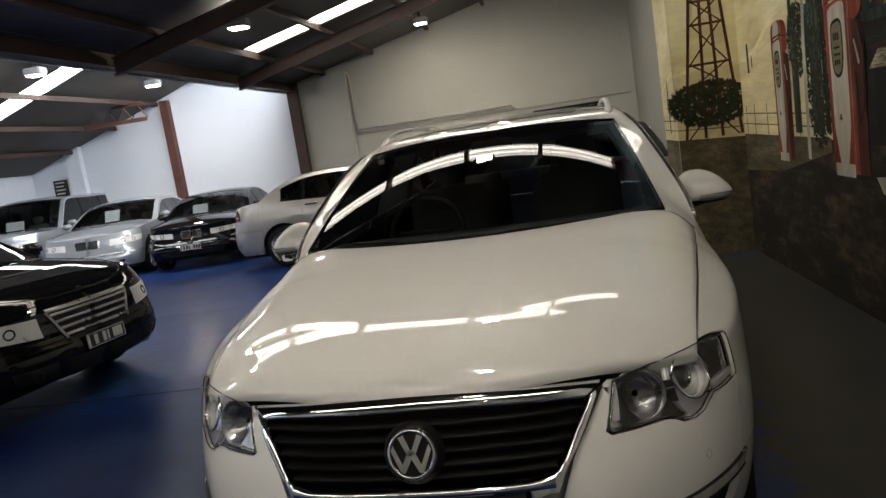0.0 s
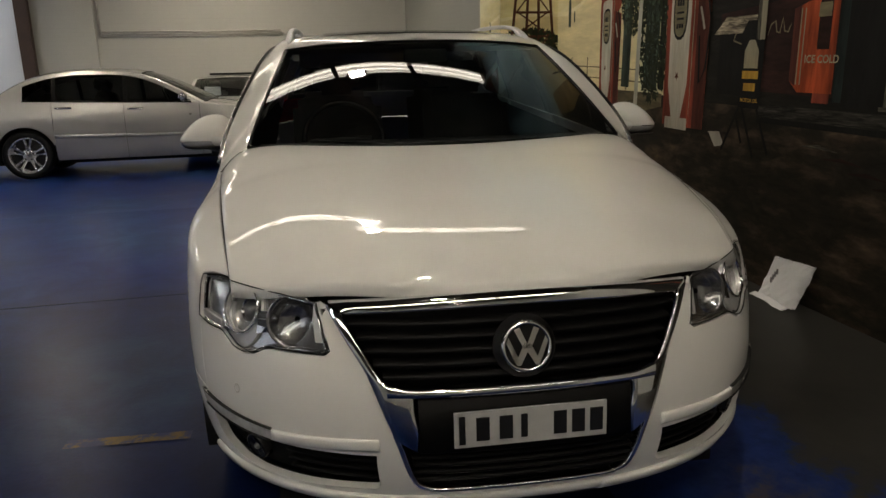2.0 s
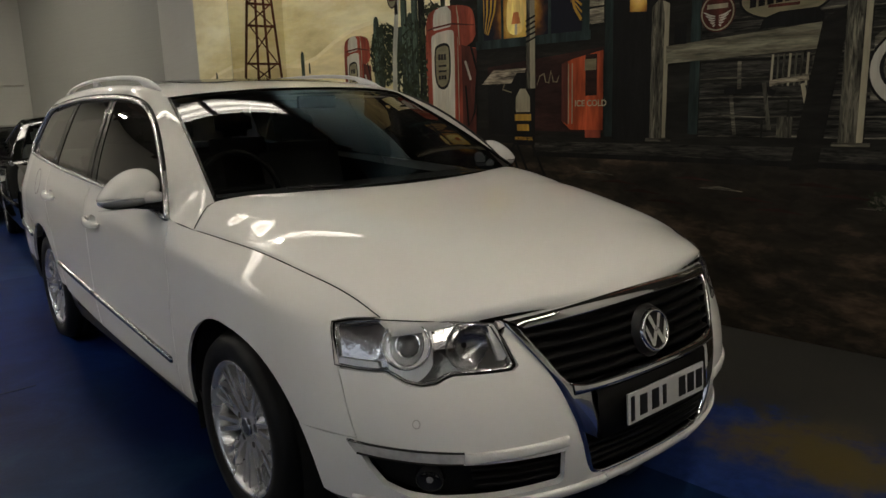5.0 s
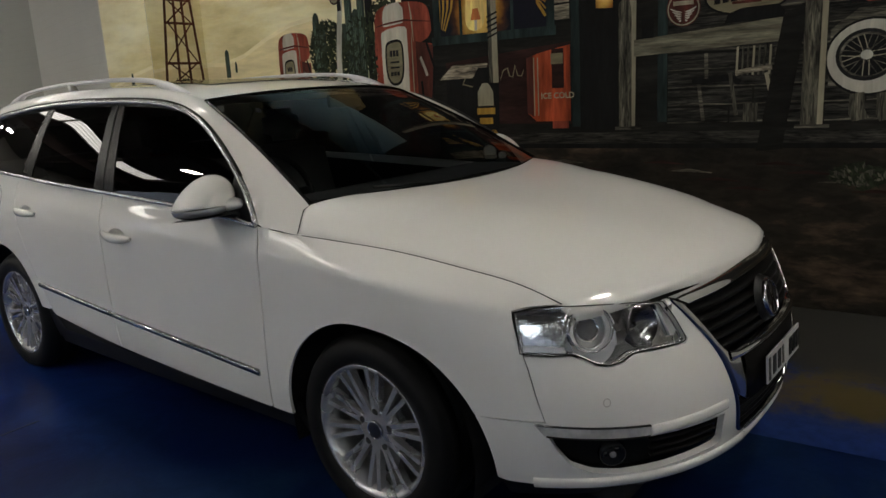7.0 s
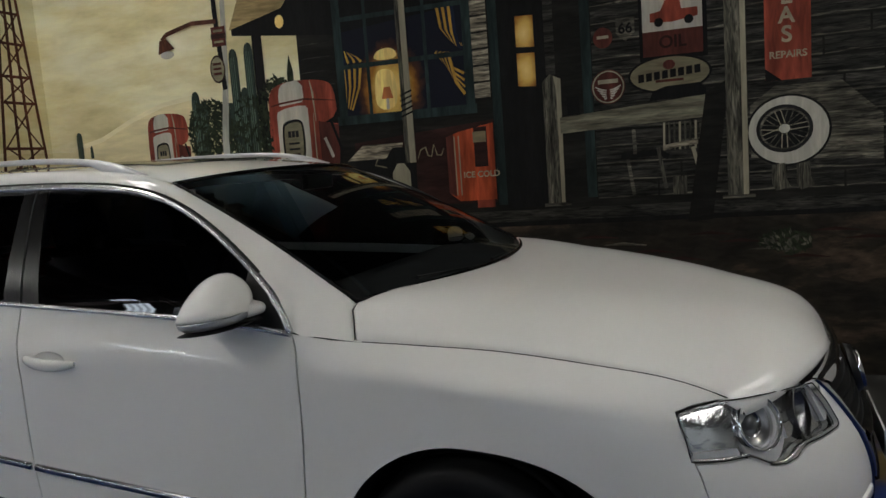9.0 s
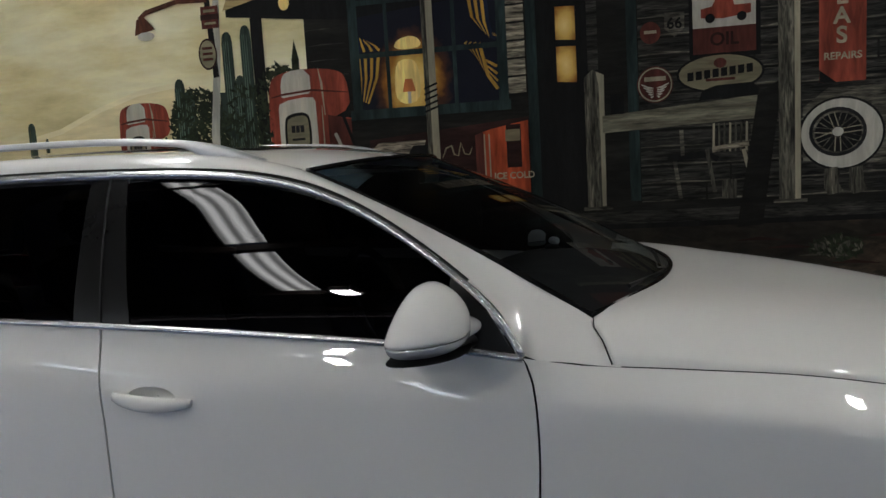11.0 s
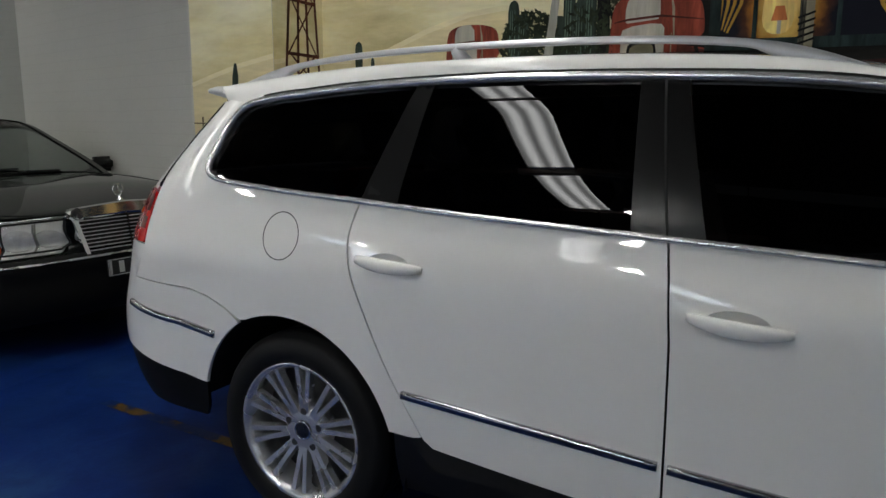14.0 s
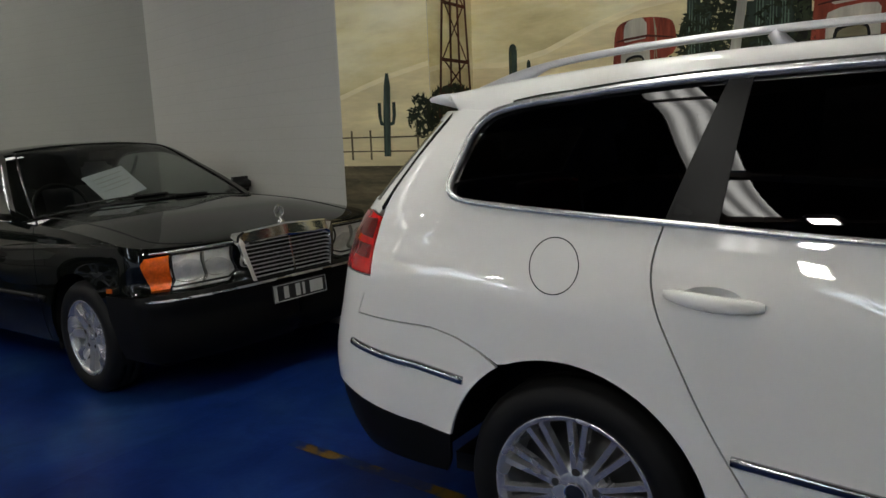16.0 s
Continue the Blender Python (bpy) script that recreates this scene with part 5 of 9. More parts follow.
nose = nose[:-1] + [bx(0.0, 0.29), bx(0.0, 0.322)] + [bx(x, z - 0.0) for x, z in SHIELD_R[::-1]] + [(-0.965, 0.7909), (-1.043, 0.6799), (-1.031, 0.6686), (-0.943, 0.6676), (-0.855, 0.6676), (-0.831, 0.6611), (-0.805, 0.6479), (-0.758, 0.641), (-0.713, 0.6479), (-0.675, 0.6629), (-0.643, 0.6761), (-0.573, 0.6742), (-0.4945, 0.6775), (-0.5065, 0.65), (-0.5335, 0.56), (-0.5555, 0.4925), (-0.42, 0.4935)]
both("front_bumper", lambda h: cut(SH, nose, [FOG], half=h, depth=0.02), WHITE, wagon)
both("bumper_lip", lambda h: ribbon(SH, [(s, 0.452 + 0.01 * (s + 0.89) / -0.3) for s in np.linspace(-0.885, -1.2, 22)], 0.03, 0.008, h), WHITE, wagon)
both("bumper_lip_lower", lambda h: ribbon(SH, [(s, 0.297) for s in np.linspace(-0.5, bx(0.2, 0.297)[0], 44)], 0.03, 0.012, h), WHITE, wagon)
both("side_repeater", lambda h: cut(SH, [(-0.522, 0.49), (-0.55, 0.457), (-0.7, 0.447), (-0.885, 0.441), (-0.885, 0.467), (-0.7, 0.476)], out=0.008, half=h, step=0.01), M["repeater"], wagon, "clear indicator strip")
both("repeater_seal", lambda h: ribbon(SH, [(-0.53 - 0.355 * k, 0.4885 - 0.0185 * k ** 0.8) for k in np.linspace(0, 1, 20)], 0.0022, 0.0095, h), M["gap"], wagon)
both("repeater_seal", lambda h: ribbon(SH, [(s, 0.4405 + 0.016 * ((s + 0.88) / 0.325) ** 1.5) for s in np.linspace(-0.555, -0.88, 24)], 0.006, 0.011, h), M["gap"], wagon)
both("fog_grille", lambda h: cut(SH, FOG, out=-0.035, depth=0, half=h, step=0.03), M["bumper_black"], wagon)
for k in range(3):
    both("fog_slat", lambda h: ribbon(SH, [(s, 0.35 + k * 0.026) for s in np.linspace(-0.9, -1.18, 16)], 0.008, 0.012, h, -0.03), M["bumper_black"], wagon)
for half in (-1, 1):
    c = SH.at(-0.765, 0.374, -0.02)
    n = SH.normal(-0.765, 0.374)
    v, f = lathe([(0.0, -0.002), (0.026, 0.0), (0.032, 0.006), (0.037, 0.004), (0.04, -0.012), (0.04, -0.024)], 28, "x")
    m = Vector(n).to_track_quat("X", "Z").to_matrix()
    v = np.array([m @ Vector(p) for p in v]) + c
    if half > 0:
        v, f = mirrored(v, f)
    fog = piece("fog_lamp", v, f, M["lamp_black"], wagon, "round fog lamp", smooth=True)
    v, f = lathe([(0.0, 0.01), (0.007, 0.008), (0.01, 0.0)], 20, "x")
    v = np.array([m @ Vector(p) for p in v]) + c
    if half > 0:
        v, f = mirrored(v, f)
    piece("fog_bulb", v, f, M["projector"], fog, smooth=True)
    v, f = ribbon(SH, ring(-0.745, 0.548, 0.011, 20), 0.003, 0.0012, half)
    piece("parking_sensor", v, f, M["conduit"], wagon)
both("under_bumper", lambda h: cut(SH, [(-0.38, 0.295), (-0.4, 0.2), (-1.45, 0.2), (-1.45, 0.295)], out=-0.02, depth=0.02, half=h, step=0.03), M["plastic"], wagon)


# Shield grille on the nose.
def nose_point(x, z, out=0.0):
    x = np.asarray(x, float)
    st = SH.by_x(np.abs(x), np.asarray(z, float) + 0 * x)
    p = SH.at(st[..., 0], st[..., 1])
    p[..., 0] = x
    p[..., 1] -= out
    return p


outer_l = np.concatenate([SHIELD_R * (1, 1), SHIELD_R[::-1] * (-1, 1)])
INNER_R = smooth_path([(0.432, 0.766), (0.415, 0.735), (0.385, 0.685), (0.36, 0.642), (0.34, 0.618), (0.315, 0.606), (0.28, 0.601), (0.22, 0.6)], 40)
top_o = [(x, 0.79 + 0.018 * (1 - (x / 0.472) ** 2)) for x in np.linspace(-0.46, 0.46, 24)]
top_i = [(x, 0.766 + 0.012 * (1 - (x / 0.432) ** 2)) for x in np.linspace(-0.42, 0.42, 24)]
grille = new("grille")
grille.parent = wagon


def frame_strip(a, b, name, material, rise=0.016, sink=0.03):
    a, b = np.array(a), np.array(b)
    mid1, mid2 = a + (b - a) * 0.2, a + (b - a) * 0.8
    rows = [nose_point(a[:, 0], a[:, 1], -0.006), nose_point(a[:, 0], a[:, 1], rise * 0.7), nose_point(mid1[:, 0], mid1[:, 1], rise), nose_point(mid2[:, 0], mid2[:, 1], rise), nose_point(b[:, 0], b[:, 1], rise * 0.7), nose_point(b[:, 0], b[:, 1], -sink)]
    v, f = sheet(np.array(rows))
    return piece(name, v, f, material, grille, smooth=True)


frame_strip(top_o, top_i, "grille_bar_top", M["chrome"])
for sg in (-1, 1):
    side_o = SHIELD_R[:26] * (sg, 1)
    up = INNER_R * (sg, 1)
    ins = smooth_path(np.concatenate([up[::4][:9], [[sg * 0.27, 0.56], [sg * 0.262, 0.5], [sg * 0.262, 0.445]]]), 26)
    frame_strip(side_o, ins, "grille_side", M["chrome"], 0.01, 0.02)
    low_o, low_i = SHIELD_R[25:] * (sg, 1), SHIELD_R[25:] * (sg * 0.965, 1) + (0, 0.008)
    frame_strip(low_o, low_i, "grille_lower_edge", M["chrome"], 0.006, 0.02)
xs = np.linspace(-0.335, 0.335, 40)
frame_strip([(x, 0.584) for x in xs], [(x, 0.604 + 0.014 * np.clip((abs(x) - 0.27) / 0.07, 0, 1) ** 2) for x in xs], "grille_bar_middle", M["chrome"], 0.016, 0.03)
frame_strip([(x, 0.326) for x in np.linspace(-0.24, 0.24, 20)], [(x, 0.337) for x in np.linspace(-0.23, 0.23, 20)], "grille_bar_low", M["chrome"], 0.008)
bk = np.array([nose_point(np.linspace(-1, 1, 30) * (0.30 + 0.16 * k), 0.34 + 0.45 * k, -0.05) for k in np.linspace(0, 1, 14)])
v, f = sheet(bk)
piece("grille_backing", v, f, M["gap"], grille)
pan = np.array([nose_point(np.linspace(-0.263, 0.263, 24), z, o) for z, o in ((0.582, 0.0), (0.578, 0.012), (0.45, 0.014), (0.44, 0.0))])
v, f = sheet(pan)
piece("plate_panel", v, f, M["bumper_black"], grille, smooth=True)
x = np.linspace(-0.205, 0.205, 30)
v, f = sheet(np.array([nose_point(x, z, o) for z, o in ((0.282, -0.004), (0.2825, 0.007), (0.288, 0.012), (0.306, 0.012), (0.3115, 0.007), (0.312, -0.004))]))
piece("bumper_lip_middle", v, f, WHITE, grille, smooth=True)
for z in (0.742, 0.712, 0.682, 0.652, 0.625):
    hw = float(np.interp(z, [0.6, 0.62, 0.64, 0.685, 0.735, 0.766], [0.3, 0.34, 0.358, 0.385, 0.415, 0.432])) - 0.004
    x = np.linspace(-hw, hw, 40)
    v, f = sheet(np.array([nose_point(x, z + 0.008, -0.03), nose_point(x, z + 0.006, 0.0), nose_point(x, z - 0.002, 0.002), nose_point(x, z - 0.006, -0.03)]))
    piece("grille_slat", v, f, M["bumper_black"], grille, smooth=True)
for z in (0.425, 0.403, 0.381, 0.359):
    hw = 0.262 - (0.44 - z) * 0.1
    x = np.linspace(-hw - 0.02, hw + 0.02, 30)
    v, f = sheet(np.array([nose_point(x, z + 0.006, -0.03), nose_point(x, z + 0.004, -0.004), nose_point(x, z - 0.003, -0.004), nose_point(x, z - 0.005, -0.03)]))
    piece("grille_slat", v, f, M["bumper_black"], grille, smooth=True)

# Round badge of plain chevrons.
badge = new("badge")
badge.parent = wagon
bp = nose_point(np.array(0.0), 0.693, 0.026)
badge.matrix_basis = pose(bp[0], bp[1], bp[2], -14, 0, 0)
v, f = lathe([(0.0, -0.004), (0.052, -0.004), (0.066, 0.0), (0.078, 0.02)], 48, "y")
piece("badge_ground", v, f, M["plastic"], badge, smooth=True)
v, f = lathe([(0.0515, -0.003), (0.053, -0.011), (0.058, -0.012), (0.0625, -0.008), (0.064, 0.0)], 48, "y")
piece("badge_ring", v, f, M["chrome"], badge, smooth=True)
for pts in ([(-0.031, 0.041), (-0.0175, 0.047), (0.0, 0.006), (0.0175, 0.047), (0.031, 0.041), (0.009, -0.004), (-0.009, -0.004)], [(-0.051, 0.01), (-0.045, 0.024), (-0.024, -0.024), (-0.008, 0.008) , (0.008, 0.008), (0.024, -0.024), (0.045, 0.024), (0.051, 0.01), (0.028, -0.044), (0.018, -0.044), (0.0, -0.012), (-0.018, -0.044), (-0.028, -0.044)]):
    v, f = prism(pts, 0.007, "y")
    piece("badge_chevron", np.array(v) + (0, -0.004, 0), f, M["chrome"], badge)
pp = nose_point(np.array(0.0), 0.512, 0.024)
plate(wagon, pose(0, float(pp[1]), 0.516, -3, 0, 0), height=0.088)

# Headlights.
def facing(s0, z0, ahead=0.5):
    """The way a lamp unit set into the headlight looks."""
    n = SH.normal(s0, z0) * 0.6 + np.array([0, -1, 0]) * ahead
    return Vector(n).to_track_quat("X", "Z").to_matrix()


def turned_part(name, profile, s0, z0, depth, material, parent, half, n=40, low=None, high=None, ahead=0.5):
    v, f = lathe(profile, n, "x")
    m = facing(s0, z0, ahead)
    v = np.array([m @ Vector(p) for p in v]) + SH.at(s0, z0, depth)
    if low:
        v[:, 2] = np.clip(v[:, 2], low, high)
    if half > 0:
        v, f = mirrored(v, f)
    return piece(name, v, f, material, parent, smooth=True)


LOW_BEAM, HIGH_BEAM = (-0.703, 0.7458), (-0.898, 0.7392)
for half in (-1, 1):
    hl = new("headlight")
    hl.parent = wagon
    v, f = cut(SH, HEADLIGHT, [ring(*HIGH_BEAM, 0.055)[:-1], ring(*LOW_BEAM, 0.052)[:-1]], out=-0.026, depth=0, half=half, step=0.016)
    piece("lamp_bowl", v, f, M["lamp_dark"], hl, "dark chromed lamp bowl", smooth=True)
    v, f = cut(SH, HEADLIGHT, out=0.003, depth=0.004, half=half, step=0.012)
    piece("lamp_lens", v, f, M["lens"], hl, "clear curved lens", smooth=True)
    loop = np.array(HEADLIGHT + HEADLIGHT[:1])
    t = np.concatenate([[0], np.cumsum(np.linalg.norm(np.diff(loop, axis=0), axis=1))])
    dense = np.stack([np.interp(np.linspace(0, t[-1], 120)[:-1], t, loop[:, k]) for k in range(2)], -1)
    for inset, rad, mt, nm in ((0.0, 0.0016, M["gap"], "lamp_seal"), (0.968, 0.003, M["chrome"], "lamp_rim")):
        d = dense if not inset else dense * inset + dense.mean(0) * (1 - inset)
        v, f = tube(SH.at(d[:, 0], d[:, 1], np.full(len(d), 0.001 if not inset else -0.01)), rad, 6, closed=True)
        if half > 0:
            v, f = mirrored(v, f)
        piece(nm, v, f, mt, hl, smooth=True)
    # Silver shroud round the deep barrel of the low beam.
    v, f = cut(SH, ring(-0.716, 0.727, 0.077)[:-1], [ring(*LOW_BEAM, 0.055)[:-1]], out=-0.017, depth=0.012, half=half, step=0.012)
    piece("lamp_shroud", v, f, M["lamp_silver"], hl, "satin silver lamp shroud", smooth=True)
    turned_part("lamp_barrel", [(0.062, -0.002), (0.058, -0.01), (0.054, -0.024), (0.049, -0.036), (0.034, -0.042)], *LOW_BEAM, -0.008, M["lamp_disc"], hl, half, low=0.656, high=0.8, ahead=0.02)
    turned_part("lamp_ring", [(0.0605, -0.006), (0.0615, 0.002), (0.064, 0.003), (0.066, -0.003), (0.067, -0.018)], *LOW_BEAM, -0.008, M["chrome"], hl, half, low=0.656, high=0.8, ahead=0.02)
    turned_part("low_beam_ring", [(0.027, -0.036), (0.029, -0.032), (0.034, -0.031), (0.037, -0.036), (0.038, -0.045)], *LOW_BEAM, -0.008, M["chrome"], hl, half, ahead=0.02)
    turned_part("lamp_eye", [(0.0, -0.022), (0.012, -0.024), (0.021, -0.029), (0.028, -0.037)], *LOW_BEAM, -0.008, M["projector"], hl, half, ahead=0.02)
    # Smoky reflector of the high beam with a chrome arrow in front and a pale wing at the inner end.
    turned_part("high_beam_reflector", [(0.008, -0.04), (0.026, -0.037), (0.045, -0.026), (0.058, -0.01), (0.066, 0.002), (0.069, 0.0)], *HIGH_BEAM, -0.018, M["lamp_smoke"], hl, half, low=0.668, high=0.792)
    for poly, mt in (([(-0.781, 0.7514), (-0.785, 0.7335), (-0.855, 0.7392), (-0.825, 0.7552)], M["lamp_smoke"]), ([(-0.785, 0.7316), (-0.789, 0.6968), (-0.808, 0.7006), (-0.823, 0.7213), (-0.855, 0.7364)], M["chrome"])):
        v, f = cut(SH, poly, out=-0.008, depth=0.012, half=half, step=0.01)
        piece("lamp_arrow", v, f, mt, hl)
    v, f = cut(SH, [(-0.943, 0.7891), (-0.965, 0.7891), (-1.013, 0.7109), (-1.003, 0.6968), (-0.988, 0.6968)], out=-0.014, depth=0.01, half=half, step=0.012)
    piece("reflector_wing", v, f, M["lamp_silver"], hl, smooth=True)
    # Faceted indicator in the outer corner over a silver lip.
    v, f = cut(SH, [(-0.474, 0.7891), (-0.491, 0.7062), (-0.613, 0.7025), (-0.625, 0.7251), (-0.635, 0.7909)], out=-0.018, depth=0.01, half=half, step=0.008)
    piece("indicator_bowl", v, f, M["lamp_facet"], hl, "faceted chromed indicator", smooth=True)
    v, f = cut(SH, [(-0.487, 0.7044), (-0.491, 0.6893), (-0.623, 0.6855), (-0.617, 0.7006)], out=-0.008, depth=0.01, half=half, step=0.012)
    piece("indicator_lip", v, f, M["lamp_silver"], hl, smooth=True)

# Inner body: a dark shell behind the seams, wheel wells, floor and cabin.
full = [(0.44, 0.3), (0.44, 0.93), (0.6, 0.96), (1.5, 1.0), (2.4, 1.05), (3.0, 1.08), (3.3, 1.0), (3.3, 0.8), (3.15, 0.72), (2.709 + 0.44, 0.5), (2.709 + 0.3, 0.66), (2.709, 0.75), (2.709 - 0.3, 0.66), (2.709 - 0.44, 0.4), (2.2, 0.3)]
both("inner_side", lambda h: cut(SH, full, out=-0.028, depth=0, half=h, step=0.04), M["gap"], wagon)
front_in = [(-0.43, 0.5), (-0.3, 0.65), (0, 0.745), (0.3, 0.65), (0.44, 0.5), (0.44, 0.93), (0.1, 0.93), (-0.3, 0.87), (-0.43, 0.8)]
both("inner_wing", lambda h: cut(SH, front_in, out=-0.028, depth=0, half=h, step=0.04), M["gap"], wagon)
for yc, r in ((0.0, 0.4), (2.709, 0.408)):
    for sg in (-1, 1):
        rows = []
        for x in (0.86 if yc < 1 else 0.81, 0.6, 0.5):
            rows.append([(sg * x, yc + r * math.cos(a), 0.318 + r * math.sin(a)) for a in np.linspace(-0.3 if yc < 1 else 0.12, math.pi + 0.3, 30)])
        rows.append([(sg * 0.5, yc, 0.3)] * 30)
        v, f = sheet(np.array(rows))
        piece("wheel_well", v, f, M["gap"], wagon)
part("underbody", boxes((-0.62, 0.62, -0.75, 3.2, 0.2, 0.26)), M["gap"], wagon)
part("bulkhead", boxes((-0.74, 0.74, 0.18, 0.22, 0.26, 0.96), (-0.5, 0.5, -0.7, 0.2, 0.26, 0.6)), M["gap"], wagon)

v, f = sheet(np.array([[(x, y, z) for x in np.linspace(-0.72, 0.72, 12)] for y, z in ((0.2, 0.98), (0.45, 1.02), (0.7, 1.015), (0.86, 0.97), (0.9, 0.75), (0.86, 0.5))]))
piece("dashboard", v, f, M["cabin"], wagon, smooth=True)
v, f = sheet(np.array([[(x, y, z) for x in np.linspace(-0.6, 0.6, 12)] for y, z in ((1.12, 1.385), (1.6, 1.415), (2.2, 1.42), (2.9, 1.38), (3.2, 1.3))]))
piece("headlining", v, f, M["conduit"], wagon, smooth=True)
v, f = tube([(-0.36 + 0.185 * math.cos(a), 0.98 + 0.07 * math.sin(a), 0.99 + 0.17 * math.sin(a)) for a in np.linspace(0, 2 * math.pi, 40)[:-1]], 0.014, 8, closed=True)
piece("steering_wheel", v, f, M["plastic"], wagon, smooth=True)
part("steering_hub", boxes((-0.5, -0.22, 0.93, 0.97, 0.95, 1.01), bevel=0.015), M["plastic"], wagon)
for x in (-0.37, 0.37):
    for y0, nm in ((1.35, "front_seat"), (2.2, "rear_seat")):
        st = new(nm)
        st.parent = wagon
        bm = bmesh.new()
        vs = box(bm, x - 0.25, x + 0.25, y0 - 0.25, y0 + 0.3, 0.4, 0.6)
        bmesh.ops.bevel(bm, geom=bm.edges[:], offset=0.06, segments=3, affect="EDGES")
        part("cushion", bm, M["seat"], st, smooth=True)
        bm = bmesh.new()
        box(bm, -0.25, 0.25, -0.07, 0.07, 0, 0.62)
        bmesh.ops.bevel(bm, geom=bm.edges[:], offset=0.055, segments=3, affect="EDGES")
        bmesh.ops.transform(bm, matrix=pose(x, y0 + 0.25, 0.55, -16), verts=bm.verts[:])
        part("backrest", bm, M["seat"], st, smooth=True)
        bm = bmesh.new()
        box(bm, -0.13, 0.13, -0.05, 0.05, 0, 0.18)
        bmesh.ops.bevel(bm, geom=bm.edges[:], offset=0.045, segments=3, affect="EDGES")
        bmesh.ops.transform(bm, matrix=pose(x, y0 + 0.44, 1.16, -10), verts=bm.verts[:])
        part("headrest", bm, M["seat"], st, smooth=True)
v, f = tube([(-0.02, 0.16, 1.035), (-0.25, 0.2, 1.052), (-0.5, 0.27, 1.065)], 0.006, 6)
piece("wiper", v, f, M["plastic"], wagon)
v, f = tube([(0.5, 0.21, 1.04), (0.2, 0.19, 1.05), (-0.05, 0.185, 1.052)], 0.006, 6)
piece("wiper", v, f, M["plastic"], wagon)
bm = boxes((-0.1, 0.1, -0.012, 0.012, -0.03, 0.03), bevel=0.01)
bmesh.ops.transform(bm, matrix=pose(0.03, 0.93, 1.37), verts=bm.verts[:])
part("inner_mirror", bm, M["plastic"], wagon)
part("windscreen_tag", boxes((-0.575, -0.545, 1.046, 1.05, 1.355, 1.38), bevel=0.001), M["conduit"], wagon, "small pale tag behind the windscreen")

for x, y in ((0.765, 0.018), (0.74, 2.69)):
    for sg in (-1, 1):
        wheel(wagon, sg * x, y, 0.325, 0.325, 0.225, 0.215, "multi", sg)


# ---- the other cars ----
def stand(x, y, turn):
    """A car's place on the falling floor."""
    a = math.degrees(math.atan(FALL)) if y > 4.5 else 0.0
    return pose(x, y, floor_z(y), -a * math.cos(radians(turn)), a * math.sin(radians(turn)), turn)


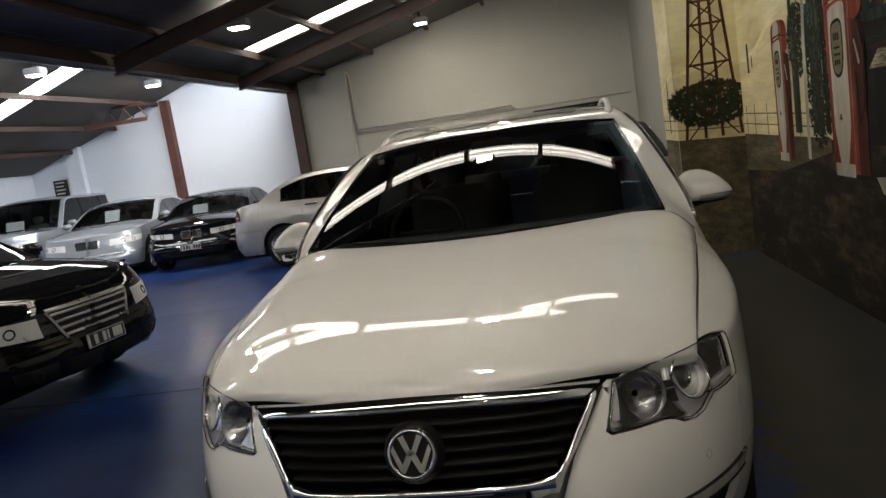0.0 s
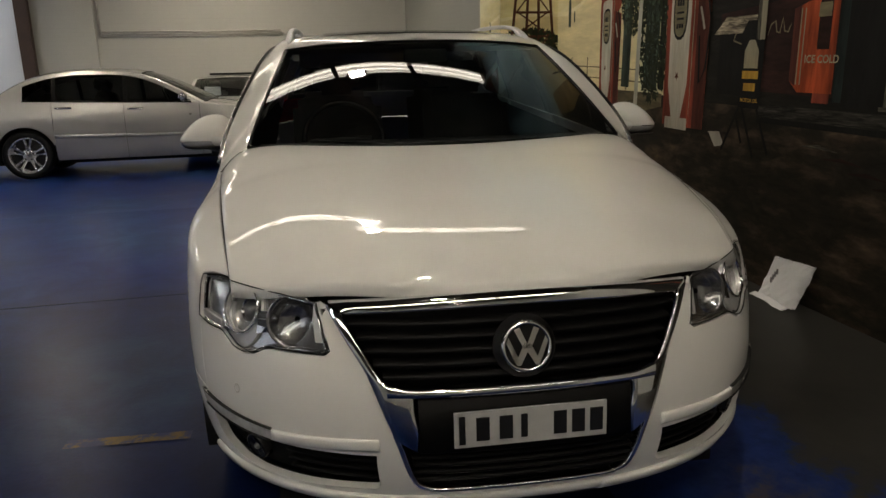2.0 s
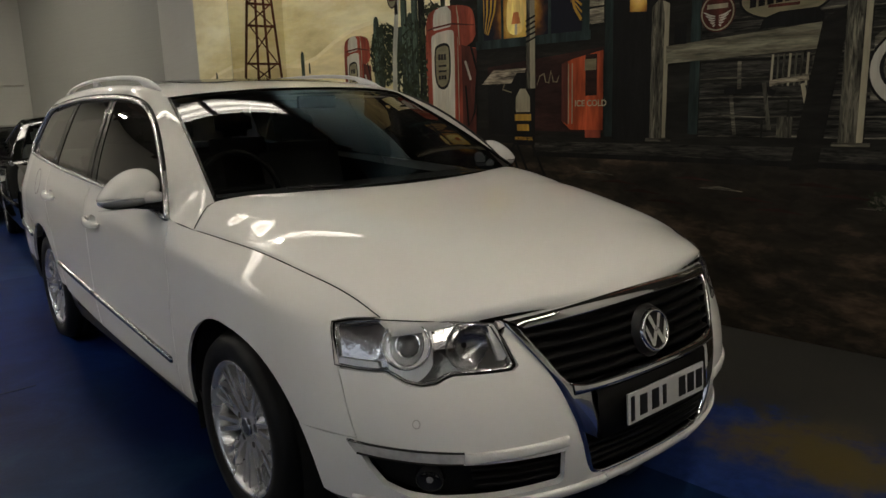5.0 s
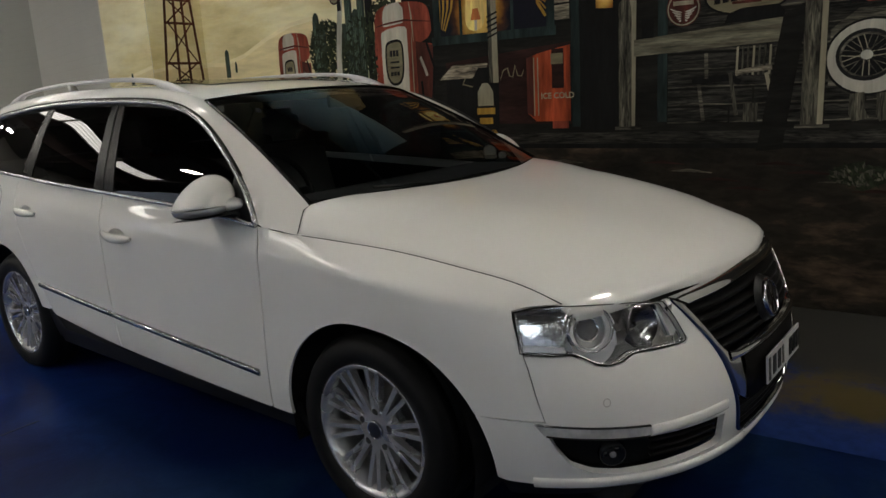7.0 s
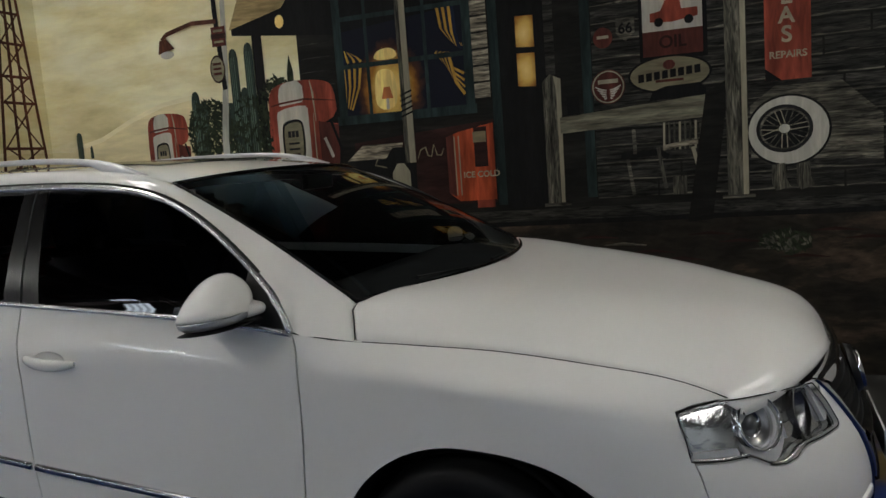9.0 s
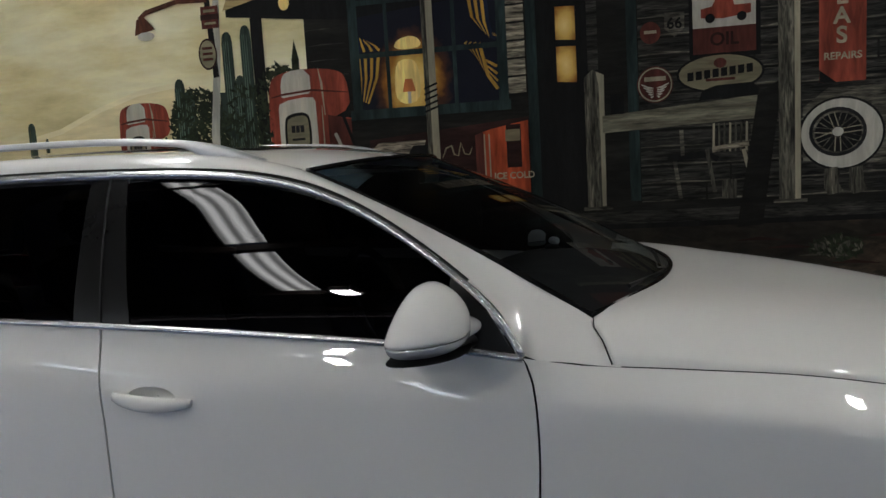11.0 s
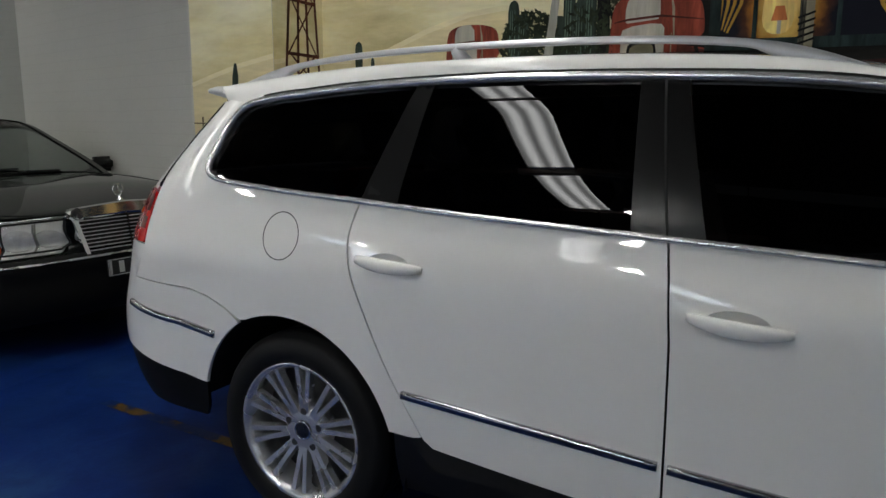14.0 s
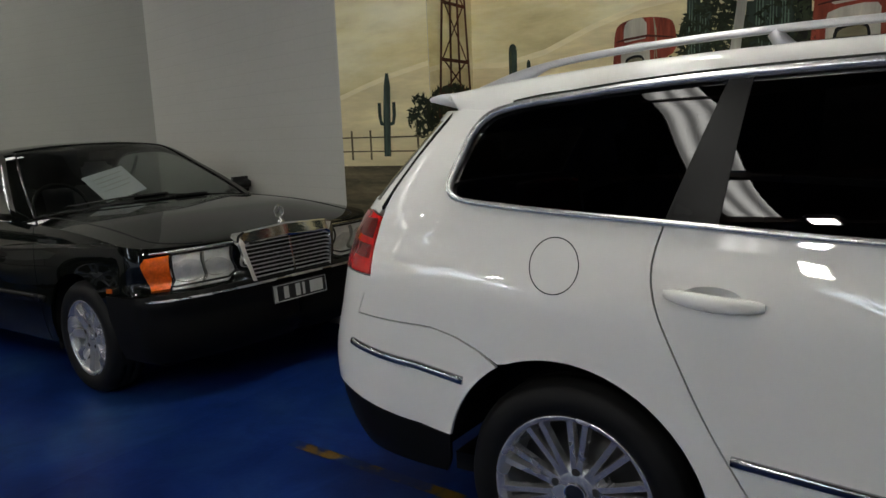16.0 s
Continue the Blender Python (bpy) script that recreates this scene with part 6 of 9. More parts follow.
def car_body(name, m, label, paint, group="parked cars", **k):
    """A car from its lines: front axle at the origin, nose towards -y. Lines are lists of (y, z)."""
    g = dict(wb=2.715, hw=0.86, fo=0.8, ro=0.75, wheel=0.315, rim=0.21, style="other", front=(0.42, 3.0), rear=(0.42, 3.0), roof_in=0.2,
             bump_f=0.55, bump_r=0.6, sill=0.24, arch=0.375, doors=(0.45, 1.55, 2.3), posts=(1.5, 2.25), win_end=2.7, step=0.03,
             glass="tint", crown=0.07, bow=0.16, roof_crown=0.05, strip=True, mirror_mat=None, fine=1.0, nose_lean=0.06, tail_lean=0.08)
    g.update(k)
    step, wb, hw, fo, ro = g["step"], g["wb"], g["hw"], g["fo"], g["ro"]
    c = thing(name, m, label, "car", group)
    top_pts = g["top"]
    top = spl(*zip(*top_pts))
    belt_ref = float(top(1.5))
    tail_y = wb + ro
    width = spl([-fo, 0, 0.8, 1.6, wb, tail_y], [hw * 0.955, hw * 0.985, hw, hw, hw * 0.99, hw * 0.95])
    ztop = max(z for _, z in g["cabin"])
    tuck = spl([0.15, 0.28, 0.42, 0.6, belt_ref - 0.12, belt_ref, (belt_ref + ztop) / 2, ztop + 0.02], [0.08, 0.03, 0.008, 0.0, 0.012, 0.04, 0.04 + g["roof_in"] * 0.42, 0.04 + g["roof_in"]])
    if "nose" in g:
        nose = spl(*zip(*g["nose"]))
    else:
        ln = g["nose_lean"]
        nose = spl([0.15, 0.3, 0.45, g["bump_f"], 0.8, 1.3], [-fo + 0.1, -fo + 0.015, -fo, -fo + 0.03, -fo + 0.03 + ln * 1.6, -fo + 0.4])
    ln = g["tail_lean"]
    tail = spl([0.2, 0.4, 0.55, 0.75, 1.0, 1.4], [tail_y - 0.1, tail_y, tail_y, tail_y - ln * 0.4, tail_y - ln, tail_y - ln - 0.15])
    sh = Shell(width, tuck, nose, tail, g["front"], g["rear"])
    ends = -fo - 0.56, tail_y + 0.56

    def top_s(s):
        y = s
        for _ in range(5):
            y = float(np.clip(sh.at(s, float(top(y)))[..., 1], -fo, tail_y))
        return float(top(y))

    wz, R = g["wheel"], g["arch"]

    def low(s):
        z = g["sill"]
        for yc in (0.0, wb):
            if abs(s - yc) < R:
                z = max(z, wz + math.sqrt(R * R - (s - yc) ** 2))
        return z

    def panel(nm, s0, s1, z0=0.0, z1=9.0, mt=None, lab="", out=0.0, depth=0.012, st=None):
        s = np.unique(np.concatenate([np.arange(s0, s1, min(0.03, step)), [s1], [q for q in (-R, R, wb - R, wb + R) if s0 < q < s1], [q + 1e-3 for q in (-R, wb - R) if s0 < q < s1]]))
        a = [(q, max(low(q), z0)) for q in s]
        b = [(q, min(top_s(q), z1)) for q in s]
        poly = [p for p, u in zip(a, b) if u[1] > p[1] + 0.002] + [u for p, u in zip(a[::-1], b[::-1]) if u[1] > p[1] + 0.002]
        if len(poly) > 3:
            return both(nm, lambda h: cut(sh, poly, half=h, step=st or step, out=out, depth=depth), mt or paint, c, lab)

    e = 0.003
    d = g["doors"]
    panel("front_bumper", ends[0], -R + 0.03, z1=g["bump_f"] - e, mt=g.get("bumper_mat"), out=g.get("bumper_out", 0.0), depth=0.03)
    seam = -fo + 0.3
    panel("nose_panel", ends[0], seam - e, z0=g["bump_f"] + e)
    panel("front_fender", seam + e, d[0] - e, z0=0.0 if seam > -R else 0.0, mt=None) if seam > -R + 0.03 else None
    if seam <= -R + 0.03:
        panel("front_fender", seam + e, -R + 0.03, z0=g["bump_f"] + e)
        panel("front_wing", -R + 0.03, d[0] - e)
    for n in range(len(d) - 1):
        panel("door", d[n] + e, d[n + 1] - e)
    panel("rear_quarter_panel", d[-1] + e, wb + R * 0.9)
    panel("rear_bumper", wb + R * 0.9 + e, ends[1], z1=g["bump_r"] - e, mt=g.get("bumper_mat"), out=g.get("bumper_out", 0.0), depth=0.03)
    panel("tail_panel", wb + R * 0.9 + e, ends[1], z0=g["bump_r"] + e)

    # Hood and boot lid: sheets between the shoulder lines.
    cab = np.array(g["cabin"], float)
    cabl = smooth_path(cab, 90) if g.get("smooth", True) else cab
    ya, yc = cabl[0, 0], cabl[-1, 0]
    u = np.linspace(-1, 1, 41)

    def edge_x(y):
        z = top(y)
        st2 = sh.by_y(y, z)
        return -sh.at(st2[..., 0], z)[..., 0]

    def deck(nm, y_end, y_tip, crown, bow, mt=None, rows_n=40):
        rows = []
        for q in np.linspace(0, 1, rows_n) ** 2:
            y = y_tip + (y_end + bow * (1 - u ** 2) - y_tip) * q
            x = u * np.maximum(edge_x(y), 1e-4)
            h = crown * np.clip(q * 2.2, 0, 1) ** 0.5
            z = top(y) + h * (1 - np.abs(u) ** 3)
            rows.append(np.stack([x, y, z], -1))
        v, f = sheet(np.array(rows))
        piece(nm, v, f, mt or paint, c, smooth=True)
        return np.array(rows)

    zt = float(top(-fo))
    tip = float(nose(zt)) + 0.002
    hood_rows = deck("hood", ya, tip, g["crown"], -g["bow"])
    for k in (3, -4):
        line = hood_rows[6:, k] + (0, 0, 0.0005)
        v, f = tube(line, 0.0028, 5)
        piece("hood_gap", v, f, M["gap"], c)
    zt2 = float(top(tail_y))
    boot_rows = deck("boot_lid", yc, float(tail(zt2)) - 0.002, g["crown"] * 0.5, g["bow"] * 0.8, rows_n=24)

    # Cabin: screen, roof and back glass in one run, frames at the sides.
    yr0, yr1 = g["roof"]
    e3 = sh.at(cabl[:, 0], cabl[:, 1]) * (-1, 1, 1)
    n0, n1 = int(np.argmin(np.abs(cabl[:, 0] - yr0))), int(np.argmin(np.abs(cabl[:, 0] - yr1)))
    rows = []
    for i, p in enumerate(e3):
        if i <= n0:
            q = i / n0
            off, cr = -g["bow"] * (1 - q) - 0.07 * q, g["crown"] * (1 - q) + g["roof_crown"] * q
        elif i >= n1:
            q = (i - n1) / max(1, len(e3) - 1 - n1)
            off, cr = 0.05 * (1 - q) + g["bow"] * 0.8 * q, g["roof_crown"] * (1 - q) + g["crown"] * 0.5 * q
        else:
            q = (i - n0) / (n1 - n0)
            off, cr = -0.07 * (1 - q) + 0.05 * q, g["roof_crown"]
        rows.append(np.stack([p[0] * u, p[1] + off * (1 - u ** 2), p[2] + cr * (1 - np.abs(u) ** 2.5)], -1))
    rows = np.array(rows)
    for nm, r, mt in (("windscreen", rows[:n0 + 1, 2:-2], M[g.get("screen", "clear")]), ("roof", rows[n0:n1 + 1], g.get("roof_mat") or paint), ("rear_window", rows[n1:, 2:-2], M["tint"])):
        v, f = sheet(r)
        piece(nm, v, f, mt, c, smooth=True)
    for nm, r in (("screen_pillar", rows[:n0 + 1]), ("back_pillar", rows[n1:])):
        for a, b in ((0, 3), (-3, None)):
            v, f = sheet(r[:, a:b] + (0, 0, 0.003))
            piece(nm, v, f, paint, c, smooth=True)
    loop = np.concatenate([rows[:n0 + 1, 2], rows[n0, 2:-2], rows[:n0 + 1, -3][::-1], rows[0, 2:-2][::-1]])
    v, f = tube(loop, 0.008, 6, closed=True)
    piece("windscreen_seal", v, f, M["trim"], c)
    v, f = sheet(np.stack([rows[0] - (0, 0, 0.004), rows[0] + (0, 0.12, 0.0), rows[0] * (0.93, 1, 1) + (0, 0.33, -0.01), rows[0] * (0.93, 1, 1) + (0, 0.4, -0.25)]))
    piece("dashboard", v, f, M["cabin"], c, smooth=True)

    cab_z = lambda y: np.interp(y, cabl[:, 0], cabl[:, 1])
    ys = np.arange(ya, g["win_end"] + 1e-6, 0.03)
    wt = cab_z(ys) - 0.05
    wb_l = np.array([top_s(y) for y in ys]) + 0.004
    ok = wt > wb_l + 0.015
    ys, wt, wb_l = ys[ok], wt[ok], wb_l[ok]
    hole = list(zip(ys, wb_l)) + list(zip(ys[::-1], wt[::-1]))
    outline = [tuple(p) for p in cabl] + [(y, top_s(y)) for y in np.linspace(yc, ya, 40)]
    both("side_frame", lambda h: cut(sh, outline, [hole], half=h, step=step * 0.7, depth=0.015), paint, c)
    cuts = [ys[0]] + [p for p in g["posts"] if p < ys[-1] - 0.05] + [ys[-1]]
    for a, b in zip(cuts[:-1], cuts[1:]):
        y2 = np.linspace(a + (0.025 if a > ys[0] else 0), b - (0.025 if b < ys[-1] else 0), 30)
        poly = list(zip(y2, np.interp(y2, ys, wb_l))) + list(zip(y2[::-1], np.interp(y2[::-1], ys, wt)))
        both("side_window", lambda h: cut(sh, poly, half=h, step=step, out=-0.005, depth=0), M[g["glass"]], c)
    for p in cuts[1:-1]:
        poly = [(p - 0.025, np.interp(p, ys, wb_l)), (p + 0.025, np.interp(p, ys, wb_l)), (p + 0.025, np.interp(p, ys, wt)), (p - 0.025, np.interp(p, ys, wt))]
        both("window_post", lambda h: cut(sh, poly, half=h, step=0.02, out=-0.002, depth=0.004), M["trim"], c)
    if g["strip"]:
        both("window_trim", lambda h: ribbon(sh, list(zip(ys, wb_l)), 0.014, 0.006, h), M[g.get("strip_mat", "satin")], c)
        if g.get("top_strip"):
            both("window_top_trim", lambda h: ribbon(sh, list(zip(ys[2:], wt[2:])), 0.014, 0.006, h), M[g.get("strip_mat", "satin")], c)
    if "rub" in g:
        z0, z1, mt = g["rub"]
        for a, b in zip((R + 0.02,) + tuple(d), tuple(d) + (wb - R - 0.02,)):
            if b - a > 0.06:
                both("side_strip", lambda h: ribbon(sh, [(s, z0 + (z1 - z0) * s / wb) for s in np.linspace(a + 0.008, b - 0.008, 14)], 0.045, 0.014, h), M[mt], c)
    for n in range(len(d) - 1):
        hy, hz = d[n + 1] - 0.15, float(top(d[n + 1])) - 0.09
        both("door_handle", lambda h: ribbon(sh, [(hy + q, hz) for q in np.linspace(-0.1, 0.1, 12)], 0.026, 0.03, h), M[g["handle"]] if "handle" in g else paint, c)

    # Mirrors, wheels, dark inner body, seats.
    for sg in (-1, 1):
        w = float(width(ya + 0.25)) + 0.075
        bm = bmesh.new()
        box(bm, -0.1, 0.1, -0.06, 0.05, -0.06, 0.06)
        bmesh.ops.bevel(bm, geom=bm.edges[:], offset=0.035, segments=3, affect="EDGES")
        mx = g.get("mirror_mat") or paint
        mm = pose(sg * w, ya + g.get("mirror_y", 0.25), float(top(ya + 0.3)) + 0.07)
        bmesh.ops.transform(bm, matrix=mm, verts=bm.verts[:])
        part("mirror", bm, mx, c, smooth=True)
        v, f = tube([(sg * (w - 0.17), ya + 0.25, float(top(ya + 0.3)) + 0.015), (sg * (w - 0.04), ya + 0.25, float(top(ya + 0.3)) + 0.04)], 0.022, 6)
        piece("mirror_arm", v, f, M["plastic"], c)
        for yw in (0.0, wb):
            wheel(c, sg * (hw - 0.125), yw, wz, wz, g["rim"], 0.2, g["style"], sg)
            r0 = R + 0.012
            gr = [[(sg * x, yw + r0 * math.cos(a), wz + r0 * math.sin(a)) for a in np.linspace(-0.3, math.pi + 0.3, 24)] for x in (hw - 0.04, 0.5)] + [[(sg * 0.5, yw, wz)] * 24]
            v, f = sheet(np.array(gr))
            piece("wheel_well", v, f, M["gap"], c)
    part("underbody", boxes((-hw + 0.16, hw - 0.16, -fo + 0.25, tail_y - 0.25, g["sill"] - 0.05, g["sill"] + 0.02)), M["gap"], c)
    part("bulkhead", boxes((-hw + 0.15, hw - 0.15, ya + 0.0, ya + 0.04, 0.3, top(ya) - 0.02)), M["gap"], c)
    both("inner_side", lambda h: cut(sh, [(R + 0.03, 0.3), (R + 0.03, float(top(0.5)) - 0.03), (wb - R - 0.03, float(top(wb - R)) - 0.03), (wb - R - 0.03, 0.3)], half=h, out=-0.04, depth=0, step=0.06), M["cabin"], c)
    seat_mat = g.get("seat_mat") or M["seat"]
    zs0 = belt_ref - 0.42
    for y0, nm in ((ya + 1.0, "front_seat"), (ya + 1.85, "rear_seat")):
        if y0 > yc - 0.35:
            continue
        for x in (-0.36, 0.36):
            st3 = new(nm)
            st3.parent = c
            for pn, bx3, mm in (("cushion", (-0.24, 0.24, -0.25, 0.28, 0, 0.16), pose(x, y0, zs0 - 0.1)), ("backrest", (-0.24, 0.24, -0.06, 0.06, 0, 0.58), pose(x, y0 + 0.24, zs0, -15)), ("headrest", (-0.13, 0.13, -0.045, 0.045, 0, 0.17), pose(x, y0 + 0.4, zs0 + 0.58, -10))):
                bm = bmesh.new()
                box(bm, *bx3)
                bmesh.ops.bevel(bm, geom=bm.edges[:], offset=0.04, segments=3, affect="EDGES")
                bmesh.ops.transform(bm, matrix=mm, verts=bm.verts[:])
                part(pn, bm, seat_mat, st3, smooth=True)
    v, f = tube([(-0.36 + 0.18 * math.cos(a), ya + 0.5 + 0.06 * math.sin(a), belt_ref + 0.02 + 0.16 * math.sin(a)) for a in np.linspace(0, 2 * math.pi, 30)[:-1]], 0.013, 6, closed=True)
    piece("steering_wheel", v, f, M["plastic"], c, smooth=True)
    return c, sh, rows, n0, top_s


def nose_piece(sh, c, nm, outline, mt, lab="", out=0.004, depth=0.006, step=0.014):
    """A patch of the nose by (distance from the middle, z), on both sides."""
    o = np.array(outline, float)
    st = np.array([sh.by_x(x, z) for x, z in o])
    return both(nm, lambda h: cut(sh, st, half=h, step=step, out=out, depth=depth), mt, c, lab)


def flank_patch(sh, c, nm, outline, mt, lab="", out=0.004, depth=0.006, step=0.014):
    """A patch by (y, z), for parts that wrap round a corner."""
    st = np.array([sh.by_y(y, z) for y, z in outline])
    return both(nm, lambda h: cut(sh, st, half=h, step=step, out=out, depth=depth), mt, c, lab)


def nose_bar(sh, c, nm, xs, z, mt, width=0.012, out=0.0, rise=0.01):
    """A bar across the nose."""
    rows = []
    for dz, o in ((width / 2, out - 0.012), (width / 2, out + rise * 0.6), (width * 0.3, out + rise), (-width * 0.3, out + rise), (-width / 2, out + rise * 0.6), (-width / 2, out - 0.012)):
        st = np.array([sh.by_x(abs(x), z + dz) for x in xs])
        p = sh.at(st[:, 0], st[:, 1])
        p[:, 0] = xs
        p[:, 1] -= o
        rows.append(p)
    v, f = sheet(np.array(rows))
    return piece(nm, v, f, mt, c, smooth=True)


def nose_y_of(sh, x, z):
    st = sh.by_x(abs(x), z)
    return float(sh.at(st[..., 0], st[..., 1])[..., 1])


def notice(m, w=0.3, h=0.21, label="white paper price notice propped behind the windscreen"):
    t = thing("paper_notice", m, label, "notice", "windscreen notices")
    v, f = sheet(np.array([[(x, 0.006 * math.sin(3 * x / w), z) for x in np.linspace(-w / 2, w / 2, 8)] for z in np.linspace(0, h, 6)]))
    n = len(v)
    v = np.concatenate([v, np.array(v) + (0, 0.002, 0)])
    piece("sheet", v, f + [tuple(i + n for i in q)[::-1] for q in f], M["paper"], t)
    for i in range(4):
        part("text_bar", boxes((-w * 0.34, w * (0.38 - 0.1 * (i % 2)), -0.0075, -0.0065, h * (0.78 - i * 0.15), h * (0.8 - i * 0.15))), M["conduit"], t)
    return t


# Black coupe parked behind the wagon.
def coupe_124():
    at = stand(0.80, 5.59, -9)
    NZ = [(0.15, -0.67), (0.25, -0.76), (0.36, -0.798), (0.5, -0.802), (0.565, -0.79), (0.6, -0.73), (0.7, -0.72), (0.8, -0.705), (0.9, -0.67), (1.3, -0.53)]
    c, sh, rows, n0, ts = car_body("coupe", at, "glossy black two-door coupe with chrome radiator grille", M["green_car"], wb=2.715, hw=0.865, fo=0.8, ro=1.08,
        top=[(-0.8, 0.785), (-0.68, 0.80), (-0.35, 0.85), (0.0, 0.893), (0.5, 0.93), (1.0, 0.945), (2.0, 0.955), (2.7, 0.96), (3.3, 0.945), (3.8, 0.89)],
        cabin=[(0.64, 0.935), (0.9, 1.1), (1.15, 1.25), (1.33, 1.345), (1.47, 1.372), (1.8, 1.38), (2.15, 1.35), (2.4, 1.25), (2.7, 1.08), (2.9, 0.962)], roof=(1.35, 2.15),
        nose=NZ, bump_f=0.575, bump_r=0.6, bumper_mat=M["bumper_black"], bumper_out=0.012, front=(0.3, 3.4), rear=(0.4, 3.2), wheel=0.312, rim=0.205, style="disc", arch=0.36, doors=(0.45, 1.75), posts=(), win_end=2.55, step=0.022,
        glass="side_clear", screen="coupe_glass", crown=0.055, bow=0.13, roof_crown=0.04, roof_in=0.26, mirror_mat=M["plastic"], rub=(0.5, 0.52, "trim"), top_strip=True, strip_mat="chrome", mirror_y=0.3)
    # Radiator shell.
    gr = new("grille")
    gr.parent = c
    yg = -0.865
    gr.matrix_basis = pose(0, yg, 0, -7)
    W1, W0, Z0, Z1 = 0.338, 0.288, 0.572, 0.84
    outer = [(-W0, Z0), (-W1, Z1 - 0.05), (-W1 + 0.012, Z1 - 0.018), (-W1 + 0.05, Z1), (0, Z1 + 0.016), (W1 - 0.05, Z1), (W1 - 0.012, Z1 - 0.018), (W1, Z1 - 0.05), (W0, Z0)]
    inn = [(-W0 + 0.03, Z0), (-W1 + 0.042, Z1 - 0.09), (-W1 + 0.048, Z1 - 0.078), (-W1 + 0.07, Z1 - 0.07), (0, Z1 - 0.062), (W1 - 0.07, Z1 - 0.07), (W1 - 0.048, Z1 - 0.078), (W1 - 0.042, Z1 - 0.09), (W0 - 0.03, Z0)]
    o, i = np.array(outer), np.array(inn)
    def row(p, y, s=1.0):
        q = p * 1.0
        return np.stack([q[:, 0], np.full(len(q), y), q[:, 1]], -1)
    g3 = np.array([row(o, 0.16), row(o, 0.012), row(o + (i - o) * 0.12, 0.0), row(o + (i - o) * 0.85, -0.004), row(i, 0.006), row(i, 0.05)])
    v, f = sheet(g3)
    piece("grille_shell", v, f, M["chrome"], gr, "polished chrome radiator shell")
    part("grille_backing", boxes((-0.29, 0.29, 0.052, 0.058, Z0 - 0.0, Z1 - 0.06)), M["gap"], gr)
    for n in range(9):
        z = Z0 + 0.018 + n * 0.0215
        hw = float(np.interp(z, [Z0, Z1 - 0.09], [W0 - 0.032, W1 - 0.044]))
        part("grille_slat", boxes((-hw, hw, 0.008, 0.04, z - 0.0028, z + 0.0028)), M["rail"], gr)
    part("grille_centre_bar", boxes((-0.006, 0.006, -0.002, 0.03, Z0, Z1 - 0.064)), M["chrome"], gr)
    star = new("bonnet_star")
    star.parent = c
    star.matrix_basis = pose(0, -0.71, 0.85, -6)
    v, f = tube([(0.033 * math.cos(a), 0, 0.058 + 0.033 * math.sin(a)) for a in np.linspace(0, 2 * math.pi, 32)[:-1]], 0.0032, 6, closed=True)
    piece("star_ring", v, f, M["chrome"], star, smooth=True)
    for a in (90, 210, 330):
        v, f = tube([(0, 0, 0.058), (0.032 * math.cos(radians(a)), 0, 0.058 + 0.032 * math.sin(radians(a)))], [0.006, 0.0015], 4)
        piece("star_ray", v, f, M["chrome"], star)
    v, f = lathe([(0.0, 0.026), (0.005, 0.024), (0.006, 0.012), (0.016, 0.006), (0.02, -0.004)], 16, "z")
    piece("star_foot", v, f, M["chrome"], star, smooth=True)
    # Lamps.
    s_in, s_mid, s_out = float(sh.by_x(0.355, 0.69)[0]), float(sh.by_x(0.67, 0.69)[0]), float(sh.by_y(-0.6, 0.69)[0])
    for half in (-1, 1):
        hl = new("headlight")
        hl.parent = c
        z0, z1 = 0.592, 0.765
        lamp = [(s_in, z0), (s_mid, z0), (s_mid, z1), (s_in, z1)]
        corner = [(s_mid + 0.012, z0), (s_out - 0.06, z0), (s_out, z1 - 0.035), (s_out - 0.03, z1 - 0.006), (s_mid + 0.012, z1)]
        for nm, poly, mt, o, dp in (("lamp_bowl", lamp, M["lamp_silver"], 0.004, 0.02), ("indicator", corner, M["orange_ribbed"], 0.016, 0.016)):
            v, f = cut(sh, poly, half=half, step=0.014, out=o, depth=dp)
            piece(nm, v, f, mt, hl, smooth=True)
        v, f = cut(sh, lamp, half=half, step=0.014, out=0.03, depth=0.026)
        piece("lamp_lens", v, f, M["lens_ribbed"], hl, "ribbed glass headlight lens", smooth=True)
        for q, zc, r, mt in ((0.22, 0.674, 0.05, M["reflector"]), (0.7, 0.676, 0.06, M["reflector"])):
            p = s_in + (s_mid - s_in) * q
            wide = 1.5 if q > 0.5 else 1.15
            v, f = cut(sh, [(p + r * wide * math.cos(w), zc + r * math.sin(w)) for w in np.linspace(0, 6.283, 22)[:-1]], half=half, step=0.01, out=0.016, depth=0.012)
            piece("lamp_eye", v, f, mt, hl, smooth=True)
        p = s_in + (s_mid - s_in) * 0.42
        v, f = ribbon(sh, [(p, z0 + 0.006 + 0.16 * q) for q in np.linspace(0, 1, 8)], 0.014, 0.012, half, 0.012)
        piece("lamp_divider", v, f, M["lamp_grey"], hl)
        ring0 = np.array([(s, z) for s, z in lamp + lamp[:1]])
        t = np.linspace(0, 1, 60)[:-1] * 4
        d2 = np.stack([np.interp(t, range(5), ring0[:, k]) for k in range(2)], -1)
        v, f = tube(sh.at(d2[:, 0], d2[:, 1], np.full(len(d2), 0.026)), 0.006, 6, closed=True)
        if half > 0:
            v, f = mirrored(v, f)
        piece("lamp_rim", v, f, M["plastic"], hl)
        v, f = ribbon(sh, [(s, z1 + 0.014) for s in np.linspace(s_in - 0.01, s_out - 0.06, 30)], 0.012, 0.022, half)
        piece("lamp_top_strip", v, f, M["chrome"], hl, smooth=True)
